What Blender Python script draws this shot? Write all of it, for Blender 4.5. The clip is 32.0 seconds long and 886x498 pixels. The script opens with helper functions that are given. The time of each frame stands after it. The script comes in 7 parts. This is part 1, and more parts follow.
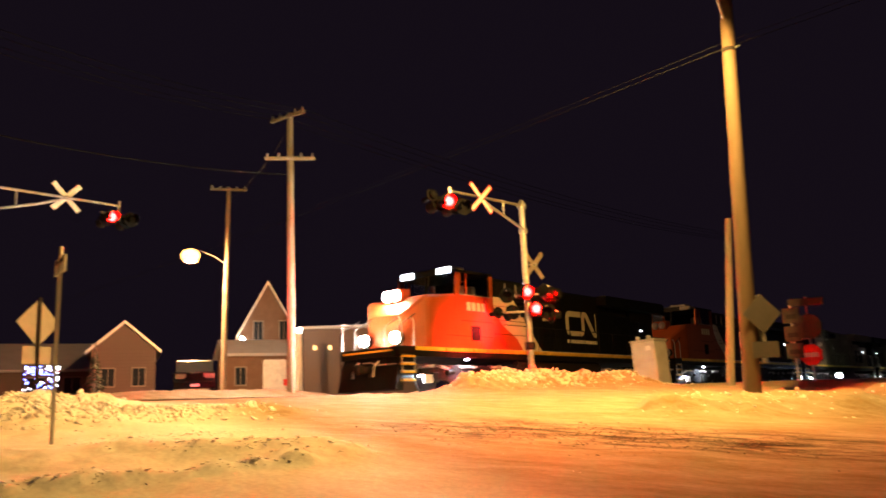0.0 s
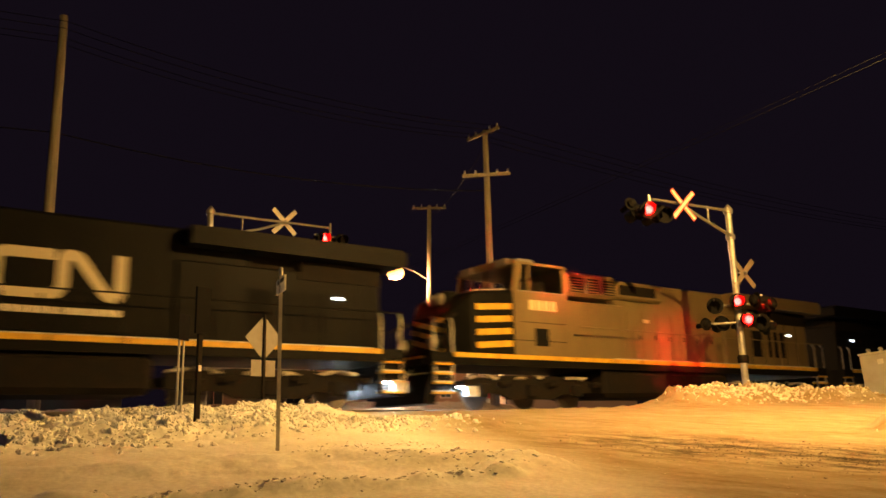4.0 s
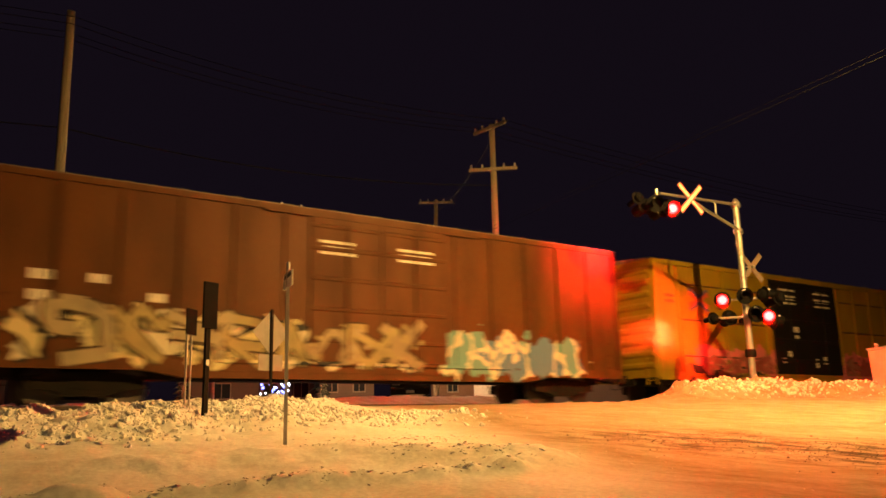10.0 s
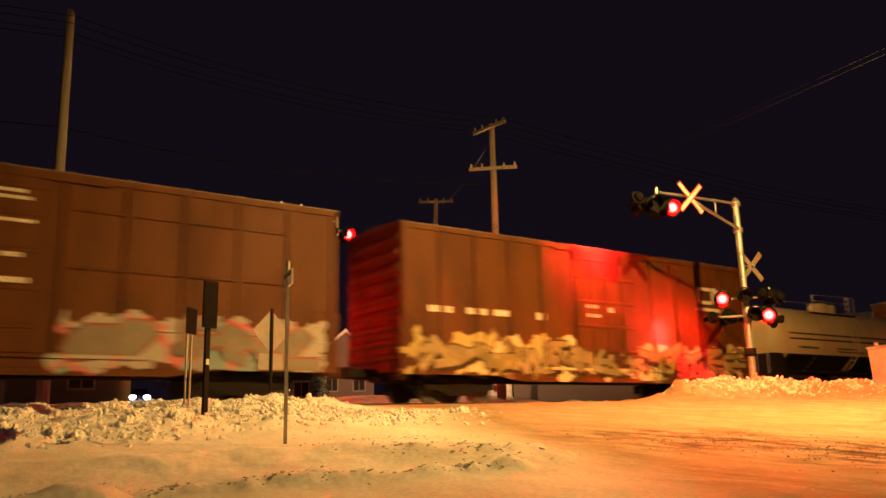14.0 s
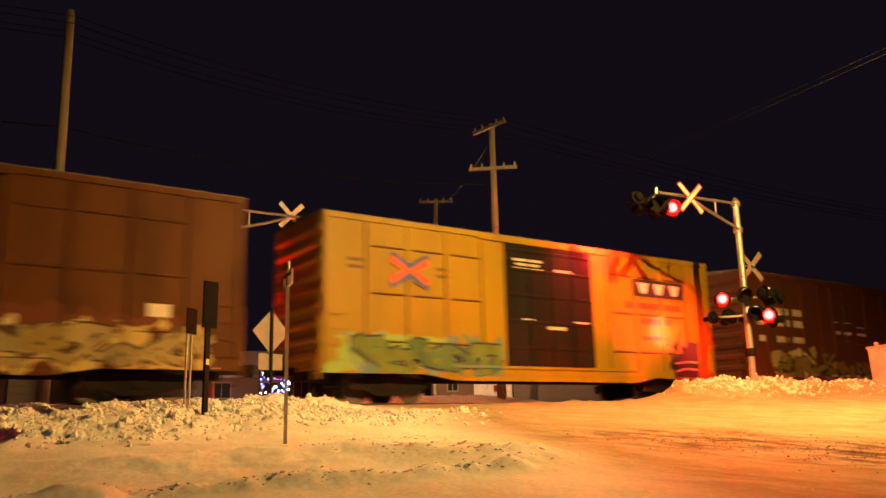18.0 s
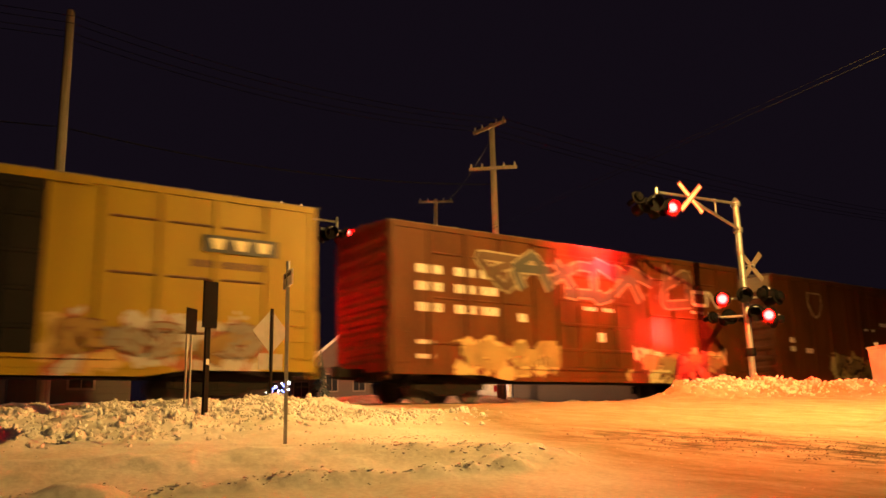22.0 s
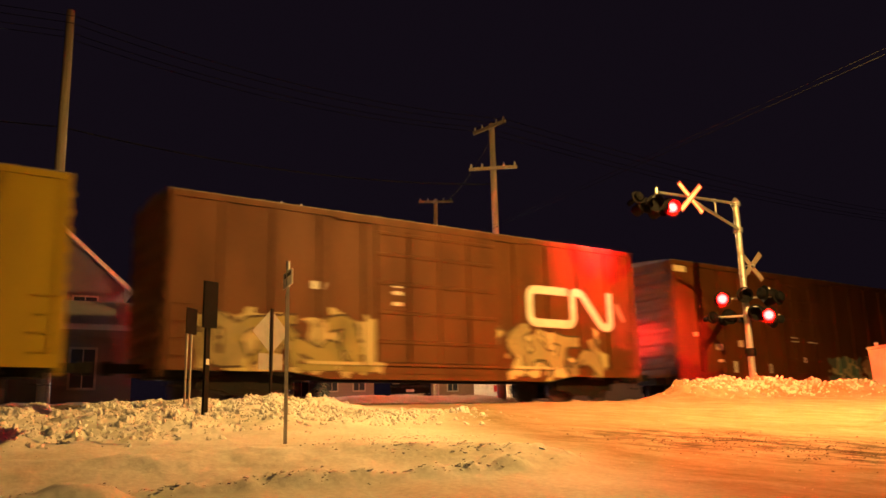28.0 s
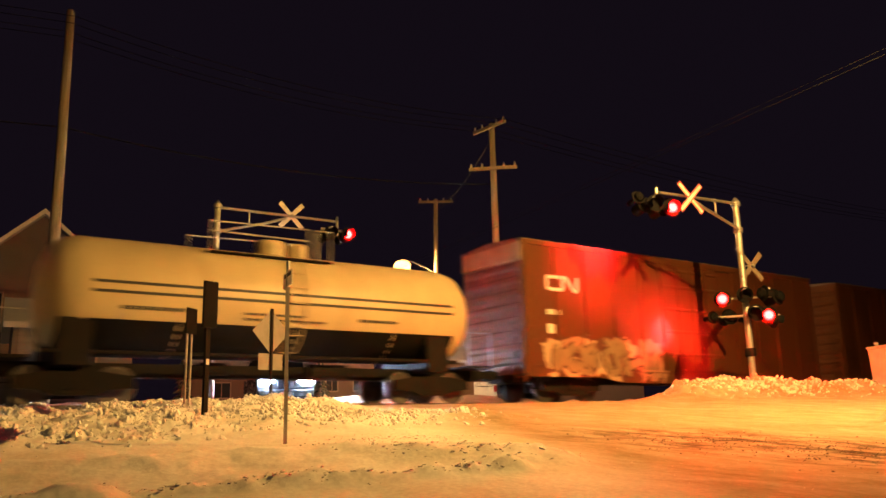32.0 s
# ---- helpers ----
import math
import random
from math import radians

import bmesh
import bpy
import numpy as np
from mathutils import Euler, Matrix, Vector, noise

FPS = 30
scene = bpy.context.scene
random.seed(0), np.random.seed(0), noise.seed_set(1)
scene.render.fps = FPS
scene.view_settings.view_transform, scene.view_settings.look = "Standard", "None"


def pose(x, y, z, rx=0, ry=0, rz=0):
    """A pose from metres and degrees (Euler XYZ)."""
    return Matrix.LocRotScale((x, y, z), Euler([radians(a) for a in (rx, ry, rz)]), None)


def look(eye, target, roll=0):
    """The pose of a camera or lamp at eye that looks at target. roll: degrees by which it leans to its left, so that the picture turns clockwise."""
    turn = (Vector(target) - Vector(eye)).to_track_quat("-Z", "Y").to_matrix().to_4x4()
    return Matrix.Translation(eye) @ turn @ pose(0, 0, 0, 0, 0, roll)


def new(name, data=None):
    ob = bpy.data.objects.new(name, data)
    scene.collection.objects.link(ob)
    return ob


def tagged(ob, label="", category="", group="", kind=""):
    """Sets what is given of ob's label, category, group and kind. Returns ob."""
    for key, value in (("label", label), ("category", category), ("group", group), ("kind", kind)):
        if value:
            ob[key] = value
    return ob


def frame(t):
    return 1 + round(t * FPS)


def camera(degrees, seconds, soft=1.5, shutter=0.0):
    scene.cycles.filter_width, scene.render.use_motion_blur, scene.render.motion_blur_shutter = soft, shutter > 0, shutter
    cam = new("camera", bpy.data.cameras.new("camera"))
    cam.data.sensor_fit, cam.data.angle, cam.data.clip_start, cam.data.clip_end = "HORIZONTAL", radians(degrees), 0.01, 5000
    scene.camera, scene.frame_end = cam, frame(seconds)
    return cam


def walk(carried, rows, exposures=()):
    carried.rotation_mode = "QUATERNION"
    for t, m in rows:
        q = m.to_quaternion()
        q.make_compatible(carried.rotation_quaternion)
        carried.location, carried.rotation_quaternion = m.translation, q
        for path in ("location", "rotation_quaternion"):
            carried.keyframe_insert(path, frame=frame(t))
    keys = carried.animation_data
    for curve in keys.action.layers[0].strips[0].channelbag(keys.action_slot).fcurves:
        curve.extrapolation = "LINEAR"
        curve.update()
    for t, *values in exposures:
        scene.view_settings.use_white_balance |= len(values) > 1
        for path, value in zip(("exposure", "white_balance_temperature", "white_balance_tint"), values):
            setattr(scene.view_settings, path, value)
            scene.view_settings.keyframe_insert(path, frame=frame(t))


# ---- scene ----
# ---------------------------------------------------------------- camera
EYE = 1.4
RAIL = 2.0          # top of rail above the ground under the camera
TRACK = 20.35       # centre line of the track
cam = camera(57.3, 32.0, 1.6, 0.6)
walk(cam, [
    (0.0, pose(0, 0, EYE, 101.25, 2.45, -49.35)),
    (0.5, pose(0, 0, EYE, 102.12, 1.93, -44.75)),
    (1.0, pose(0, 0, EYE, 102.73, 1.43, -38.54)),
    (1.5, pose(0, 0, EYE, 102.95, 0.96, -34.91)),
    (2.0, pose(0, 0, EYE, 102.80, 1.62, -38.08)),
    (2.5, pose(0, 0, EYE, 102.76, 1.34, -35.91)),
    (3.0, pose(0, 0, EYE, 102.80, 1.03, -33.27)),
    (3.5, pose(0, 0, EYE, 102.65, 1.38, -35.66)),
    (5.5, pose(0, 0, EYE, 102.58, 1.19, -33.62)),
    (6.0, pose(0, 0, EYE, 102.51, 1.36, -34.42)),
    (6.5, pose(0, 0, EYE, 102.46, 1.38, -34.67)),
    (7.0, pose(0, 0, EYE, 102.46, 1.47, -34.29)),
    (7.5, pose(0, 0, EYE, 102.54, 0.95, -31.57)),
    (8.0, pose(0, 0, EYE, 102.51, 1.17, -33.14)),
    (8.5, pose(0, 0, EYE, 102.44, 1.30, -34.07)),
    (9.0, pose(0, 0, EYE, 102.38, 1.38, -34.95)),
    (9.5, pose(0, 0, EYE, 102.32, 1.40, -34.89)),
    (10.0, pose(0, 0, EYE, 102.26, 1.32, -34.86)),
    (10.5, pose(0, 0, EYE, 102.22, 1.40, -34.85)),
    (11.0, pose(0, 0, EYE, 102.20, 1.35, -34.86)),
    (32.0, pose(0, 0, EYE, 102.20, 1.35, -34.86)),
], [(0.0, 0.22), (0.9, 0.0), (32.0, 0.0)])
scene.view_settings.exposure = 0.0

# ---------------------------------------------------------------- world and lights
world = bpy.data.worlds.new("night")
scene.world = world
world.use_nodes = True
world.node_tree.nodes["Background"].inputs["Color"].default_value = (0.0058, 0.0036, 0.0068, 1)
world.node_tree.nodes["Background"].inputs["Strength"].default_value = 1.0


def lamp(name, place, power, colour, size=0.25, spot=None, target=None):
    data = bpy.data.lights.new(name, "SPOT" if spot else "POINT")
    data.energy, data.color, data.shadow_soft_size = power, colour, size
    if spot:
        data.spot_size, data.spot_blend = radians(spot), 0.6
    ob = new(name, data)
    ob.matrix_world = look(place, target) if target else Matrix.Translation(place)
    return ob


SODIUM = (1.0, 0.55, 0.14)
STREET = (15.15, 5.57, 10.1)          # luminaire on the tall pole by the junction
lamp("street_light_glow", (STREET[0], STREET[1], STREET[2] - 0.10), 16300, SODIUM, 0.03, 164, (14.5, 14.2, 2.1)).data.spot_blend = 1.0
FAR_LAMP = (23.97, 38.07, 10.36)
lamp("far_street_light_glow", (FAR_LAMP[0], FAR_LAMP[1], FAR_LAMP[2] - 0.6), 18000, (1.0, 0.52, 0.22), 0.2)


# ---------------------------------------------------------------- materials
def material(name, colour, rough=0.6, metal=0.0, grain=0.12, scale=3.0, fine=40.0, bump=0.1, dirt=None, dirt_amount=0.5, stretch=(1, 1, 1), spec=0.4):
    """Base colour with stains and grain at two scales, and a fine relief."""
    m = bpy.data.materials.new(name)
    m.use_nodes = True
    nt = m.node_tree
    n, l = nt.nodes, nt.links
    bsdf = n["Principled BSDF"]
    bsdf.inputs["Metallic"].default_value = metal
    bsdf.inputs["Specular IOR Level"].default_value = spec
    co = n.new("ShaderNodeTexCoord")
    mp = n.new("ShaderNodeMapping")
    mp.inputs["Scale"].default_value = stretch
    l.new(co.outputs["Object"], mp.inputs["Vector"])
    big = n.new("ShaderNodeTexNoise")
    big.inputs["Scale"].default_value, big.inputs["Detail"].default_value = scale, 6
    small = n.new("ShaderNodeTexNoise")
    small.inputs["Scale"].default_value, small.inputs["Detail"].default_value = fine, 4
    l.new(mp.outputs[0], big.inputs["Vector"])
    l.new(mp.outputs[0], small.inputs["Vector"])
    mix = n.new("ShaderNodeMix")
    mix.data_type = "RGBA"
    c = Vector(colour[:3])
    other = Vector(dirt) if dirt else c * 0.55
    mix.inputs["A"].default_value = (*c, 1)
    mix.inputs["B"].default_value = (*other, 1)
    ramp = n.new("ShaderNodeMapRange")
    ramp.inputs["From Min"].default_value, ramp.inputs["From Max"].default_value = 0.42, 0.75
    ramp.inputs["To Max"].default_value = dirt_amount
    l.new(big.outputs["Fac"], ramp.inputs["Value"])
    l.new(ramp.outputs[0], mix.inputs["Factor"])
    var = n.new("ShaderNodeMapRange")
    var.inputs["To Min"].default_value, var.inputs["To Max"].default_value = 1 - grain, 1 + grain
    l.new(small.outputs["Fac"], var.inputs["Value"])
    mul = n.new("ShaderNodeVectorMath")
    mul.operation = "SCALE"
    l.new(mix.outputs["Result"], mul.inputs[0])
    l.new(var.outputs[0], mul.inputs["Scale"])
    l.new(mul.outputs[0], bsdf.inputs["Base Color"])
    rr = n.new("ShaderNodeMapRange")
    rr.inputs["To Min"].default_value, rr.inputs["To Max"].default_value = max(0.05, rough - 0.12), min(1, rough + 0.12)
    l.new(big.outputs["Fac"], rr.inputs["Value"])
    l.new(rr.outputs[0], bsdf.inputs["Roughness"])
    bp = n.new("ShaderNodeBump")
    bp.inputs["Strength"].default_value, bp.inputs["Distance"].default_value = bump, 0.02
    l.new(small.outputs["Fac"], bp.inputs["Height"])
    l.new(bp.outputs[0], bsdf.inputs["Normal"])
    return m


def glowing(name, colour, strength):
    m = bpy.data.materials.new(name)
    m.use_nodes = True
    b = m.node_tree.nodes["Principled BSDF"]
    b.inputs["Base Color"].default_value = (*[min(1, c * 0.8) for c in colour], 1)
    b.inputs["Emission Color"].default_value = (*colour, 1)
    b.inputs["Emission Strength"].default_value = strength
    return m


def glass_pane(name, tint=(0.02, 0.025, 0.03)):
    m = bpy.data.materials.new(name)
    m.use_nodes = True
    b = m.node_tree.nodes["Principled BSDF"]
    b.inputs["Base Color"].default_value = (*tint, 1)
    b.inputs["Roughness"].default_value = 0.06
    b.inputs["Specular IOR Level"].default_value = 0.3
    return m


BROWN = material("boxcar_brown_paint", (0.108, 0.037, 0.007), 0.6, 0, 0.18, 1.2, 30, 0.15, (0.052, 0.019, 0.006), 0.8, (1, 1, 0.35), spec=0.18)
RUST = material("boxcar_rust_red_paint", (0.115, 0.038, 0.013), 0.55, 0, 0.15, 1.2, 30, 0.15, (0.10, 0.035, 0.02), 0.7, (1, 1, 0.35), spec=0.18)
YELLOW = material("boxcar_yellow_paint", (0.31, 0.205, 0.009), 0.5, 0, 0.12, 1.0, 30, 0.12, (0.22, 0.14, 0.015), 0.7, (1, 1, 0.35), spec=0.18)
BLACK_DOOR = material("black_door_paint", (0.011, 0.010, 0.009), 0.55, 0, 0.2, 2, 30, 0.1, (0.022, 0.018, 0.016), 0.5, (1, 1, 0.4), spec=0.10)
CREAM = material("tank_cream_paint", (0.60, 0.49, 0.28), 0.42, 0, 0.1, 0.8, 25, 0.08, (0.36, 0.26, 0.15), 0.6, (1, 1, 0.4))
GREY_LOCO = material("engine_grey_paint", (0.18, 0.135, 0.062), 0.5, 0, 0.16, 0.9, 25, 0.08, (0.13, 0.09, 0.045), 0.9, (1, 1, 0.4))
LOCO_BLACK = material("engine_black_paint", (0.0055, 0.0055, 0.005), 0.55, 0, 0.2, 1.2, 25, 0.08, (0.013, 0.012, 0.008), 0.6, (1, 1, 0.4), spec=0.08)
LOCO_ORANGE = material("engine_orange_paint", (0.26, 0.052, 0.009), 0.5, 0, 0.12, 1.0, 25, 0.08, (0.22, 0.05, 0.014), 0.6, (1, 1, 0.4), spec=0.2)
DIRTY_ORANGE = material("grimy_orange_paint", (0.16, 0.05, 0.012), 0.6, 0, 0.2, 1.5, 25, 0.1, (0.07, 0.035, 0.015), 0.9, (1, 1, 0.5), spec=0.15)
LOCO_WHITE = material("engine_white_stripe_paint", (0.58, 0.52, 0.36), 0.45, 0, 0.1, 1.0, 25, 0.06, (0.5, 0.42, 0.3), 0.4)
SAFETY = material("yellow_edge_paint", (0.70, 0.42, 0.03), 0.5, 0, 0.15, 3, 40, 0.06, (0.25, 0.14, 0.03), 0.6)
STEEL = material("dark_undergear_steel", (0.011, 0.010, 0.009), 0.75, 0, 0.3, 3, 40, 0.25, (0.024, 0.016, 0.010), 0.6, spec=0.1)
FROST = material("snow_crusted_undergear", (0.62, 0.60, 0.56), 0.8, 0, 0.15, 4, 60, 0.4, (0.15, 0.13, 0.12), 0.8)
FROSTED = material("frosted_paint", (0.34, 0.25, 0.14), 0.8, 0, 0.15, 2, 30, 0.15, (0.2, 0.13, 0.07), 0.7)
CRUST = material("packed_snow_crust", (0.40, 0.37, 0.32), 0.85, 0, 0.2, 6, 60, 0.4, (0.12, 0.10, 0.08), 0.9)
WHEEL = material("wheel_steel", (0.10, 0.09, 0.085), 0.45, 0.8, 0.2, 5, 40, 0.1)
RAILSTEEL = material("rail_steel", (0.18, 0.15, 0.13), 0.35, 0.9, 0.2, 4, 60, 0.1)
GALV = material("galvanised_steel", (0.46, 0.45, 0.43), 0.42, 0.7, 0.12, 5, 60, 0.08)
ROOF_STEEL = material("weathered_roof_steel", (0.16, 0.13, 0.10), 0.6, 0.3, 0.2, 2, 40, 0.1, (0.08, 0.05, 0.03), 0.7)
TRIM = material("dull_window_trim", (0.26, 0.22, 0.18), 0.7, 0, 0.1, 4, 40, 0.05)
SIGN_WHITE = material("white_reflective_sheeting", (0.80, 0.78, 0.72), 0.4, 0, 0.06, 4, 80, 0.03)
SIGN_RED = material("red_reflective_sheeting", (0.62, 0.03, 0.02), 0.4, 0, 0.06, 4, 80, 0.03)
BUCK_BACK = material("weathered_board_back", (0.26, 0.20, 0.15), 0.7, 0.0, 0.2, 4, 60, 0.06)
SIGN_BACK = material("bare_aluminium_sign_back", (0.27, 0.25, 0.23), 0.6, 0.0, 0.1, 4, 60, 0.05)
LAMP_BLACK = material("matt_black_lamp_paint", (0.009, 0.009, 0.009), 0.75, 0, 0.2, 5, 60, 0.03, spec=0.06)
WOODPOLE = material("weathered_pole_wood", (0.30, 0.26, 0.20), 0.85, 0, 0.25, 2.5, 30, 0.5, (0.15, 0.125, 0.09), 0.7, (6, 6, 0.4), spec=0.1)
PALE_POLE = material("bleached_pole_wood", (0.10, 0.072, 0.045), 0.85, 0, 0.25, 2.5, 30, 0.5, (0.09, 0.07, 0.045), 0.6, (6, 6, 0.4), spec=0.1)
WIRE = material("wire_sheath", (0.010, 0.010, 0.010), 0.8, spec=0.05)
PAINT_WHITE = material("stencil_white_paint", (0.78, 0.74, 0.62), 0.55, 0, 0.15, 2, 40, 0.03, (0.45, 0.4, 0.3), 0.5)
PAINT_CREAM = material("spray_cream_paint", (0.70, 0.62, 0.36), 0.55, 0, 0.15, 1.5, 40, 0.03, (0.5, 0.42, 0.2), 0.5)
PAINT_BLACK = material("spray_black_paint", (0.02, 0.02, 0.02), 0.55, 0, 0.15, 2, 40, 0.03)
PAINT_BLUE = material("emblem_blue_paint", (0.06, 0.07, 0.22), 0.5, 0, 0.1, 2, 40, 0.03)
PAINT_RED = material("emblem_red_paint", (0.60, 0.08, 0.03), 0.5, 0, 0.1, 2, 40, 0.03)
DARKGLASS = glass_pane("dark_window_glass")
CLEARGLASS = glass_pane("clear_cab_glass", (0.75, 0.8, 0.8))
CLEARGLASS.node_tree.nodes["Principled BSDF"].inputs["Transmission Weight"].default_value = 1.0
CLEARGLASS.node_tree.nodes["Principled BSDF"].inputs["IOR"].default_value = 1.15
CLEARGLASS.node_tree.nodes["Principled BSDF"].inputs["Roughness"].default_value = 0.12
SIDING = material("pale_house_siding", (0.10, 0.088, 0.075), 0.7, 0, 0.08, 1.5, 30, 0.1, (0.15, 0.13, 0.11), 0.4)
SHINGLE = material("snowy_roof", (0.36, 0.36, 0.38), 0.85, 0, 0.1, 1.2, 20, 0.3, (0.3, 0.28, 0.27), 0.4)
CABINET = material("signal_cabinet_paint", (0.55, 0.54, 0.50), 0.5, 0.1, 0.08, 2, 40, 0.05, (0.35, 0.3, 0.24), 0.5)
RED_LENS = glowing("lit_red_lens", (1.0, 0.035, 0.030), 16000)
RED_FRONT = glowing("lit_red_front_lens", (1.0, 0.00002, 0.00002), 19500)
RED_BEAM = glowing("lit_red_beam_lens", (1.0, 0.035, 0.10), 650000)
RED_SPOT = glowing("lit_red_arm_lens", (1.0, 0.035, 0.08), 450000)
RED_FAR = glowing("lit_red_far_lens", (1.0, 0.0001, 0.0001), 7000)
RED_CORE = glowing("lit_red_core", (1.0, 0.0010, 0.0009), 1000)
HEADLIGHT = glowing("engine_headlight_glow", (1.0, 0.92, 0.80), 800)
PAINT_FADED = material("faded_pale_stencil_paint", (0.34, 0.27, 0.16), 0.65, 0, 0.2, 2, 40, 0.04, (0.11, 0.06, 0.03), 0.7)
PAINT_BROWN = material("faded_brown_lettering", (0.11, 0.05, 0.015), 0.6)
BROWN_RGB = (0.14, 0.044, 0.020)
SIDING_WARM = material("brown_house_siding", (0.15, 0.085, 0.05), 0.75, 0, 0.1, 1.5, 30, 0.1, (0.22, 0.14, 0.09), 0.5)
SIDING_DARK = material("weathered_house_siding", (0.12, 0.085, 0.07), 0.75, 0, 0.1, 1.5, 30, 0.1, (0.14, 0.1, 0.08), 0.5)
NEEDLES = material("conifer_needles", (0.03, 0.045, 0.025), 0.8)
CAR_PAINT = material("dark_car_paint", (0.02, 0.022, 0.026), 0.25, 0.3, 0.05, 4, 60, 0.0)
PORCH = glowing("porch_globe_glow", (1.0, 0.93, 0.80), 160)
FAR_LENS = glowing("far_sodium_glow", (1.0, 0.42, 0.10), 9)
STEP_LIGHT = glowing("step_light_glow", (0.70, 0.84, 1.0), 1300)
WARM_LENS = glowing("sodium_lens_glow", (1.0, 0.55, 0.16), 220)
CAR_LIGHT = glowing("car_headlight_glow", (0.60, 0.76, 1.0), 3200)
BLUE_BULB = glowing("blue_bulb_glow", (0.12, 0.18, 1.0), 14)
WHITE_BULB = glowing("white_bulb_glow", (0.8, 0.9, 1.0), 12)
WARM_WINDOW = glowing("lit_window_glow", (1.0, 0.62, 0.25), 2.2)
LOT_LIGHT = glowing("lot_lamp_glow", (0.62, 0.78, 1.0), 60)
RED_TAIL = glowing("red_tail_glow", (1.0, 0.05, 0.03), 8)


def snow_material():
    """Packed snow, with dirty slush where wheels have turned across the junction."""
    m = material("trodden_snow", (0.93, 0.91, 0.86), 0.85, 0, 0.22, 0.9, 16, 0.22, (0.78, 0.72, 0.60), 0.8, spec=0.10)
    n, l = m.node_tree.nodes, m.node_tree.links
    bsdf = n["Principled BSDF"]
    src = bsdf.inputs["Base Color"].links[0].from_socket
    co = n.new("ShaderNodeTexCoord")
    # distance from the wheel lane across the junction
    sub = n.new("ShaderNodeVectorMath")
    sub.operation = "SUBTRACT"
    sub.inputs[1].default_value = (10.5, 5.9, 0)
    l.new(co.outputs["Object"], sub.inputs[0])
    lane_x, lane_n = (0.27, -0.963, 0), (0.963, 0.27, 0)
    uv = n.new("ShaderNodeCombineXYZ")
    for axis, k, slot in ((lane_x, 0.7, "X"), (lane_n, 2.3, "Y")):
        d = n.new("ShaderNodeVectorMath")
        d.operation = "DOT_PRODUCT"
        d.inputs[1].default_value = tuple(k * a for a in axis)
        l.new(sub.outputs[0], d.inputs[0])
        l.new(d.outputs["Value"], uv.inputs[slot])
    streak = n.new("ShaderNodeTexNoise")
    streak.inputs["Scale"].default_value, streak.inputs["Detail"].default_value, streak.inputs["Roughness"].default_value = 1.0, 11, 0.82
    l.new(uv.outputs[0], streak.inputs["Vector"])

    def along(axis):
        d = n.new("ShaderNodeVectorMath")
        d.operation = "DOT_PRODUCT"
        d.inputs[1].default_value = axis
        l.new(sub.outputs[0], d.inputs[0])
        a = n.new("ShaderNodeMath")
        a.operation = "ABSOLUTE"
        l.new(d.outputs["Value"], a.inputs[0])
        return a.outputs[0]

    def fade(value, lo, hi, top):
        r = n.new("ShaderNodeMapRange")
        r.interpolation_type = "SMOOTHSTEP"
        r.inputs["From Min"].default_value, r.inputs["From Max"].default_value = lo, hi
        r.inputs["To Min"].default_value, r.inputs["To Max"].default_value = top, 0
        l.new(value, r.inputs["Value"])
        return r.outputs[0]

    def times(a, b):
        q = n.new("ShaderNodeMath")
        q.operation = "MULTIPLY"
        l.new(a, q.inputs[0])
        l.new(b, q.inputs[1])
        return q.outputs[0]

    lane = times(fade(along(lane_n), 0.5, 1.9, 1.0), fade(along(lane_x), 2.0, 5.0, 1.0))
    spot = n.new("ShaderNodeMapRange")
    spot.inputs["From Min"].default_value, spot.inputs["From Max"].default_value = 0.45, 0.57
    l.new(streak.outputs["Fac"], spot.inputs["Value"])
    dirty = n.new("ShaderNodeMix")
    dirty.data_type = "RGBA"
    dirty.inputs["B"].default_value = (0.075, 0.06, 0.03, 1)
    l.new(times(lane, spot.outputs[0]), dirty.inputs["Factor"])
    l.new(src, dirty.inputs["A"])
    # faint brown film over the driven road
    film = n.new("ShaderNodeMix")
    film.data_type = "RGBA"
    film.blend_type = "MULTIPLY"
    film.inputs["B"].default_value = (0.29, 0.222, 0.104, 1)
    road = n.new("ShaderNodeMapRange")
    road.inputs["From Min"].default_value, road.inputs["From Max"].default_value = 0.34, 0.62
    road.inputs["To Min"].default_value = 0.72
    l.new(streak.outputs["Fac"], road.inputs["Value"])
    edge = n.new("ShaderNodeVectorMath")
    edge.operation = "DOT_PRODUCT"
    edge.inputs[1].default_value = (0.96, -0.29, 0)
    l.new(co.outputs["Object"], edge.inputs[0])
    drive = n.new("ShaderNodeMapRange")
    drive.interpolation_type = "SMOOTHSTEP"
    drive.inputs["From Min"].default_value, drive.inputs["From Max"].default_value = 3.6, 5.6
    l.new(edge.outputs["Value"], drive.inputs["Value"])
    l.new(times(drive.outputs[0], road.outputs[0]), film.inputs["Factor"])
    l.new(dirty.outputs["Result"], film.inputs["A"])
    l.new(film.outputs["Result"], bsdf.inputs["Base Color"])
    # relief at the scale of clods and footprints
    rough = n.new("ShaderNodeTexNoise")
    rough.inputs["Scale"].default_value, rough.inputs["Detail"].default_value = 2.6, 7
    l.new(co.outputs["Object"], rough.inputs["Vector"])
    b1 = n.new("ShaderNodeBump")
    b1.inputs["Strength"].default_value, b1.inputs["Distance"].default_value = 0.4, 0.07
    l.new(rough.outputs["Fac"], b1.inputs["Height"])
    b0 = bsdf.inputs["Normal"].links[0].from_node
    l.new(b1.outputs[0], b0.inputs["Normal"])
    return m


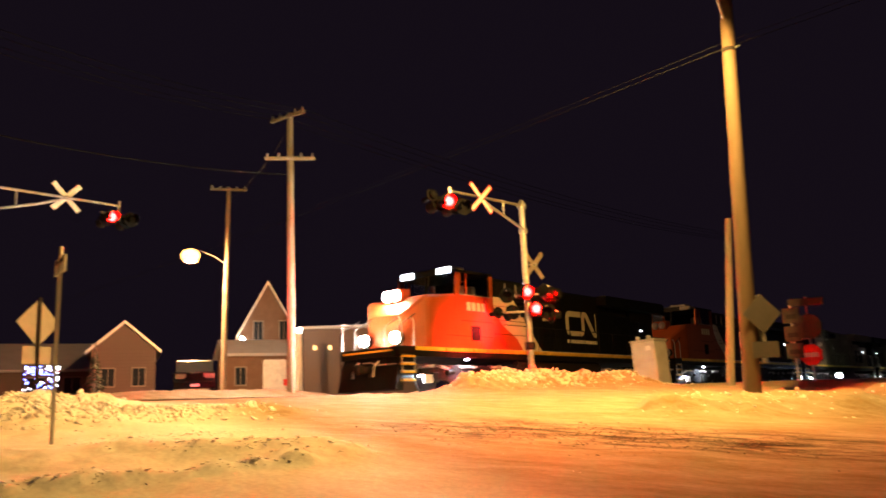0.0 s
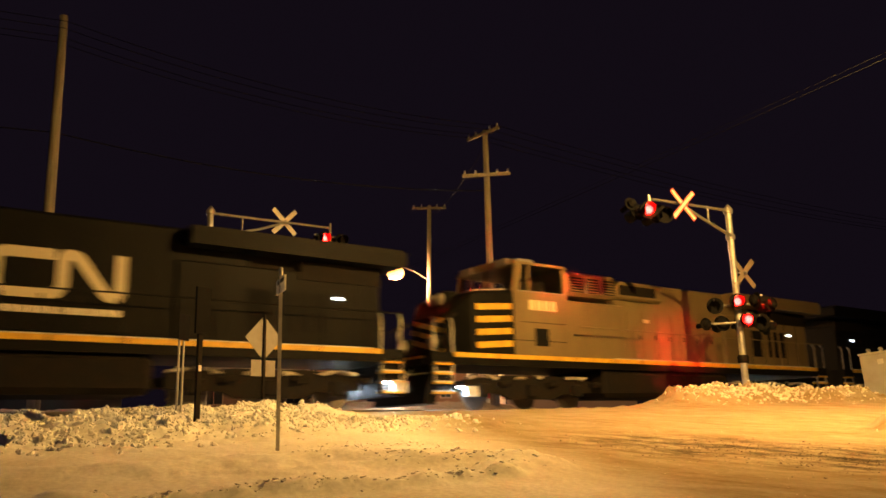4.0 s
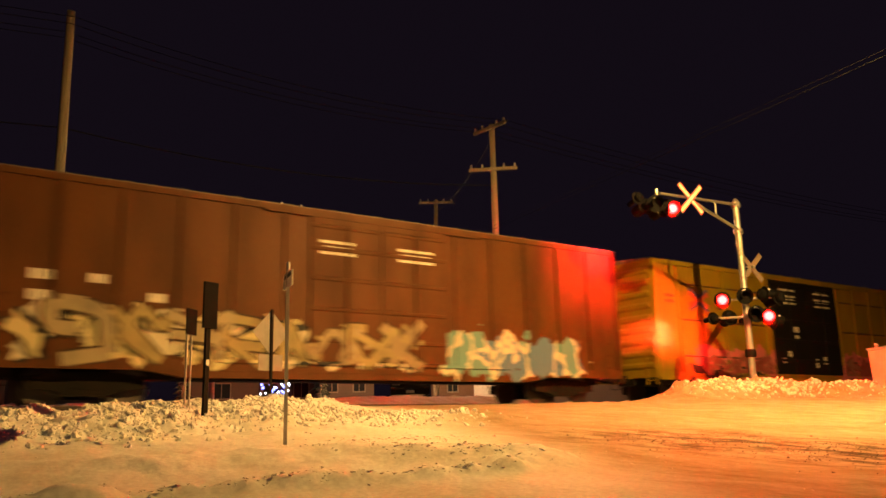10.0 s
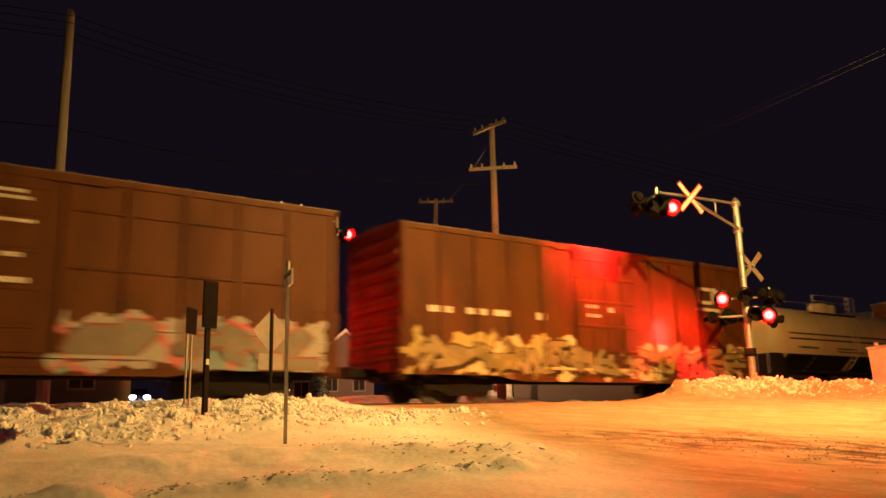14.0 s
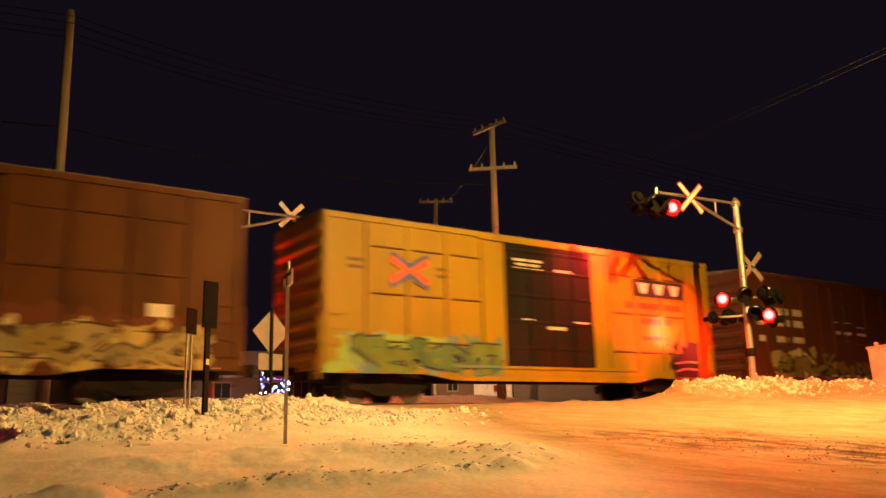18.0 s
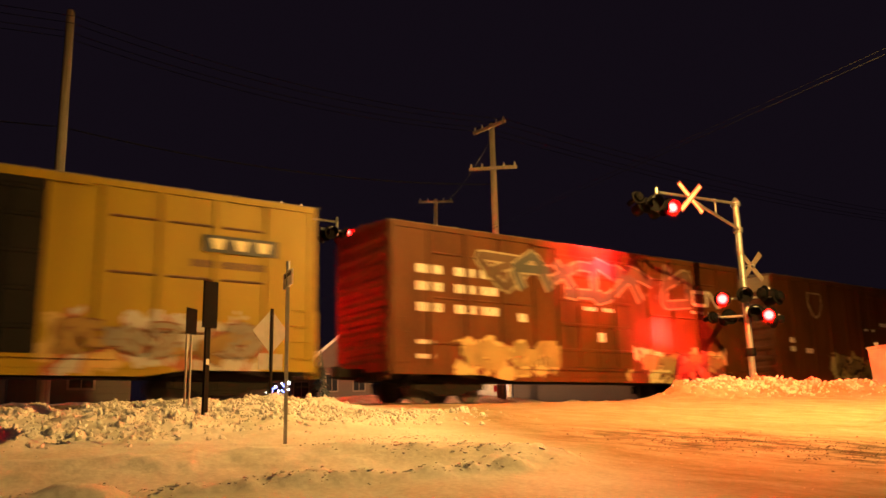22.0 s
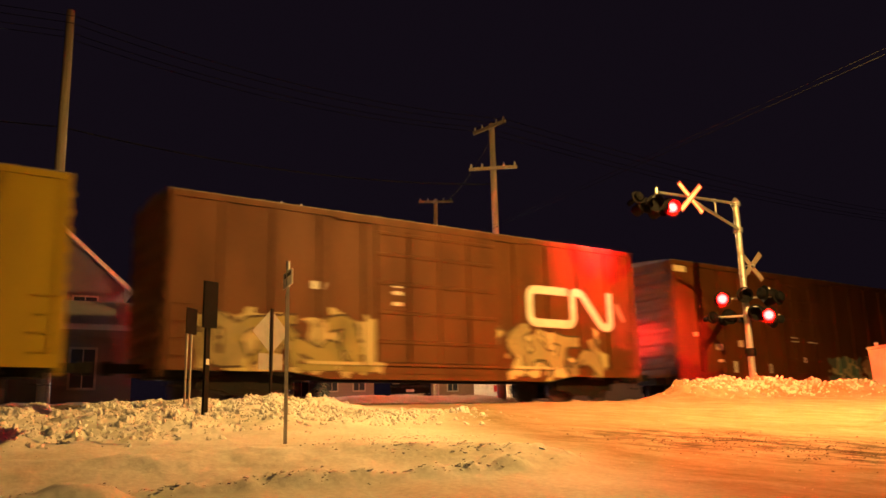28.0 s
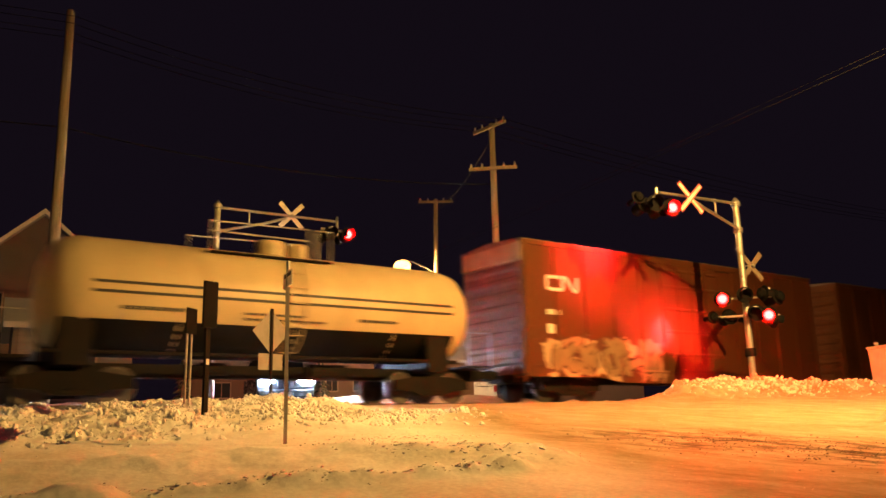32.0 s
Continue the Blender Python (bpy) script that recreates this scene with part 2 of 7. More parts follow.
SNOW = snow_material()
CLOD = material("snow_clods", (0.93, 0.91, 0.86), 0.75, 0, 0.10, 3, 25, 0.2, (0.80, 0.75, 0.66), 0.5, spec=0.06)
PALE_CLOD = material("trodden_snow_clods", (0.86, 0.80, 0.70), 0.8, 0, 0.15, 3, 25, 0.2, (0.70, 0.62, 0.50), 0.6, spec=0.06)
# light spreads inside loose snow
for m_ in (CLOD, PALE_CLOD):
    b_ = m_.node_tree.nodes["Principled BSDF"]
    b_.inputs["Subsurface Weight"].default_value = 0.75
    b_.inputs["Subsurface Radius"].default_value = (1.0, 0.95, 0.85)
    b_.inputs["Subsurface Scale"].default_value = 0.06
DIRTY_CLOD = material("dirty_snow_clods", (0.22, 0.18, 0.12), 0.75, 0, 0.15, 3, 25, 0.25, (0.26, 0.21, 0.15), 0.7)
SIGN_DIM = material("weathered_grey_sign", (0.06, 0.057, 0.053), 0.6, 0, 0.1, 4, 60, 0.05)


# ---------------------------------------------------------------- mesh helpers
class Bag:
    """Vertices and faces of one mesh."""

    def __init__(self):
        self.v, self.f = [], []

    def add(self, verts, faces):
        k = len(self.v)
        self.v += [tuple(p) for p in verts]
        self.f += [tuple(i + k for i in f) for f in faces]
        return self

    def box(self, x0, x1, y0, y1, z0, z1):
        return self.add([(x0, y0, z0), (x1, y0, z0), (x1, y1, z0), (x0, y1, z0), (x0, y0, z1), (x1, y0, z1), (x1, y1, z1), (x0, y1, z1)],
                        [(0, 3, 2, 1), (4, 5, 6, 7), (0, 1, 5, 4), (1, 2, 6, 5), (2, 3, 7, 6), (3, 0, 4, 7)])

    def chamfer(self, x0, x1, y0, y1, z0, z1, c=0.02):
        """A box whose edges are cut by c."""
        bm = bmesh.new()
        bmesh.ops.create_cube(bm, size=1)
        for v in bm.verts:
            v.co = Vector(((x0 + x1) / 2 + v.co.x * (x1 - x0), (y0 + y1) / 2 + v.co.y * (y1 - y0), (z0 + z1) / 2 + v.co.z * (z1 - z0)))
        bmesh.ops.bevel(bm, geom=bm.edges[:], offset=c, segments=1, affect="EDGES")
        bm.verts.index_update()
        self.add([v.co for v in bm.verts], [[v.index for v in f.verts] for f in bm.faces])
        bm.free()
        return self

    def tube(self, p, q, r, r2=None, n=10):
        p, q = Vector(p), Vector(q)
        r2 = r if r2 is None else r2
        turn = (q - p).to_track_quat("Z", "Y").to_matrix()
        ring = [turn @ Vector((math.cos(a), math.sin(a), 0)) for a in (2 * math.pi * i / n for i in range(n))]
        vs = [p + d * r for d in ring] + [q + d * r2 for d in ring]
        fs = [(i, (i + 1) % n, n + (i + 1) % n, n + i) for i in range(n)] + [tuple(range(n - 1, -1, -1)), tuple(range(n, 2 * n))]
        return self.add(vs, fs)

    def pipe(self, points, r, n=8):
        """One bent tube through the points."""
        pts = [Vector(p) for p in points]
        k = len(pts)
        dirs = [(pts[min(i + 1, k - 1)] - pts[i]).normalized() + (pts[i] - pts[max(i - 1, 0)]).normalized() for i in range(k)]
        up = dirs[0].orthogonal().normalized()
        vs = []
        for p, d in zip(pts, dirs):
            d = d.normalized()
            up = (up - d * up.dot(d)).normalized() if (up - d * up.dot(d)).length > 1e-4 else d.orthogonal().normalized()
            side = d.cross(up)
            vs += [p + (up * math.cos(2 * math.pi * i / n) + side * math.sin(2 * math.pi * i / n)) * r for i in range(n)]
        fs = [(j * n + i, j * n + (i + 1) % n, (j + 1) * n + (i + 1) % n, (j + 1) * n + i) for j in range(k - 1) for i in range(n)]
        return self.add(vs, fs + [tuple(range(n - 1, -1, -1)), tuple(range((k - 1) * n, k * n))])

    def prism(self, pts, y0, y1):
        """An outline in x and z, drawn out along y."""
        n = len(pts)
        vs = [(x, y0, z) for x, z in pts] + [(x, y1, z) for x, z in pts]
        return self.add(vs, [tuple(range(n)), tuple(range(2 * n - 1, n - 1, -1))] + [(i, n + i, n + (i + 1) % n, (i + 1) % n) for i in range(n)])

    def prism_x(self, pts, x0, x1):
        """An outline in y and z, drawn out along x."""
        n = len(pts)
        vs = [(x0, y, z) for y, z in pts] + [(x1, y, z) for y, z in pts]
        return self.add(vs, [tuple(range(n - 1, -1, -1)), tuple(range(n, 2 * n))] + [(i, (i + 1) % n, n + (i + 1) % n, n + i) for i in range(n)])

    def lathe(self, profile, p, axis, n=20):
        """A profile of (radius, along) turned round the axis from p."""
        turn = Vector(axis).to_track_quat("Z", "Y").to_matrix()
        vs = [Vector(p) + turn @ Vector((r * math.cos(2 * math.pi * i / n), r * math.sin(2 * math.pi * i / n), h)) for r, h in profile for i in range(n)]
        fs = [(j * n + i, j * n + (i + 1) % n, (j + 1) * n + (i + 1) % n, (j + 1) * n + i) for j in range(len(profile) - 1) for i in range(n)]
        fs += [tuple(range(n - 1, -1, -1)), tuple(range((len(profile) - 1) * n, len(profile) * n))]
        return self.add(vs, fs)

    def loft(self, rings):
        """A closed skin through rings of equal count."""
        n = len(rings[0])
        fs = [(j * n + i, j * n + (i + 1) % n, (j + 1) * n + (i + 1) % n, (j + 1) * n + i) for j in range(len(rings) - 1) for i in range(n)]
        return self.add([p for r in rings for p in r], fs + [tuple(range(n - 1, -1, -1)), tuple(range((len(rings) - 1) * n, len(rings) * n))])

    def band(self, pts, w, y0, y1):
        """A flat strip of width w along a bent line in x and z, from y0 to y1."""
        pts = [Vector((x, 0, z)) for x, z in pts]
        left, right = [], []
        for i, p in enumerate(pts):
            a, b = pts[max(i - 1, 0)], pts[min(i + 1, len(pts) - 1)]
            d = (b - a).normalized()
            left.append(p + Vector((-d.z, 0, d.x)) * w / 2)
            right.append(p - Vector((-d.z, 0, d.x)) * w / 2)
        vs = [(p.x, y, p.z) for l, r in zip(left, right) for p, y in ((l, y0), (r, y0), (r, y1), (l, y1))]
        end = 4 * (len(pts) - 1)
        fs = [(4 * i + k, 4 * i + 4 + k, 4 * i + 4 + (k + 1) % 4, 4 * i + (k + 1) % 4) for i in range(len(pts) - 1) for k in range(4)]
        return self.add(vs, fs + [(0, 1, 2, 3), (end + 3, end + 2, end + 1, end)])

    def moved(self, m):
        self.v = [tuple(m @ Vector(p)) for p in self.v]
        return self

    def mesh(self, name, mat, smooth=False):
        me = bpy.data.meshes.new(name)
        me.from_pydata(self.v, [], self.f)
        bm = bmesh.new()
        bm.from_mesh(me)
        bmesh.ops.recalc_face_normals(bm, faces=bm.faces)
        bm.to_mesh(me)
        bm.free()
        me.materials.append(mat)
        if smooth:
            me.polygons.foreach_set("use_smooth", [True] * len(me.polygons))
            me.set_sharp_from_angle(angle=radians(40))
        return me


def part(name, bag, mat, parent=None, label="", m=None, smooth=False, kind=""):
    ob = new(name, bag.mesh(name, mat, smooth) if isinstance(bag, Bag) else bag)
    ob.parent = parent
    if m is not None:
        ob.matrix_basis = m
    return tagged(ob, label, kind=kind)


def thing(name, label, category, m=None, group="", kind=""):
    ob = new(name)
    if m is not None:
        ob.matrix_basis = m
    return tagged(ob, label, category, group, kind)


# ---------------------------------------------------------------- ground
def smooth(a, b, x):
    t = min(1, max(0, (x - a) / (b - a)))
    return t * t * (3 - 2 * t)


def ridge(x, y, a, b, width, height):
    """Height of a bank along the line a to b."""
    ax, ay, bx, by = *a, *b
    t = ((x - ax) * (bx - ax) + (y - ay) * (by - ay)) / ((bx - ax) ** 2 + (by - ay) ** 2)
    t = min(1, max(0, t))
    d = math.hypot(x - ax - t * (bx - ax), y - ay - t * (by - ay)) / width
    return height * math.exp(-d * d * 1.4) if d < 2.6 else 0


BANKS = [  # from, to, half width, height, lumps
    ((-9, 15.7), (2.4, 15.6), 1.2, 0.32, 0.10), ((3.9, 16.4), (7.4, 15.7), 1.4, 0.28, 0.10), ((-9, 14.2), (6.2, 13.8), 1.5, 0.26, 0.10),
    ((5.0, 13.9), (9.2, 12.6), 1.0, 0.14, 0.07),
    ((-6, 11.0), (2.4, 9.9), 0.9, 0.15, 0.03), ((2.4, 9.9), (5.6, 9.2), 0.8, 0.12, 0.04), ((5.2, 9.3), (6.6, 7.7), 0.65, 0.17, 0.05), ((1.9, 8.15), (5.9, 7.15), 0.22, 0.09, 0.08),
    ((-3, 8.0), (1.6, 7.4), 0.5, 0.22, 0.09),
    ((18.5, 14.5), (22.3, 14.2), 1.05, 0.50, 0.16), ((22.3, 14.2), (23.3, 12.4), 1.0, 0.38, 0.14),
    ((14.3, 6.7), (16.8, 4.4), 0.8, 0.34, 0.10), ((18.2, 3.6), (20.0, 2.2), 1.2, 0.5, 0.10),
    ((-30, 24.6), (7.0, 24.4), 1.0, 0.42, 0.08), ((14.0, 25.0), (20.0, 25.4), 2.5, 0.55, 0.06), ((24.5, 25.2), (60, 25.6), 1.2, 0.35, 0.10),
]


def ground_height(x, y):
    z = 0.04 * x + 0.09 * y
    top = RAIL - 0.06
    k = 0.12          # rounds the brow where the ramp meets the level of the track
    z = top - k * math.log1p(math.exp((top - z) / k)) if top - z < 4 else z
    z = max(z, -3.0)
    if y > 27:
        z += 0.03 * min(y - 27, 90)
    bank = lump = 0
    for a, b, w, h, c in BANKS:
        q = ridge(x, y, a, b, w, h)
        if q > 0.001:
            bank = max(bank, q)
            lump = max(lump, c * min(1, q / h * 2.2))
    z += bank
    if -20 < x < 45 and 2 < y < 30:
        if lump:
            z += lump * (noise.noise((x * 1.6, y * 1.6, 3)) + 0.8 * noise.noise((x * 4.7, y * 4.7, 7)) + 0.8 * abs(noise.noise((x * 11, y * 11, 1))))
        z += 0.035 * noise.noise((x * 0.8, y * 0.8, 5)) + 0.010 * noise.noise((x * 2.6, y * 2.6, 9))
    return z


def spaced(lo, a, b, hi, step):
    xs = list(np.arange(a, b, step))
    s, x = step, a
    left = []
    while x > lo:
        s *= 1.35
        x -= s
        left.append(x)
    s, x, right = step, b, []
    while x < hi:
        right.append(x)
        s *= 1.35
        x += s
    return left[::-1] + xs + right


gx, gy = spaced(-1500, -3, 27, 1500, 0.085), spaced(-400, 5.5, 18.6, 2500, 0.07)
gv = [(x, y, ground_height(x, y)) for y in gy for x in gx]
gf = [(j * len(gx) + i, j * len(gx) + i + 1, (j + 1) * len(gx) + i + 1, (j + 1) * len(gx) + i) for j in range(len(gy) - 1) for i in range(len(gx) - 1)]
ground_mesh = bpy.data.meshes.new("ground")
ground_mesh.from_pydata(gv, [], gf)
ground_mesh.materials.append(SNOW)
ground_mesh.polygons.foreach_set("use_smooth", [True] * len(gf))
tagged(new("ground", ground_mesh), "packed snow on the road, verge and ploughed banks", "snow", kind="structure")


def clods(name, label, count, zones, lo, hi, seed, mat=CLOD, flat=False):
    """Broken lumps of ploughed snow, strewn over the banks: (from, to, half width)."""
    rnd = random.Random(seed)
    bag = Bag()
    g = 1.618
    shape = [Vector(p).normalized() for p in ((-1, g, 0), (1, g, 0), (-1, -g, 0), (1, -g, 0), (0, -1, g), (0, 1, g), (0, -1, -g), (0, 1, -g), (g, 0, -1), (g, 0, 1), (-g, 0, -1), (-g, 0, 1))]
    faces = [(0, 11, 5), (0, 5, 1), (0, 1, 7), (0, 7, 10), (0, 10, 11), (1, 5, 9), (5, 11, 4), (11, 10, 2), (10, 7, 6), (7, 1, 8), (3, 9, 4), (3, 4, 2), (3, 2, 6), (3, 6, 8), (3, 8, 9), (4, 9, 5), (2, 4, 11), (6, 2, 10), (8, 6, 7), (9, 8, 1)]
    for _ in range(count):
        a, b, w = rnd.choice(zones)
        t = rnd.random()
        x, y = a[0] + t * (b[0] - a[0]) + rnd.gauss(0, w), a[1] + t * (b[1] - a[1]) + rnd.gauss(0, w)
        s = lo + (hi - lo) * rnd.random() ** 3.2
        tip = 22 if flat else 360       # flat crumbs lie half sunk on their broad side
        m = pose(x, y, ground_height(x, y) - s * 0.06, rnd.uniform(-tip, tip), rnd.uniform(-tip, tip), rnd.uniform(0, 360))
        bag.add([m @ (Vector((p.x * 1.2, p.y, p.z * (0.42 if flat else 0.8))) * s * 0.5 * rnd.uniform(0.62, 1.2)) for p in shape], faces)
    me = bpy.data.meshes.new(name)
    me.from_pydata(bag.v, [], bag.f)
    me.materials.append(mat)
    return tagged(new(name, me), label, "snow", kind="stuff")


clods("snow_clods", "crumbled clods of ploughed snow on the verge bank", 13500,
      [((-5, 15.7), (2.4, 15.6), 0.6), ((3.7, 16.3), (7.4, 15.6), 0.7), ((-5, 13.3), (4.4, 13.0), 0.45), ((-5, 14.4), (6.2, 14.0), 0.7), ((5.0, 13.9), (9.0, 12.8), 0.55), ((-3, 15.5), (6, 15.0), 0.7)], 0.035, 0.15, 11)
clods("snow_clods", "crumbled clods along the road edge", 1100,
      [((5.0, 9.6), (6.8, 7.7), 0.30), ((5.4, 9.1), (6.7, 7.7), 0.24), ((4.6, 10.4), (6.2, 9.4), 0.35), ((5.6, 10.9), (7.6, 10.3), 0.28)], 0.02, 0.075, 12, CLOD, True)
clods("snow_clods", "broken chunks of snow beside the road", 260, [((0.9, 8.7), (1.9, 8.2), 0.12), ((-0.6, 8.6), (1.2, 8.2), 0.22)], 0.03, 0.13, 18, CLOD, True)
clods("snow_clods", "row of snow chunks pushed up at the road edge", 420, [((1.6, 8.25), (5.9, 7.15), 0.11), ((1.6, 8.25), (5.9, 7.15), 0.06), ((1.2, 8.6), (2.2, 8.1), 0.14)], 0.02, 0.075, 15, CLOD, True)
clods("snow_clods", "crumbled clods on the snow heap at the signal mast", 2600,
      [((18.4, 14.5), (22.3, 14.2), 0.5), ((18.3, 14.1), (22.0, 13.6), 0.35), ((22.3, 14.2), (23.6, 12.0), 0.55)], 0.02, 0.13, 13, PALE_CLOD)
clods("snow_clods", "dirty clods on the bank below the tall pole", 500, [((14.3, 6.6), (16.6, 4.6), 0.5), ((18.2, 3.6), (20.0, 2.2), 0.6)], 0.02, 0.09, 14)

clods("road_crumbs", "crumbs of dirty ice strewn over the driven road", 1500, [((9.8, 8.4), (10.9, 4.0), 0.7)], 0.01, 0.045, 16, DIRTY_CLOD)
clods("road_crumbs", "crumbs of snow strewn over the driven road", 350, [((7.0, 8.5), (10.0, 5.5), 1.1), ((7.5, 12.0), (12.0, 8.0), 1.3)], 0.008, 0.03, 19, PALE_CLOD, True)

# rails on their bed
track = thing("railway_track", "single railway track, rails swept clear of snow", "track", kind="structure")
for side in (-0.755, 0.755):
    part("rail", Bag().box(-300, 400, TRACK + side - 0.035, TRACK + side + 0.035, RAIL - 0.06, RAIL), RAILSTEEL, track)


# ---------------------------------------------------------------- crossing signals
LENSES = []      # lamp discs that move: object, phase, seat


def crossbuck(parent, place, size, turn=0, paint=None):
    """Two crossed white boards with a red border."""
    cb = part("crossbuck", Bag().tube((0, 0.0, 0), (0, 0.1, 0), 0.05), GALV, parent, m=pose(*place, 0, 0, turn))
    for i, a in enumerate((45, -45)):
        lie = pose(0, -0.016 * i, 0, 0, a, 0)
        part("board", Bag().box(-size, size, -0.008, 0.006, -0.085, 0.085), paint or SIGN_WHITE, cb, m=lie)
        for z in (-0.07, 0.07):
            part("red_border", Bag().box(-size, size, -0.011, -0.008, z - 0.015, z + 0.015), SIGN_RED, cb, m=lie)
        for x in (-size + 0.012, size - 0.012):
            part("red_border", Bag().box(x - 0.012, x + 0.012, -0.0115, -0.0085, -0.085, 0.085), SIGN_RED, cb, m=lie)
    return cb


def beam_unit(parent, place, yaw, phase, tilt=5, glow=RED_BEAM):
    """An added slim flashing lamp; its deep tube narrows the beam to a red spot across the track."""
    m = pose(*place, 0, 0, yaw) @ pose(0, 0, 0, tilt)
    unit = part("lamp_head", Bag().lathe([(0.20, 0), (0.20, 0.02)], (0, 0, 0), (0, -1, 0), 20), LAMP_BLACK, parent, m=m)
    part("housing", Bag().lathe([(0.13, 0), (0.14, 0.1), (0.07, 0.16)], (0, 0, 0), (0, 1, 0), 16), LAMP_BLACK, unit)
    rim = [(r * math.cos(math.tau * i / 20), y, r * math.sin(math.tau * i / 20)) for i in range(20) for r, y in ((0.065, -0.02), (0.065, -0.44), (0.075, -0.44), (0.075, -0.02))]
    part("hood", Bag().add(rim, [(4 * i + k, 4 * i + (k + 1) % 4, (4 * i + 4) % 80 + (k + 1) % 4, (4 * i + 4) % 80 + k) for i in range(20) for k in range(4)]), LAMP_BLACK, unit)
    lens = part("lens", Bag().lathe([(0.032, 0), (0.026, 0.008), (0.008, 0.012)], (0, -0.03, 0), (0, -1, 0), 16), glow, parent, "red glowing lens", m=m, smooth=True)
    part("lens_back", Bag().lathe([(0.08, 0), (0.08, 0.01)], (0, -0.016, 0), (0, -1, 0), 16), LAMP_BLACK, lens)
    LENSES.append((lens, phase, m))


def lamp_unit(parent, place, yaw, phase, tube=False, far=False):
    """A flashing lamp: black backboard, hood, red lens on a turning plate. It looks along -y before the turn."""
    m = pose(*place, 0, 0, yaw) @ pose(0, 0, 0, 12 if tube else 3)
    disc = Bag().lathe([(0.255, 0), (0.255, 0.02)], (0, 0.0, 0), (0, -1, 0), 24)
    unit = part("lamp_head", disc, LAMP_BLACK, parent, m=m)
    part("housing", Bag().lathe([(0.15, 0), (0.17, 0.06), (0.17, 0.14), (0.08, 0.2)], (0, 0.0, 0), (0, 1, 0), 18), LAMP_BLACK, unit)
    n, vs, fs = 18, [], []
    a0, a1, reach = (0, 360, -0.42) if tube else (-40, 220, -0.34)
    for i in range(n + 1):
        a = math.radians(a0 + (a1 - a0) * i / n)
        for rr in (0.158, 0.168):
            for y in (-0.02, reach + (0 if tube else 0.10 * abs(i / n - 0.5) * 2)):
                vs.append((rr * math.cos(a), y, rr * math.sin(a)))
    for i in range(n):
        k = 4 * i
        fs += [(k, k + 1, k + 5, k + 4), (k + 2, k + 6, k + 7, k + 3), (k + 1, k + 3, k + 7, k + 5), (k, k + 4, k + 6, k + 2)]
    part("hood", Bag().add(vs, fs), LAMP_BLACK, unit)
    # a lick of snow lying along the hood
    rnd = random.Random(int(1000 * (place[0] + 2 * place[2])))
    lie = rnd.uniform(75, 105)
    tip = -0.08 - 0.16 * rnd.random()
    cap = [(rr * math.cos(radians(lie + da)), y, rr * math.sin(radians(lie + da))) for y in (-0.03, 0.6 * tip, tip) for da, rr in ((-26, 0.169), (-14, 0.19), (0, 0.198), (15, 0.188), (27, 0.169))]
    cap = [(x * 0.995 + rnd.uniform(-0.004, 0.004), y + rnd.uniform(-0.012, 0.012), z) for x, y, z in cap]
    part("snow_cap", Bag().add(cap, [(5 * r + k, 5 * r + k + 1, 5 * r + k + 6, 5 * r + k + 5) for r in range(2) for k in range(4)] + [(0, 1, 2, 3, 4), (10, 11, 12, 13, 14)]), CLOD, unit, "small cap of snow")
    lens = part("lens", Bag().lathe([(0.15, 0), (0.13, 0.02), (0.08, 0.034), (0.02, 0.04)], (0, -0.03, 0), (0, -1, 0), 20), RED_FAR if far else RED_LENS if tube else RED_FRONT, parent, "red glowing lens", m=m, smooth=True)
    if not tube:
        part("lens_core", Bag().lathe([(0.115, 0), (0.02, 0.008)], (0, -0.068, 0), (0, -1, 0), 16), RED_CORE, lens)
    part("lens_back", Bag().lathe([(0.152, 0), (0.152, 0.012)], (0, -0.016, 0), (0, -1, 0), 20), LAMP_BLACK, lens)
    LENSES.append((lens, phase, m))
    return unit


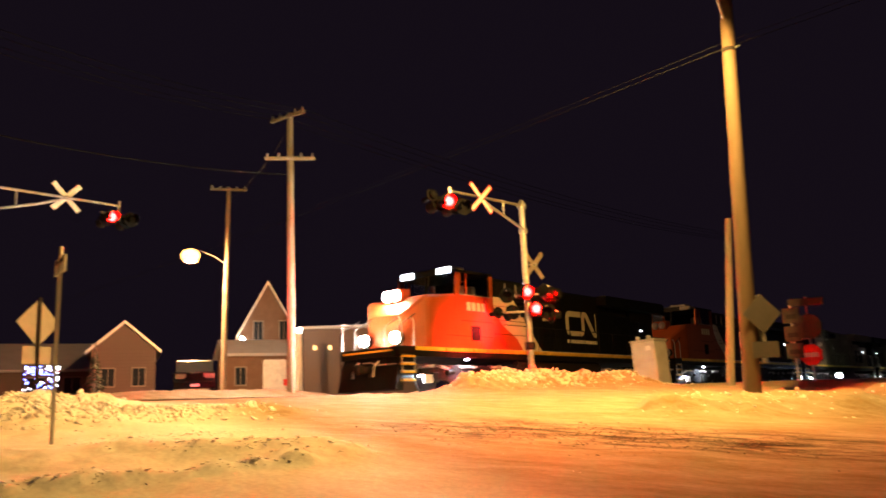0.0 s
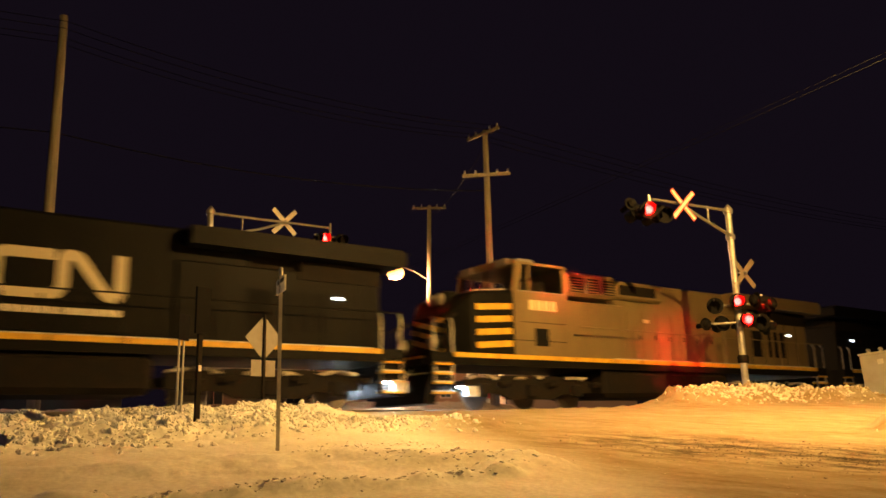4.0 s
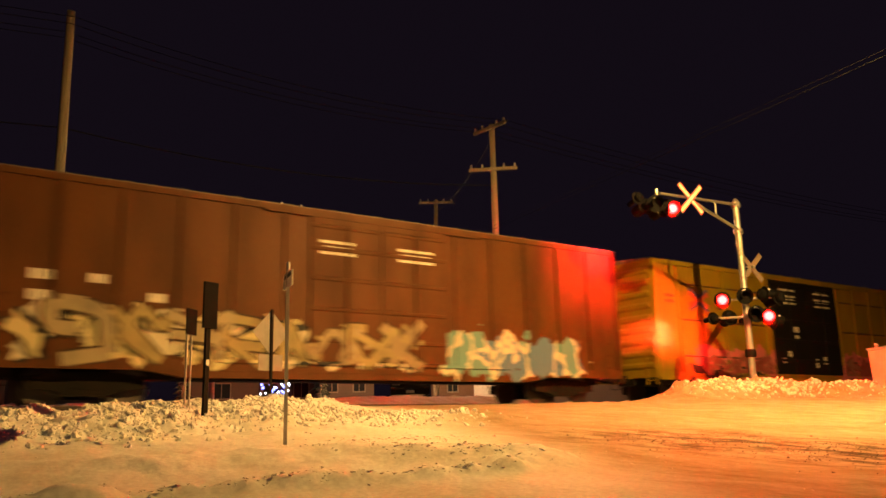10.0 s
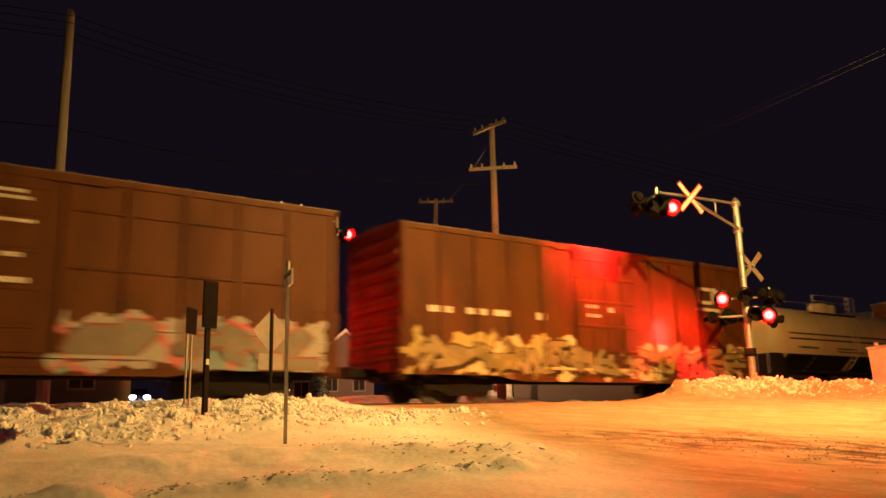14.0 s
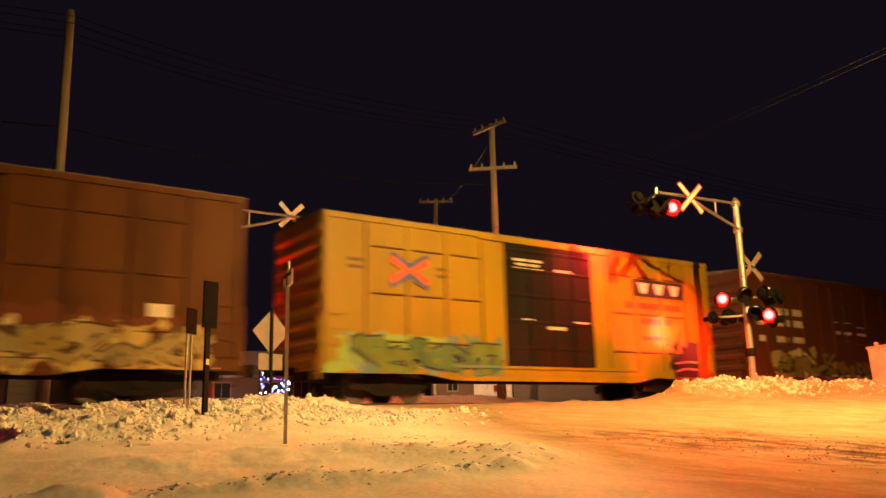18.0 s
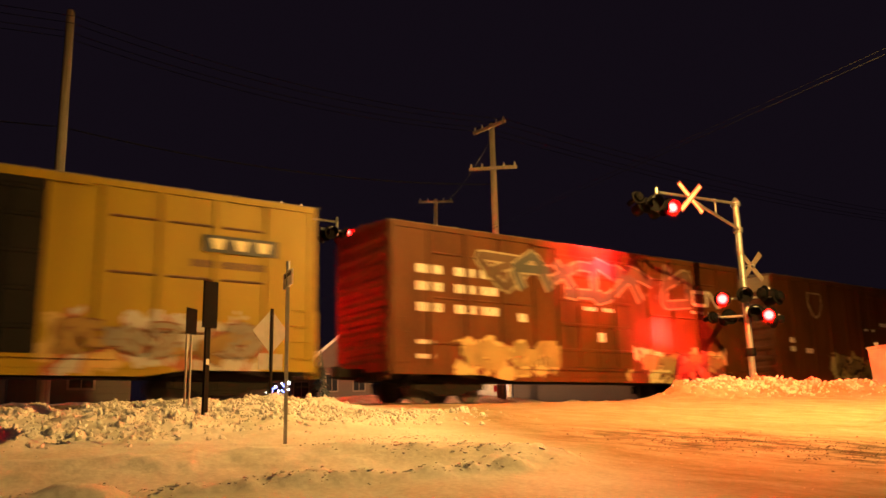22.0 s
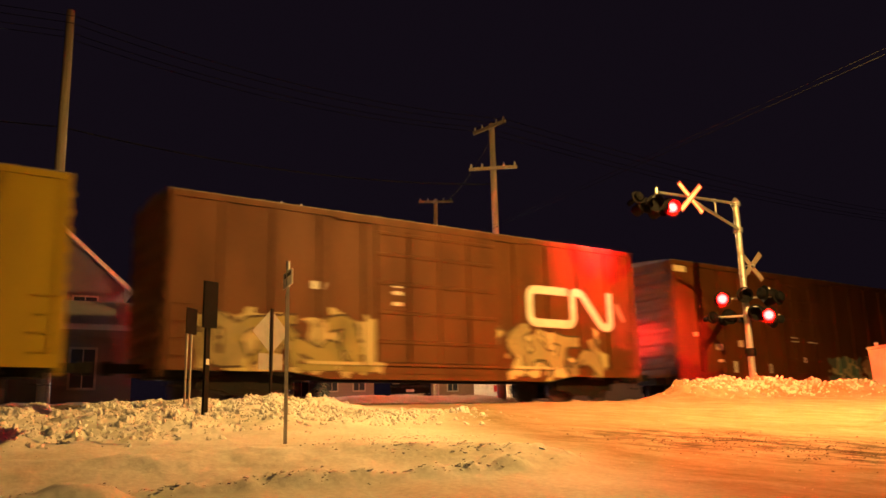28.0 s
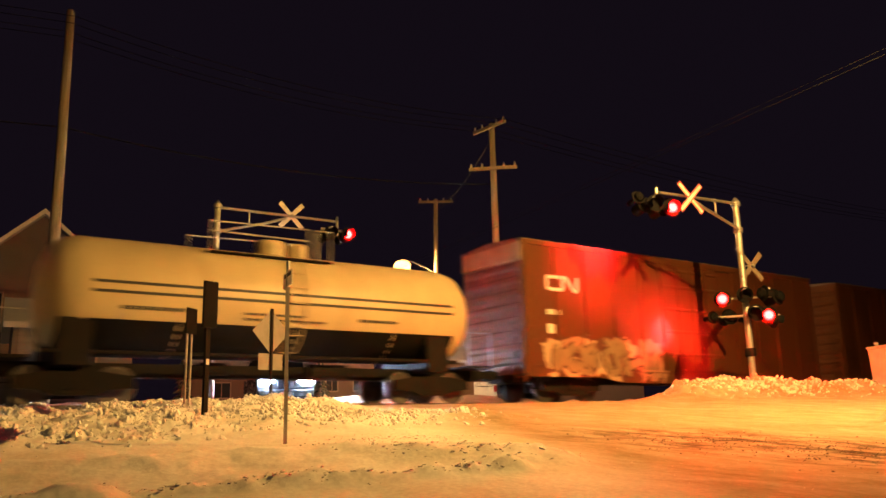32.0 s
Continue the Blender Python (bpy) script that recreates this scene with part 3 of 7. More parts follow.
def cantilever(m, reach, height, label, upper, lower, away, droop=0.0, turn=0):
    """Mast with a truss arm over the road towards -x, crossbucks and lamps."""
    s = thing("crossing_signal", label, "railway signal", m, "crossing signals")
    part("mast", Bag().tube((0, 0, -0.6), (0, 0, height), 0.11, 0.10, 16), GALV, s, smooth=True)
    part("mast_cap", Bag().tube((0, 0, height), (0, 0, height + 0.12), 0.12, 0.04, 12), GALV, s)
    part("base", Bag().chamfer(-0.3, 0.3, -0.3, 0.3, -0.6, 0.15, 0.03), GALV, s)
    part("collar", Bag().lathe([(0.14, 0), (0.17, 0.05), (0.17, 0.2), (0.14, 0.25)], (0, 0, 1.35), (0, 0, 1), 16), STEEL, s)
    zt, zb = height - 0.1, height - 0.95
    part("upper_chord", Bag().pipe([(0, -0.08, zt), (-reach, -0.08, zt + 0.05 - droop)], 0.045), GALV, s)
    part("lower_chord", Bag().pipe([(0, -0.08, zb), (-1.75, -0.08, zb + 0.5), (-2.5, -0.08, zt - 0.08)], 0.045), GALV, s)
    part("strut", Bag().tube((-1.15, -0.08, zb + 0.33), (-1.15, -0.08, zt), 0.03), GALV, s)
    for z in (zt, zb):
        part("clamp", Bag().lathe([(0.14, -0.08), (0.15, -0.06), (0.15, 0.06), (0.14, 0.08)], (0, 0, z), (0, 0, 1), 14), GALV, s)
    part("end_post", Bag().tube((-reach, 0, zt - 0.5 - droop), (-reach, 0, zt + 0.2 - droop), 0.05), GALV, s)
    crossbuck(s, (-2.55 if turn else -2.8, -0.26, zt + 0.1 - 1.4 * droop), 0.62 if turn == 0 else 0.6, turn)
    if turn:      # seen from its bare back
        crossbuck(s, (0.34, -0.12, height - 2.08), 0.6, 180 + turn, BUCK_BACK)
        part("crossbuck_bracket", Bag().tube((0, 0, height - 2.08), (0.34, -0.1, height - 2.08), 0.025), GALV, s)
    else:
        crossbuck(s, (0.02, -0.18, height - 2.15), 0.55)
    part("lamp_bar", Bag().tube((-reach + 0.65, 0, zt - 0.3 - droop), (-reach - 0.45, 0, zt - 0.3 - droop), 0.04), GALV, s)
    part("lower_lamp_bar", Bag().tube((-0.45, 0.62, height - 3.1), (0.45, -0.62, height - 3.1), 0.035), GALV, s)
    part("lower_lamp_bar", Bag().tube((-0.45, 0.62, height - 3.65), (0.45, -0.62, height - 3.65), 0.035), GALV, s)
    for x, y, z, yaw, phase in upper:
        lamp_unit(s, (x - reach, y, zt + z - 0.5 * droop), yaw, phase, abs(yaw - away) < 60, away == 0)
    for x, y, z, yaw, phase in lower:
        lamp_unit(s, (x, y, height + z), yaw, phase, abs(yaw - away) < 60, away == 0)
    return s


def abreast(s, z, forward=0.25):
    """A place beside the near mast, s metres along the lamp bar that squarely faces the side road."""
    return (0.57 * s - 0.82 * forward, -0.82 * s - 0.57 * forward, z)


NEAR_MAST = pose(21.95, 15.0, 1.85)
# the lamp at abreast(0.75, -3.8) is added, hidden behind the lower right one
NEAR = cantilever(NEAR_MAST, 3.75, 6.25, "galvanised cantilever crossing signal with red flashing lamps",
           [(-0.30, -0.2, -0.45, -35, 0), (0.40, -0.2, -0.5, -35, 1), (-0.30, 0.2, -0.42, 172, 0), (0.42, 0.2, -0.42, 172, 1)],
           [(*abreast(-0.66, -3.12), -55, 1), (*abreast(0.0, -3.05, 0.35), -40, 0), (*abreast(0.28, -3.62, 0.35), -62, 0), (*abreast(0.62, -3.72, 0.4), -58, 1), (*abreast(0.55, -3.0, 0.0), 66, 0), (*abreast(0.75, -3.8, -0.3), 66, 1), (*abreast(-0.5, -3.62, -0.2), 153, 0), (*abreast(0.95, -3.1, -0.3), 180, 1)], 180, 0.22, -9)
# added beside the mast's own lamps to throw red hot spots on the cars
beam_unit(NEAR, (-0.50, 0.85, 2.62), 162, 1, 2)
beam_unit(NEAR, (0.70, 0.50, 2.62), 150, 0, 1)
beam_unit(NEAR, (-3.02, 0.16, 5.80), 170.5, 1, 12, RED_SPOT)
beam_unit(NEAR, (-4.38, 0.16, 5.80), 168.7, 0, 12, RED_SPOT)
for a, b in (((-0.45, 0.62, 2.62), (-0.50, 0.85, 2.62)), ((0.0, 0.0, 2.62), (0.70, 0.50, 2.62))):
    part("lamp_bracket", Bag().tube(a, b, 0.025), GALV, NEAR)
FAR_MAST = pose(9.0, 25.9, 1.85, 0, 0, 180)
cantilever(FAR_MAST, 4.5, 7.0, "galvanised cantilever crossing signal seen from its back",
           [(-0.35, -0.18, -0.45, 0, 1), (0.35, -0.18, -0.45, 0, 0), (-0.35, 0.18, -0.45, 180, 1), (0.35, 0.18, -0.45, 180, 0)],
           [(-0.38, -0.2, -3.35, 0, 1), (0.38, -0.2, -3.35, 0, 0), (-0.38, 0.2, -3.35, 180, 1), (0.38, 0.2, -3.35, 180, 0)], 0)


# ---------------------------------------------------------------- poles and wires
def utility_pole(place, top, r, label, arms=(), lean=(0, 0), wood=None):
    x, y = place
    base = ground_height(x, y) - 0.3
    p = thing("utility_pole", label, "pole", pose(x, y, base), "utility poles")
    h = top - base
    tip = Vector((lean[0] * h, lean[1] * h, h))
    part("shaft", Bag().tube((0, 0, 0), tip, r, r * 0.66, 16), wood or WOODPOLE, p, smooth=True)
    for frac, half, turn in arms:
        c = tip * frac
        d = Vector((math.cos(radians(turn)), math.sin(radians(turn)), 0))
        side = Vector((-d.y, d.x, 0)) * (r * 0.8)
        b = Bag().box(-half, half, -0.05, 0.05, -0.06, 0.06).moved(Matrix.Translation(c - side) @ pose(0, 0, 0, 0, 0, turn))
        part("crossarm", b, WOODPOLE, p)
        for k in (-0.9, -0.45, 0.45, 0.9):
            q = c - side + d * half * k
            part("insulator", Bag().lathe([(0.02, 0), (0.05, 0.03), (0.035, 0.08), (0.05, 0.11), (0.02, 0.16)], q + Vector((0, 0, 0.06)), (0, 0, 1), 8), GALV, p)
    return p


def wire(name, a, b, sag, label, r=0.012, mat=None):
    a, b = Vector(a), Vector(b)
    pts = [a.lerp(b, i / 16) - Vector((0, 0, sag * 4 * (i / 16) * (1 - i / 16))) for i in range(17)]
    tagged(part(name, Bag().pipe(pts, r, 5), mat or WIRE), label, "cable", "overhead wires")


utility_pole((16.91, 6.18), 12.6, 0.185, "tall weathered wooden pole carrying a street light", lean=(0.0147, -0.041), wood=PALE_POLE)
utility_pole((4.1, 25.9), 14.5, 0.19, "bare wooden utility pole beside the track", lean=(-0.006, 0))
utility_pole((19.35, 23.9), 13.1, 0.17, "wooden utility pole with two crossarms beside the track", [(0.985, 0.9, -84), (0.83, 0.95, -42)])
utility_pole((26.0, 37.95), 14.35, 0.17, "wooden utility pole with a crossarm beyond the crossing", [(0.985, 1.0, -34)], (0.016, -0.01))
utility_pole((23.66, 9.25), 6.7, 0.13, "dark wooden pole stub behind the junction", lean=(0.031, -0.084))


# ---------------------------------------------------------------- street lights
def street_light(base, head, label, glow, k=1.0):
    """A bracket arm from a pole and a shallow luminaire with a lit bowl."""
    s = thing("street_light", label, "street light", pose(*head), "street lights")
    d = Vector(base) - Vector(head)
    part("arm", Bag().pipe([d, d * 0.66 + Vector((0, 0, 0.22)), d * 0.3 + Vector((0, 0, 0.26)), Vector((0, 0, 0.20))], 0.03, 8), GALV, s)
    if k == 1.0:      # open shade round a bare bulb
        part("hood", Bag().lathe([(0.02, 0.22), (0.15, 0.18), (0.235, 0.06), (0.235, -0.06), (0.225, -0.06), (0.225, 0.055), (0.14, 0.165), (0.02, 0.2)], (0, 0, 0), (0, 0, 1), 24), SIGN_BACK, s, smooth=True)
        part("bulb", Bag().lathe([(0.03, 0.10), (0.09, 0.05), (0.08, -0.04), (0.02, -0.075)], (0, 0, 0), (0, 0, 1), 12), glow, s, "glowing amber bulb")
        return s
    part("hood", Bag().lathe([(0.10, 0.16), (0.18, 0.12), (0.23, 0.02), (0.23, 0.0)], (0, 0, 0), (0, 0, 1), 18), SIGN_BACK, s, smooth=True)
    part("bowl", Bag().lathe([(0.07 * k, 0.05 * k), (0.15 * k, 0.02 * k), (0.19 * k, -0.05 * k), (0.19 * k, -0.12 * k), (0.14 * k, -0.20 * k), (0.03, -0.24 * k)], (0, 0, 0), (0, 0, 1), 18), glow, s, "glowing amber bowl", smooth=True)
    return s


street_light((17.02, 5.87, STREET[2] - 0.5), STREET, "amber street light on a bracket arm", WARM_LENS)
# bowl enlarged 2.5 times: its size stands in for the glare
street_light((26.12, 37.88, FAR_LAMP[2] - 0.5), FAR_LAMP, "amber street light glowing beyond the crossing", FAR_LENS, 2.5)


# ---------------------------------------------------------------- signs
def post(parent, h, r=0.03, mat=None, name="post"):
    return part(name, Bag().box(-r, r, -r * 0.6, r * 0.6, -0.4, h), mat or GALV, parent)


def place(x, y, turn=0):
    return pose(x, y, ground_height(x, y) - 0.05, 0, 0, turn)


s = thing("street_name_sign", "slim post with a small street name blade", "sign", place(4.9, 10.95, -12))
post(s, 2.62, 0.024)
part("blade", Bag().box(-0.012, 0.012, -0.30, 0.26, 2.30, 2.52), SIGN_WHITE, s, "white blade with faded bars")
part("blade_bar", Bag().box(-0.015, -0.012, -0.25, 0.2, 2.44, 2.5), PAINT_BLACK, s)
part("cap", Bag().tube((0, 0, 2.56), (0, 0, 2.68), 0.03, n=8), GALV, s)

s = thing("warning_sign", "diamond warning sign with tab seen from behind", "sign", place(6.86, 16.1, 14))
post(s, 1.95, 0.028, STEEL)
part("diamond", Bag().box(-0.335, 0.335, -0.016, -0.008, -0.335, 0.335).moved(pose(0, 0.04, 1.46, 0, 45, 0)), SIGN_BACK, s, "bare metal back of a diamond panel")
part("tab", Bag().box(-0.31, 0.31, 0.024, 0.032, 0.66, 1.0), SIGN_BACK, s, "bare metal back of a tab panel")

s = thing("roadside_sign", "dark upright sign seen edge on, on a stout post", "sign", place(4.68, 13.75, 20))
post(s, 1.95, 0.045, STEEL)
part("panel", Bag().chamfer(-0.15, 0.15, -0.07, -0.05, 1.55, 2.36, 0.005), LAMP_BLACK, s, "dark sign panel")
part("panel_edge", Bag().box(-0.15, 0.15, -0.05, -0.03, 1.55, 2.36), LAMP_BLACK, s)
part("reflector", Bag().box(-0.03, 0.03, -0.035, -0.028, 0.92, 1.02), SIGN_WHITE, s)

s = thing("roadside_sign", "dark sign seen edge on, on two thin posts", "sign", place(5.0, 15.6, 42))
for x in (-0.16, 0.0):
    part("post", Bag().tube((x, 0, -0.4), (x, 0, 1.9), 0.022, n=8), GALV, s)
part("panel", Bag().chamfer(-0.28, 0.1, -0.05, -0.03, 1.45, 1.95, 0.005), LAMP_BLACK, s, "dark sign panel")

# equipment case by the heap at the signal, leaning
s = thing("signal_case", "leaning metal signal equipment case in the snow heap", "signal case", pose(27.32, 13.43, 1.75, 0, -3, -92))
part("case", Bag().chamfer(-0.47, 0.47, -0.47, 0.47, -0.3, 1.76, 0.03), CABINET, s)
part("roof_plate", Bag().chamfer(-0.5, 0.5, -0.5, 0.5, 1.76, 1.83, 0.02), CABINET, s)
part("door", Bag().box(-0.40, 0.40, -0.485, -0.47, 0.2, 1.66), CABINET, s)
part("notice", Bag().box(0.12, 0.32, -0.490, -0.485, 1.42, 1.58), SIGN_WHITE, s, "white notice with bars")
for x in (-0.22, 0.2):
    part("vent", Bag().lathe([(0.06, 0), (0.06, 0.06), (0.09, 0.08), (0.05, 0.14)], (x, -0.3, 1.83), (0, 0, 1), 10), CABINET, s)

# signs at the far corner of the junction
s = thing("route_marker_post", "post with stacked route shields", "sign", pose(27.7, 8.55, 1.2, 0, 0, -72))
post(s, 3.1, 0.03)
for z in (2.75, 2.15, 1.6):
    part("shield", Bag().box(-0.26, 0.26, -0.03, -0.022, z - 0.24, z + 0.26), SIGN_DIM, s, "weathered route shield with bars")
    part("shield_bar", Bag().box(-0.16, 0.16, -0.034, -0.03, z - 0.1, z + 0.05), PAINT_BLACK, s)
s = thing("stop_sign", "red octagonal stop sign on a thin post", "sign", pose(27.84, 8.11, 1.0, 0, 0, -74))
post(s, 2.0, 0.028)
oct_ = [(0.36 * math.cos(radians(22.5 + 45 * k)), 1.65 + 0.36 * math.sin(radians(22.5 + 45 * k))) for k in range(8)]
part("octagon", Bag().prism(oct_, -0.03, -0.022), SIGN_RED, s, "red octagon with pale bars")
part("octagon_bar", Bag().box(-0.22, 0.22, -0.034, -0.03, 1.58, 1.72), SIGN_WHITE, s)
s = thing("round_sign", "dark round sign with a blade above it", "sign", pose(28.8, 8.36, 1.05, 0, 0, -75))
post(s, 3.6, 0.03)
part("disc", Bag().lathe([(0.42, 0), (0.42, 0.01)], (0, -0.03, 2.6), (0, -1, 0), 24), SIGN_DIM, s)
part("blade", Bag().box(-0.55, 0.55, -0.03, -0.02, 3.3, 3.55), SIGN_DIM, s)
s = thing("warning_sign", "back of a diamond warning sign on the tall pole", "sign", pose(17.0, 5.85, 0.72, 0, 0, -45))
part("bracket", Bag().box(-0.03, 0.03, -0.06, 0.1, 1.35, 2.75), GALV, s)
part("diamond", Bag().box(-0.29, 0.29, -0.01, 0.0, -0.29, 0.29).moved(pose(0, -0.065, 2.35, 0, 45, 0)), SIGN_DIM, s, "bare metal back of a diamond panel")
part("tab", Bag().box(-0.28, 0.28, -0.075, -0.065, 1.45, 1.78), SIGN_DIM, s)


# ---------------------------------------------------------------- wires
TOP_L, TOP_C, TOP_F = (4.0, 25.9, 14.2), (19.4, 23.9, 12.9), (26.2, 37.85, 14.0)
for dx, z in ((-0.8, 0.15), (-0.3, 0.15), (0.35, 0.15), (0.8, 0.15)):
    wire("overhead_wire", (TOP_L[0], TOP_L[1] + dx, TOP_L[2] + z - 0.4), (TOP_C[0], TOP_C[1] + dx, TOP_C[2] + z), 0.55, "dark overhead power wire")
    wire("overhead_wire", (TOP_C[0], TOP_C[1] + dx, TOP_C[2] + z), (58.0, 21.0 + dx, 12.8), 0.7, "dark overhead power wire")
    wire("overhead_wire", (TOP_L[0], TOP_L[1] + dx, TOP_L[2] + z - 0.4), (-34.0, 29.0 + dx, 14.2), 0.8, "dark overhead power wire")
wire("overhead_wire", (4.0, 25.9, 10.6), (19.4, 23.9, 10.6), 0.5, "dark overhead telephone cable", 0.02)
wire("overhead_wire", (4.0, 25.9, 10.6), (-34.0, 29.0, 10.8), 0.7, "dark overhead telephone cable", 0.02)
wire("overhead_wire", (19.4, 23.9, 12.6), (26.2, 37.85, 13.6), 0.4, "dark overhead power wire")
for dz, r in ((0.0, 0.007), (0.13, 0.005)):
    wire("overhead_wire", (17.0, 5.91, 9.0 + dz), (23.35, 57.6, 9.0 + dz), 0.25, "dark service cable from the street light pole", r)
    wire("overhead_wire", (17.0, 5.91, 9.0 + dz), (13.0, -26.8, 9.0 + dz), 0.25, "dark service cable from the street light pole", r)
s = thing("pole_band", "dark steel band clamped round the street light pole", "clamp", pose(17.03, 5.86, 8.93))
part("band", Bag().lathe([(0.145, -0.05), (0.155, -0.03), (0.155, 0.03), (0.145, 0.05)], (0, 0, 0), (0, 0, 1), 16), STEEL, s)
part("eye_bolt", Bag().tube((0.0, -0.12, 0.02), (0.0, -0.26, 0.04), 0.02, n=8), GALV, s)


# ---------------------------------------------------------------- houses beyond the track
def window(parent, x, z, w, h, y, glow=None):
    win = part("window", Bag().box(x - w / 2, x + w / 2, y - 0.05, y - 0.02, z, z + h), glow or DARKGLASS, parent)
    for a, b, c, d in ((x - w / 2 - 0.08, x + w / 2 + 0.08, z - 0.08, z), (x - w / 2 - 0.08, x + w / 2 + 0.08, z + h, z + h + 0.08), (x - w / 2 - 0.08, x - w / 2, z, z + h), (x + w / 2, x + w / 2 + 0.08, z, z + h), (x - 0.02, x + 0.02, z, z + h)):
        part("window_frame", Bag().box(a, b, y - 0.07, y, c, d), TRIM, win)
    return win


def gabled(place_, turn, w, d, eave, peak, label, windows=(), door=None, wall=None, along=False):
    """A house with its gable to -y (along: its long eave to -y)."""
    hs = thing("house", label, "house", pose(place_[0], place_[1], place_[2], 0, 0, turn), "houses")
    if along:
        body = Bag().prism_x([(0, 0), (d, 0), (d, eave), (d / 2, peak), (0, eave)], -w, w)
        r1 = Bag().prism_x([(-0.35, eave - 0.15), (-0.35, eave + 0.05), (d / 2, peak + 0.25), (d / 2, peak + 0.03)], -w - 0.3, w + 0.3)
        r2 = Bag().prism_x([(d + 0.35, eave - 0.15), (d + 0.35, eave + 0.05), (d / 2, peak + 0.25), (d / 2, peak + 0.03)], -w - 0.3, w + 0.3)
    else:
        body = Bag().prism([(-w, 0), (w, 0), (w, eave), (0, peak), (-w, eave)], 0, d)
        k = (peak - eave) / w
        r1 = Bag().prism([(-w - 0.35, eave - 0.35 * k), (0, peak + 0.02), (0, peak + 0.24), (-w - 0.35, eave - 0.35 * k + 0.22)], -0.35, d + 0.3)
        r2 = Bag().prism([(w + 0.35, eave - 0.35 * k), (0, peak + 0.02), (0, peak + 0.24), (w + 0.35, eave - 0.35 * k + 0.22)], -0.35, d + 0.3)
    if not along:
        for s in (-1, 1):
            part("gable_trim", Bag().prism([(s * (w + 0.37), eave - 0.36 * k), (0, peak + 0.04), (0, peak + 0.27), (s * (w + 0.37), eave - 0.36 * k + 0.24)], -0.41, -0.36), SIGN_WHITE, hs)
    part("wall", body, wall or SIDING, hs)
    part("roof", r1, SHINGLE, hs, "snow covered roof slope")
    part("roof", r2, SHINGLE, hs, "snow covered roof slope")
    n = int(eave / 0.24)
    for i in range(1, min(n, 16)):
        part("siding_board", Bag().prism_x([(0, i * 0.24), (-0.022, i * 0.24), (0, i * 0.24 + 0.2)], -w + 0.02, w - 0.02), wall or SIDING, hs)
    for x, z, ww, hh in windows:
        window(hs, x, z, ww, hh, 0)
    if door:
        x, ww, hh = door
        dr = part("door", Bag().box(x - ww / 2, x + ww / 2, -0.06, -0.02, 0.05, hh), SIGN_WHITE, hs)
        for i in range(4):
            part("door_panel", Bag().box(x - ww / 2 + 0.08, x + ww / 2 - 0.08, -0.075, -0.06, 0.15 + i * hh / 4, 0.15 + i * hh / 4 + hh / 4 - 0.1), SIGN_WHITE, dr)
    return hs


gabled((6.0, 41.2, 2.0), -8, 3.7, 9.0, 6.2, 9.5, "pale two storey house with a snowy gable", [(-2.0, 1.6, 1.0, 1.4), (2.0, 1.6, 1.0, 1.4), (-2.0, 4.4, 1.0, 1.3), (2.0, 4.4, 1.0, 1.3)])
gabled((5.6, 30.0, 2.0), -6, 1.9, 5.0, 3.0, 4.0, "small pale shed with a dark window", [(0.3, 0.9, 0.75, 1.3)], along=True)
gabled((39.1, 51.1, 2.6), -37, 2.03, 7.0, 5.4, 9.05, "steep gabled house with brown siding and wide pale trim", [(-0.75, 4.7, 0.62, 1.45), (1.2, 4.7, 0.62, 1.45)], wall=SIDING_WARM)
gabled((36.15, 48.5, 2.6), -24, 2.2, 3.4, 3.35, 4.3, "low garage with a white door under a snowy roof", [(-1.2, 1.2, 0.7, 1.2)], door=(1.26, 1.72, 2.9), wall=SIDING_WARM, along=True)
gabled((27.0, 66.0, 3.0), -22, 5.5, 8.0, 2.8, 5.0, "long low house lit faintly red", [(-3.0, 1.0, 1.4, 1.2), (1.0, 1.0, 1.2, 1.2), (3.6, 1.0, 1.2, 1.2)], wall=SIDING_DARK, along=True)
gabled((28.9, 54.0, 2.9), -28, 2.1, 8.0, 3.6, 5.4, "dim gabled house behind the crossing", [(-1.0, 1.1, 0.8, 1.2), (1.0, 1.1, 0.8, 1.2)], wall=SIDING_DARK)

# porch lamp on a white post beside the steep house
s = thing("porch_lamp", "white post with a lit lamp", "lamp", pose(35.0, 42.42, 2.6))
part("post", Bag().box(-0.14, 0.14, -0.14, 0.14, -0.3, 4.3), SIGN_WHITE, s)
part("globe", Bag().lathe([(0.05, 0), (0.16, 0.08), (0.18, 0.2), (0.1, 0.32)], (0, 0, 4.3), (0, 0, 1), 14), PORCH, s, "glowing white globe", smooth=True)
s = thing("wall_lamp", "small lit lamp on the house corner", "lamp", pose(36.75, 51.15, 7.35))
part("bracket", Bag().tube((0.35, 0.45, 0.1), (0, 0, 0.1), 0.04, n=8), GALV, s)
part("globe", Bag().lathe([(0.05, -0.12), (0.16, -0.05), (0.16, 0.06), (0.05, 0.12)], (0, 0, 0), (0, 0, 1), 14), PORCH, s, "glowing white globe", smooth=True)

# panel of blue and white festive bulbs on a porch
s = thing("festive_lights", "frame hung with blue and white festive bulbs", "lights", pose(16.65, 38.55, 2.72, 0, 0, -23))
part("frame", Bag().pipe([(-0.75, 0, 0), (-0.75, 0, 1.5), (0.75, 0, 1.5), (0.75, 0, 0)], 0.03, 6), LAMP_BLACK, s)
rnd = random.Random(5)
for k in range(64):
    x, z = rnd.uniform(-0.7, 0.72), rnd.uniform(0.35, 1.45)
    part("bulb", Bag().lathe([(0.02, -0.04), (0.045, 0), (0.02, 0.04)], (x, -0.04, z), (0, 0, 1), 6), WHITE_BULB if rnd.random() < 0.3 or x > 0.6 else BLUE_BULB, s)
for i in range(5):
    part("string", Bag().tube((-0.75, 0, 0.4 + 0.25 * i), (0.75, 0, 0.4 + 0.25 * i), 0.012, n=5), LAMP_BLACK, s)


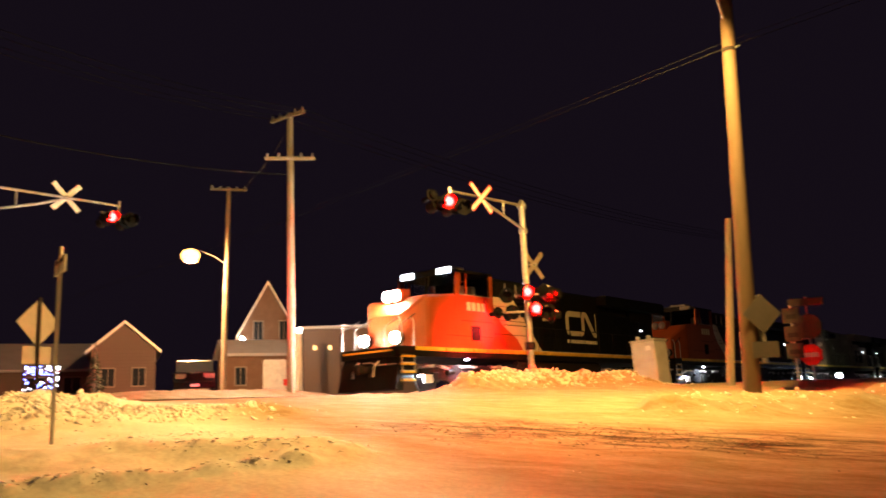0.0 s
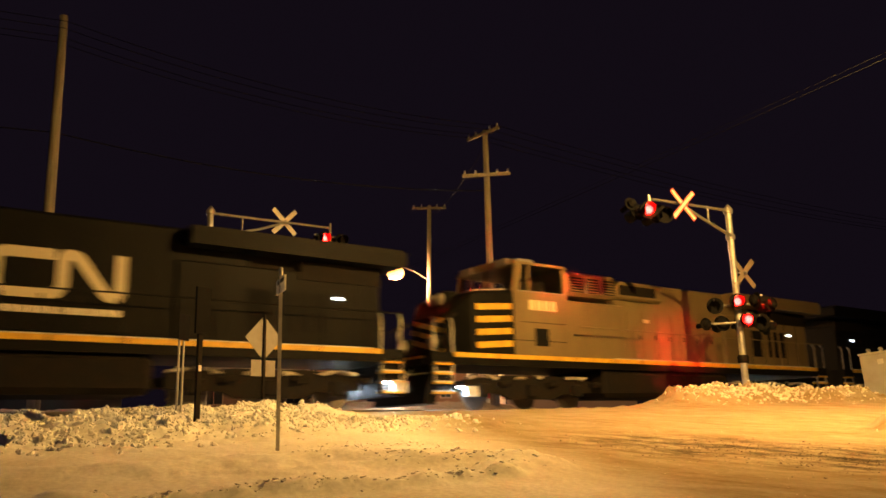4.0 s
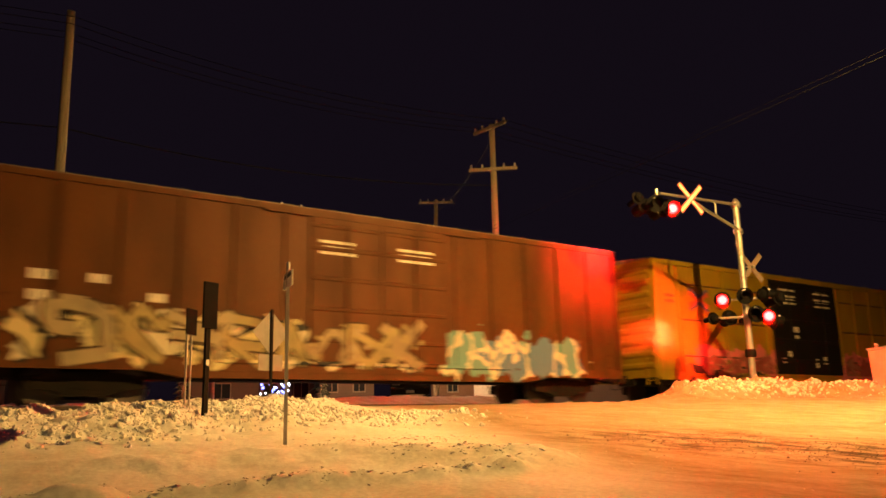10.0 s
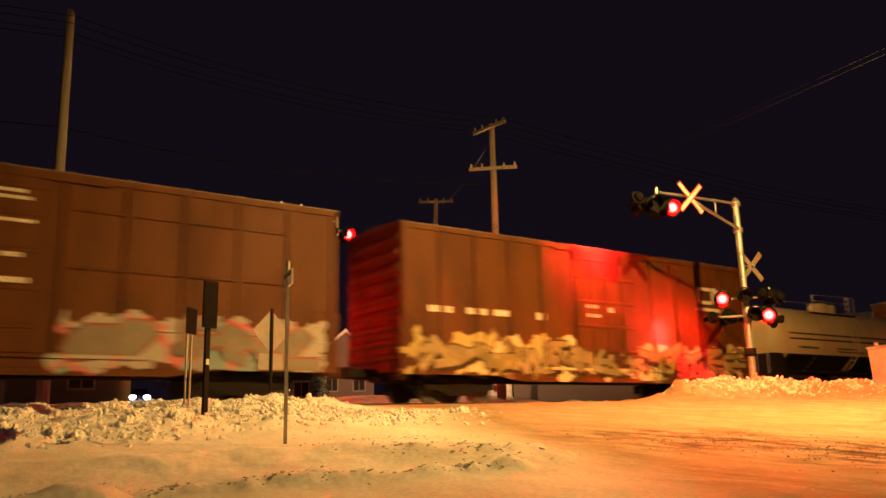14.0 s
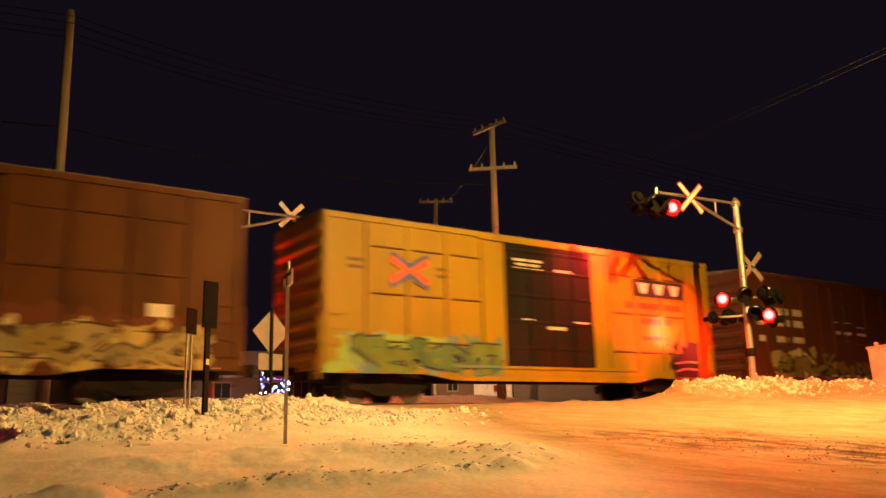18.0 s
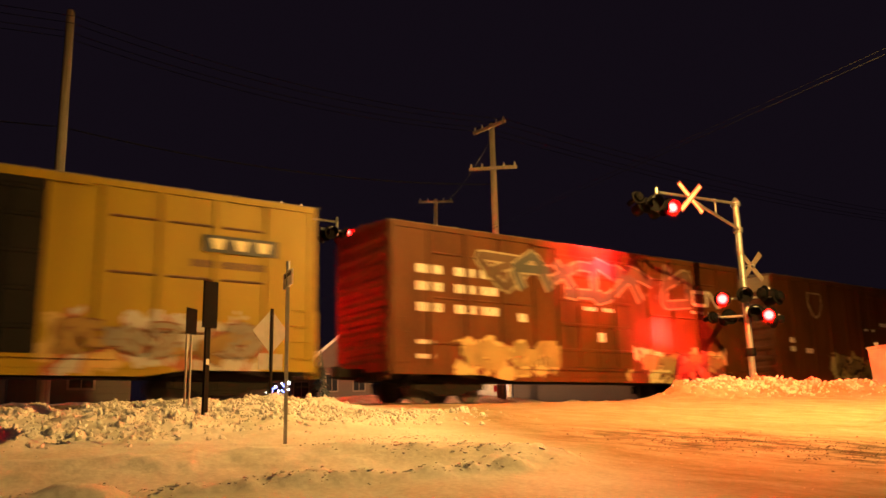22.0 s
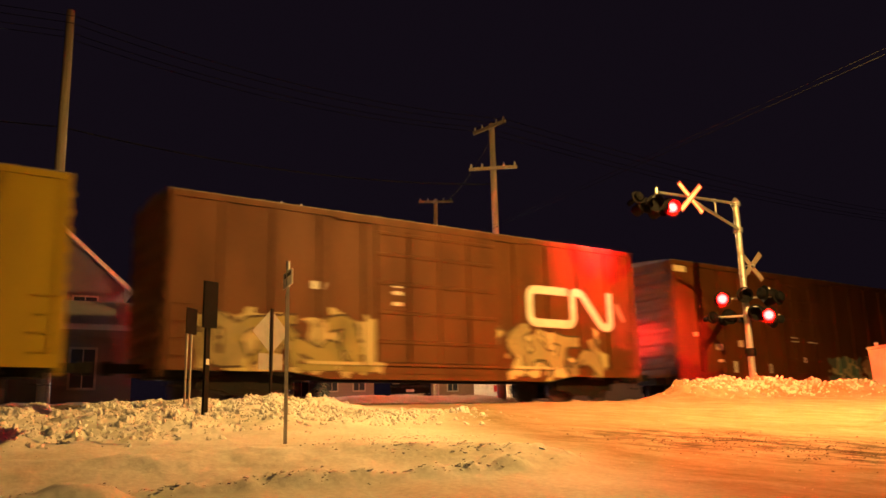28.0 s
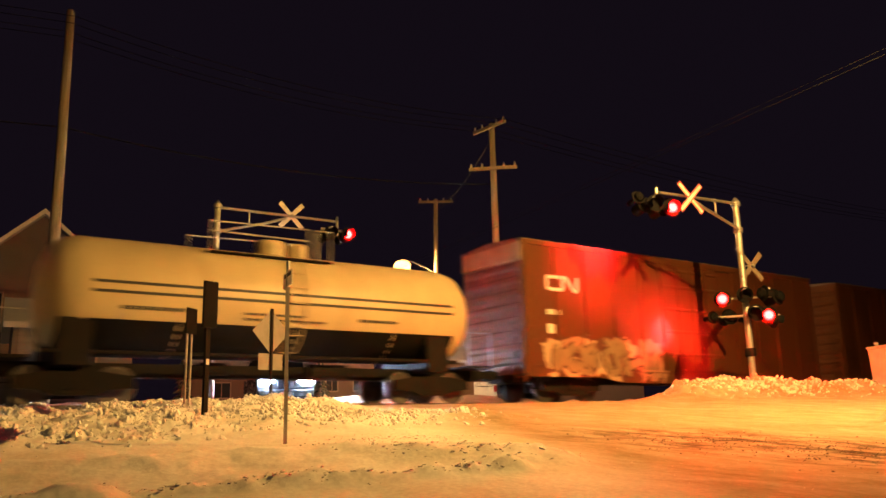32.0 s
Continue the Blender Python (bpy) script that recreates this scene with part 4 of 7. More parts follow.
def conifer(x, y, h, label, seed):
    """A tapered trunk with whorls of drooping branch clumps."""
    rnd = random.Random(seed)
    z0 = ground_height(x, y)
    t = thing("conifer", label, "tree", pose(x, y, z0), "trees")
    part("trunk", Bag().tube((0, 0, -0.2), (0, 0, h), 0.11, 0.02, 8), WOODPOLE, t)
    b = Bag()
    for k in range(int(h * 42)):
        u = rnd.random() ** 0.8
        z = 0.3 + u * (h - 0.35)
        r = (1 - u) * h * 0.24 * rnd.uniform(0.5, 1.1) + 0.05
        a = rnd.uniform(0, 2 * math.pi)
        p = Vector((math.cos(a), math.sin(a), 0))
        q = Vector((-p.y, p.x, 0)) * 0.10 * (1.3 - u)
        tip = p * r + Vector((0, 0, z - 0.28 * r))
        mid = p * r * 0.45 + Vector((0, 0, z + 0.03))
        b.add([(0, 0, z), mid + q, tip, mid - q, mid + Vector((0, 0, 0.06))], [(0, 1, 4), (1, 2, 4), (2, 3, 4), (3, 0, 4), (0, 3, 2, 1)])
    part("crown", b, NEEDLES, t, "dark needled crown")


conifer(19.6, 39.4, 3.1, "dark young conifer in a snowy yard", 3)
conifer(13.6, 43.5, 3.4, "dark small conifer beside a house", 4)


# ---------------------------------------------------------------- vehicles
def wagon(name, label, paint, lit):
    """A tall estate car with its front to -y; wheels on z = 0."""
    v = thing(name, label, "car")
    part("body", Bag().prism_x([(-2.5, 0.42), (-2.6, 0.8), (-2.5, 1.16), (-1.3, 1.24), (2.45, 1.24), (2.5, 0.5)], -0.98, 0.98), paint, v)
    part("cabin", Bag().prism_x([(-1.3, 1.22), (-0.6, 1.84), (1.6, 1.88), (2.3, 1.22)], -0.88, 0.88), DARKGLASS, v)
    part("roof", Bag().prism_x([(-0.65, 1.82), (-0.55, 1.90), (1.55, 1.94), (1.7, 1.84)], -0.84, 0.84), paint, v)
    part("bumper", Bag().chamfer(-0.98, 0.98, -2.68, -2.5, 0.42, 0.7, 0.04), LAMP_BLACK, v)
    part("grille", Bag().box(-0.5, 0.5, -2.62, -2.56, 0.76, 1.08), LAMP_BLACK, v)
    part("plate", Bag().box(-0.2, 0.2, -2.7, -2.68, 0.5, 0.62), SIGN_WHITE, v)
    for x in (-0.66, 0.66):
        # added plates that jut past the lens and limit where its light spreads
        part("headlight_shade", Bag().box(x - 0.36, x + 0.36, -2.90, -2.5, 1.14, 1.17).box(x - 0.37, x - 0.35, -2.75, -2.5, 0.84, 1.14).box(x + 0.35, x + 0.37, -2.75, -2.5, 0.84, 1.14), LAMP_BLACK, v)
        part("headlight", Bag().prism_x([(-2.5, 0.86), (-2.56, 0.87), (-2.66, 1.0), (-2.68, 1.13), (-2.5, 1.13)], x - 0.24, x + 0.24), CAR_LIGHT if lit else SIGN_BACK, v, "glowing white headlight" if lit else "")
        part("tail_light", Bag().box(x - 0.1, x + 0.1, 2.46, 2.51, 0.9, 1.15), RED_TAIL if lit else SIGN_RED, v)
        for y in (-1.45, 1.4):
            part("wheel", Bag().lathe([(0.2, -0.1), (0.36, -0.09), (0.36, 0.09), (0.2, 0.1)], (x * 1.3, y, 0.36), (1, 0, 0), 18), LAMP_BLACK, v)
    return v


SUV = wagon("car", "dark car with glowing headlights waiting beyond the track", CAR_PAINT, True)
PARKED = wagon("parked_car", "dark parked car in a yard beyond the track", CAR_PAINT, False)
PARKED.matrix_basis = pose(23.4, 36.6, ground_height(23.4, 36.6) + 0.28, 0, 0, -32)


# ---------------------------------------------------------------- distance
def far_building(x, y, w, h, turn, label, lit):
    b = thing("distant_building", label, "building", pose(x, y, ground_height(x, y), 0, 0, turn), "distant buildings")
    part("wall", Bag().box(-w, w, 0, 10, 0, h), SIDING_DARK, b)
    part("roof", Bag().prism([(-w - 0.4, h), (w + 0.4, h), (w - 1, h + 1.6), (-w + 1, h + 1.6)], -0.4, 10.4), SHINGLE, b)
    for x0, z0, ww, hh in lit:
        part("lit_window", Bag().box(x0, x0 + ww, -0.05, -0.02, z0, z0 + hh), WARM_WINDOW, b, "warm lit window")
    return b


far_building(104.0, 61.0, 16, 10, -60, "dark hall with a row of warm lit windows", [(-4 + 1.3 * k, 9.0 - 1.0 + 0.3 * (k % 3), 0.8, 1.4) for k in range(7)])
far_building(156.0, 36.0, 12, 6, -77, "dark low building with small lights", [(-6 + 3 * k, 2.5, 0.9, 0.9) for k in range(5)])
far_building(165.0, 10.0, 14, 5, -85, "dark low building with small lights", [(-6 + 4 * k, 2.6, 1.2, 0.8) for k in range(4)])


s = thing("road_marker", "small red and white marker board beyond the track", "sign", pose(21.5, 26.6, 1.95, 0, 0, -39))
part("post", Bag().tube((0, 0.03, -0.3), (0, 0.03, 0.95), 0.03, n=8), GALV, s)
part("red_board", Bag().box(-0.30, 0.02, -0.015, 0.0, 0.72, 0.98), SIGN_RED, s, "red board")
part("white_board", Bag().box(0.10, 0.20, -0.015, 0.0, 0.72, 0.98), SIGN_WHITE, s, "white strip")
part("bracket", Bag().box(-0.28, 0.18, 0.0, 0.02, 0.83, 0.87), GALV, s)

# dark flat hall behind the crossing
s = thing("dark_hall", "dark flat-roofed hall with two small lit windows", "building", pose(37.25, 44.7, 2.4, 0, 0, -41.7))
part("wall", Bag().box(0, 9.0, 0, 8.0, 0, 5.0), SIDING_DARK, s)
part("roof", Bag().chamfer(-0.25, 9.25, -0.25, 8.25, 5.0, 5.22, 0.03), SHINGLE, s, "flat roof edged with snow")
for x in (0.7, 1.75):
    lit = part("window", Bag().box(x, x + 0.22, -0.04, -0.02, 3.55, 3.85), WARM_WINDOW, s, "small warm lit window")
    part("window_frame", Bag().box(x - 0.05, x + 0.27, -0.03, 0, 3.5, 3.55), SIGN_BACK, lit)


def lot_lamp(x, y, z, r):
    """A cool white lamp on a short mast in the far lot."""
    g = ground_height(x, y)
    p = thing("lot_lamp", "cool white lamp on a short mast in a far lot", "lamp", pose(x, y, g), "lot lamps")
    part("mast", Bag().tube((0, 0, -0.3), (0, 0, z - g + 0.1), 0.06, 0.045, 8), GALV, p)
    part("lamp_arm", Bag().tube((0, 0, z - g + 0.1), (-0.35, -0.12, z - g + 0.06), 0.03, n=6), GALV, p)
    part("bulb", Bag().lathe([(r * 0.3, -r), (r, -r * 0.5), (r, r * 0.4), (r * 0.3, r * 0.8)], (-0.35, -0.12, z - g), (0, 0, 1), 10), LOT_LIGHT, p, "glowing cool white bulb", smooth=True)


for x, y, z, r in ((63.5, 29.3, 3.3, 0.26), (64.3, 28.3, 4.1, 0.17), (63.9, 28.0, 4.35, 0.19), (66.8, 20.8, 3.72, 0.24), (66.2, 21.8, 3.05, 0.16), (66.5, 21.3, 3.15, 0.14), (67.0, 22.6, 2.95, 0.14), (67.7, 17.9, 2.75, 0.2)):
    lot_lamp(x, y, z, r)


# ---------------------------------------------------------------- train
UNITS = []       # cars with the place of their middle at the time when the train's clock reads zero
WHEEL_MESH = Bag().lathe([(0.10, -0.02), (0.30, 0.0), (0.36, 0.01), (0.42, -0.03), (0.455, 0.08), (0.43, 0.10), (0.42, 0.10), (0.3, 0.07), (0.1, 0.09)], (0, 0, 0), (0, -1, 0), 20).mesh("wheel", WHEEL, True)
_side = [(-1.25, 0.62), (-1.25, 0.36), (-0.75, 0.33), (-0.45, 0.20), (0.45, 0.20), (0.75, 0.33), (1.25, 0.36), (1.25, 0.62), (0.6, 0.72), (-0.6, 0.72)]
SIDE_MESH = Bag().prism(_side, -1.12, -0.98).mesh("side_frame", STEEL)
SIDE_MESH_FAR = Bag().prism(_side, 0.98, 1.12).mesh("side_frame", STEEL)
BOLSTER_MESH = Bag().box(-0.22, 0.22, -1.15, 1.15, 0.36, 0.66).mesh("bolster", STEEL)
SPRING_MESH = Bag().lathe([(0.07, 0), (0.09, 0.04), (0.07, 0.08), (0.09, 0.12), (0.07, 0.16), (0.09, 0.2), (0.07, 0.24)], (0, -1.05, 0.22), (0, 0, 1), 8).mesh("spring", STEEL)
COUPLER_MESH = Bag().box(-0.75, 0, -0.09, 0.09, 0.76, 0.98).chamfer(-1.0, -0.72, -0.17, 0.17, 0.70, 1.03, 0.05).mesh("coupler", STEEL)


def truck(parent, x, axles=(-0.88, 0.88)):
    t = part("truck", BOLSTER_MESH, None, parent, m=pose(x, 0, 0))
    part("side_frame", SIDE_MESH, None, t)
    part("side_frame", SIDE_MESH_FAR, None, t)
    for a in axles:
        part("wheel", WHEEL_MESH, None, t, m=pose(a, -0.72, 0.42))
        part("wheel", WHEEL_MESH, None, t, m=pose(a, 0.72, 0.42, 0, 0, 180))
    for a in (-0.16, 0.16):
        part("spring", SPRING_MESH, None, t, m=pose(a, 0, 0))
    return t


def bars(parent, rows, y, name="stencil_bar", mat=None):
    """Unreadable stencil writing as plain bars: (x, z, width, height), one a line."""
    for x, z, w, h in rows:
        n = max(1, min(14, round(w / (h * 0.8)))) if h < 0.3 else 1
        bag = Bag()
        for i in range(n):
            bag.box(x + w * i / n, x + w * (i + (0.8 if n > 1 else 1)) / n, y - 0.006, y, z, z + h)
        part(name, bag, mat or PAINT_WHITE, parent, kind="stuff")


def bend(corners, r, n=5):
    """A line through the corners, each rounded by r."""
    out = [corners[0]]
    for a, b, c in zip(corners, corners[1:], corners[2:]):
        a, b, c = Vector(a), Vector(b), Vector(c)
        k = min(r, (a - b).length * 0.48, (c - b).length * 0.48)
        p, q = b + (a - b).normalized() * k, b + (c - b).normalized() * k
        out += [tuple(p.lerp(b, i / n).lerp(b.lerp(q, i / n), i / n)) for i in range(n + 1)]
    return out + [corners[-1]]


def emblem(parent, x, z, w, h, y, t, mat, name="painted_emblem"):
    """A railway's mark drawn as one plain rounded band: an open loop that runs on into a wave."""
    a, c, d, e, g = x + t / 2, x + 0.52 * w, x + 0.60 * w, x + 0.88 * w, x + w - t / 2
    lo, hi = z + t / 2, z + h - t / 2
    line = bend([(x + 0.46 * w, hi), (a, hi), (a, lo), (c, lo), (c, hi + 0.02), (d + 0.02 * w, hi + 0.02), (e - 0.02 * w, lo - 0.02), (g, lo - 0.02), (g, z + h * 0.98)], h * 0.22)
    part(name, Bag().band(line, t, y - 0.006, y), mat, parent, "pale painted band")


def crossed_emblem(parent, x, z, w, h, y):
    """A crossed mark of four bent bands: blue above and below, red at the sides."""
    cx, cz, t = x + w / 2, z + h / 2, h * 0.2
    for s in (-1, 1):
        part("painted_band", Bag().band([(x + 0.06 * w, cz + s * h * 0.48), (cx, cz + s * h * 0.14), (x + 0.94 * w, cz + s * h * 0.48)], t * 0.9, y - 0.008, y - 0.002), PAINT_BLUE, parent)
        part("painted_band", Bag().band([(cx + s * w * 0.44, z + 0.82 * h), (cx + s * 0.07 * w, cz), (cx + s * w * 0.44, z + 0.18 * h)], t * 1.25, y - 0.014, y - 0.009), PAINT_RED, parent)


def sprayed(base, zones, seed=0.0):
    """A copy of a car paint with sprayed lettering: zones of (x0, x1, z0, z1, fill, second, outline, cell)."""
    m = base.copy()
    m.name = "sprayed_" + base.name
    nt = m.node_tree
    n, l = nt.nodes, nt.links
    bsdf = n["Principled BSDF"]
    src = bsdf.inputs["Base Color"].links[0].from_socket
    co = n.new("ShaderNodeTexCoord")
    sep = n.new("ShaderNodeSeparateXYZ")
    l.new(co.outputs["Object"], sep.inputs[0])
    wob = n.new("ShaderNodeTexNoise")
    wob.noise_dimensions = "3D"
    wob.inputs["Scale"].default_value = 1.7
    shift = n.new("ShaderNodeVectorMath")
    shift.operation = "ADD"
    shift.inputs[1].default_value = (seed * 7.3, 0, seed * 3.1)
    l.new(co.outputs["Object"], shift.inputs[0])
    flat = n.new("ShaderNodeVectorMath")
    flat.operation = "MULTIPLY"
    flat.inputs[1].default_value = (1, 0, 1)
    l.new(shift.outputs[0], flat.inputs[0])
    l.new(flat.outputs[0], wob.inputs["Vector"])

    def sums(a, b, op="ADD"):
        q = n.new("ShaderNodeMath")
        q.operation = op
        for i, s in enumerate((a, b)):
            if isinstance(s, (int, float)):
                q.inputs[i].default_value = s
            else:
                l.new(s, q.inputs[i])
        return q.outputs[0]

    def blend(f, a, b):
        q = n.new("ShaderNodeMix")
        q.data_type = "RGBA"
        l.new(f, q.inputs["Factor"])
        for key, s in (("A", a), ("B", b)):
            if isinstance(s, tuple):
                q.inputs[key].default_value = (*s, 1)
            else:
                l.new(s, q.inputs[key])
        return q.outputs["Result"]

    # only on the near side
    near = sums(sep.outputs["Y"], -1.3, "LESS_THAN")
    for x0, x1, z0, z1, fill, second, outline, cell in zones:
        w = sums(wob.outputs["Fac"], 0.5, "SUBTRACT")
        zz = sums(sep.outputs["Z"], sums(w, 1.4, "MULTIPLY"))
        xx = sums(sep.outputs["X"], sums(w, 1.8, "MULTIPLY"))
        mask = sums(sums(sums(xx, x0, "GREATER_THAN"), sums(xx, x1, "LESS_THAN"), "MULTIPLY"), sums(sums(zz, z0, "GREATER_THAN"), sums(zz, z1, "LESS_THAN"), "MULTIPLY"), "MULTIPLY")
        mask = sums(mask, near, "MULTIPLY")
        sc = n.new("ShaderNodeVectorMath")
        sc.operation = "MULTIPLY"
        sc.inputs[1].default_value = (cell * 1.35, 1, cell * 0.75)
        add = n.new("ShaderNodeVectorMath")
        add.operation = "ADD"
        col = n.new("ShaderNodeVectorMath")
        col.operation = "SCALE"
        col.inputs["Scale"].default_value = 0.55
        l.new(wob.outputs["Color"], col.inputs[0])
        l.new(flat.outputs[0], add.inputs[0])
        l.new(col.outputs[0], add.inputs[1])
        l.new(add.outputs[0], sc.inputs[0])
        ve, vc = n.new("ShaderNodeTexVoronoi"), n.new("ShaderNodeTexVoronoi")
        ve.feature, vc.feature = "DISTANCE_TO_EDGE", "F1"
        for v in (ve, vc):
            v.voronoi_dimensions = "3D"
            v.inputs["Scale"].default_value = 1.0
            l.new(sc.outputs[0], v.inputs["Vector"])
        sepc = n.new("ShaderNodeSeparateColor")
        l.new(vc.outputs["Color"], sepc.inputs[0])
        pick = sums(sepc.outputs[0], 0.6, "GREATER_THAN")
        bare = sums(sepc.outputs[1], 0.93, "LESS_THAN")
        paint = blend(pick, fill, second)
        paint = blend(sums(ve.outputs["Distance"], 0.055 * cell, "LESS_THAN"), paint, outline)
        src = blend(sums(mask, bare, "MULTIPLY"), src, paint)
    l.new(src, bsdf.inputs["Base Color"])
    return m


SPRAYS = {}


def spray(colour):
    if colour not in SPRAYS:
        c = Vector(colour)
        SPRAYS[colour] = material("spray_paint", (c.x * 0.60, c.y * 0.56, c.z * 0.48), 0.6, 0, 0.2, 1.3, 35, 0.05, tuple(c * 0.25), 0.8, spec=0.2)
    return SPRAYS[colour]


def lettering(car, x0, x1, z0, z1, count, fills, edge, seed, weight=0.15, door=(0, 0), rim=0.07, slant=0.0, angular=False, wedge=None):
    """Illegible spray lettering: rows of bent strokes with a darker rim, dripped shadow and pale glints, each shape its own part."""
    rnd = random.Random(seed)
    step = (x1 - x0) / count
    for i in range(count):
        a = x0 + i * step
        proud = 0.106 if door[0] - 0.1 < a + step and a < door[1] + 0.1 else 0.062
        bot, top = z0 + rnd.uniform(-0.04, 0.1), z1 - rnd.uniform(-0.05, 0.25)
        wide = step * rnd.uniform(0.85, 1.15)
        jit = 0.12 if angular else 0.15
        knots = [(u / 2 + rnd.uniform(-jit, jit), v / 2 + rnd.uniform(-jit, jit)) for u in range(3) for v in range(3)]
        glyph = [sorted(rnd.sample(knots, rnd.choice((3, 4))), key=lambda p: p[0] * rnd.choice((1, -1)) + p[1] * 0.6) for _ in range(2)] + [rnd.sample(knots, 2)]
        tilt = slant + rnd.uniform(-0.15, 0.15)
        fat = weight * rnd.uniform(0.6, 1.05)

        def line_at(line, dx=0.0, dz=0.0):
            pts = [(a + 0.06 * step + u * wide + tilt * v * (top - bot) + dx, bot + v * (top - bot) + dz) for u, v in line]
            return pts if angular else bend(pts, 0.3, 3)

        def layer(name, mat, width, depth, parent, dx=0.0, dz=0.0):
            bag = Bag()
            for k, line in enumerate(glyph):
                y = W - proud - depth - 0.0007 * k
                bag.band(line_at(line, dx, dz), width, y - 0.0004, y)
            bag.v = [(min(x1 + 0.3, max(x0 - 0.3, x)), y, min(z1 + 0.25, max(0.79, z))) for x, y, z in bag.v]
            return part(name, bag, mat, parent, kind="stuff")

        shape = layer("spray_shape", spray(edge), 2 * (fat + rim), 0.0, car)
        if wedge:
            layer("shape_shadow", spray(wedge), 2 * fat, 0.003, shape, 0.12, -0.12)
        layer("shape_fill", spray(rnd.choice(fills)), 2 * fat, 0.006, shape)
        bag, tint = Bag(), spray(rnd.choice(fills))
        for k in range(4):      # glints and broken bits between the strokes
            u, v, r = a + step * rnd.uniform(0.05, 0.95), bot + (top - bot) * rnd.uniform(0.05, 0.95), rnd.uniform(0.04, 0.12)
            y = W - proud - 0.010 - 0.0005 * k
            bag.add([(u - r, y, v - r * rnd.uniform(0.3, 1)), (u + r * rnd.uniform(0.4, 1), y, v - r), (u + r, y, v + r * rnd.uniform(0.2, 1)), (u - r * rnd.uniform(0.3, 1), y, v + r)], [(0, 1, 2, 3)])
        bag.v = [(x, y, max(0.8, z)) for x, y, z in bag.v]
        part("shape_glint", bag, tint, shape, kind="stuff")


W = -1.53            # near side sheet of a boxcar


def boxcar(left, right, label, paint, door_paint, door=(-1.6, 1.6), posts=13, top=5.02, style="posts", logo=None, stencils=(), frosted=False):
    """A boxcar between the two ends; rail level at z = 0, its near side at -y."""
    length = right - left
    h = length / 2
    car = thing("boxcar", label, "train car", group="freight cars")
    UNITS.append((car, (left + right) / 2))
    sill, w = 0.76, 1.53
    part("body", Bag().box(-h, h, -w, w, sill + 0.25, top), paint, car)
    part("side_sill", Bag().box(-h, h, -w - 0.05, -w, sill, sill + 0.27), paint, car)
    part("side_sill", Bag().box(-h, h, w, w + 0.05, sill, sill + 0.27), paint, car)
    part("fishbelly_sill", Bag().prism([(-h + 3.2, sill), (h - 3.2, sill), (h - 4.2, sill - 0.16), (-h + 4.2, sill - 0.16)], -w - 0.03, -w + 0.05), paint, car)
    part("underframe", Bag().box(-h, h, -0.4, 0.4, 0.62, sill + 0.25).box(-h + 0.2, h - 0.2, -1.3, 1.3, 0.86, sill + 0.24), STEEL, car)
    part("top_rail", Bag().box(-h, h, -w - 0.06, -w, top - 0.14, top + 0.02), paint, car)
    roof = Bag().prism_x([(-w - 0.06, top), (-w - 0.06, top + 0.03), (0, top + 0.16), (w + 0.06, top + 0.03), (w + 0.06, top)], -h - 0.04, h + 0.04)
    roof_ob = part("roof", roof, ROOF_STEEL, car)
    for i in range(1, 14):
        x = -h + length * i / 14
        part("roof_rib", Bag().prism_x([(-w - 0.04, top + 0.03), (-w - 0.04, top + 0.06), (0, top + 0.19), (w, top + 0.06), (w, top + 0.03), (0, top + 0.15)], x - 0.03, x + 0.03), ROOF_STEEL, roof_ob)
    # side posts or pressed panels
    d0, d1 = door
    step = length / posts
    for i in range(posts + 1):
        x = min(h - 0.08, max(-h + 0.08, -h + i * step))
        if d0 - 0.1 < x < d1 + 0.1:
            continue
        part("side_post", Bag().prism_x([(-w, sill + 0.2), (-w - 0.055, sill + 0.26), (-w - 0.055, top - 0.14), (-w, top - 0.1)], x - 0.07, x + 0.07), paint, car)
    if style == "panels":
        xs = [min(h - 0.08, max(-h + 0.08, -h + i * step)) for i in range(posts + 1)]
        for z in (1.62, 2.92, 4.22):
            for a, b in zip(xs, xs[1:]):
                if a < -h + 0.5 or b > h - 0.3 or (a < d1 + 0.1 and b > d0 - 0.1):
                    continue
                part("side_seam", Bag().prism_x([(-w, z - 0.035), (-w - 0.045, z - 0.012), (-w - 0.045, z + 0.012), (-w, z + 0.035)], a + 0.14, b - 0.14), PAINT_BROWN if door_paint is BLACK_DOOR else paint, car)
    # plug doors
    mid = (d0 + d1) / 2
    for a, b in ((d0, mid - 0.015), (mid + 0.015, d1)):
        leaf = part("door", Bag().box(a, b, -w - 0.075, -w, sill + 0.3, top - 0.2), door_paint, car)
        for z in (1.6, 2.4, 3.2, 4.0, 4.6):
            part("door_rib", Bag().prism_x([(-w - 0.075, z - 0.06), (-w - 0.1, z - 0.03), (-w - 0.1, z + 0.03), (-w - 0.075, z + 0.06)], a + 0.06, b - 0.06), door_paint, leaf)
        part("lock_bar", Bag().tube(((a + b) / 2, -w - 0.12, sill + 0.35), ((a + b) / 2, -w - 0.12, top - 0.3), 0.025, n=8), door_paint, leaf)
    part("door_track", Bag().box(d0 - (d1 - d0) * 0.55, d1 + (d1 - d0) * 0.55, -w - 0.11, -w - 0.03, sill + 0.2, sill + 0.28), paint, car)
    part("door_track", Bag().box(d0 - (d1 - d0) * 0.3, d1 + (d1 - d0) * 0.3, -w - 0.1, -w - 0.03, top - 0.2, top - 0.13), paint, car)
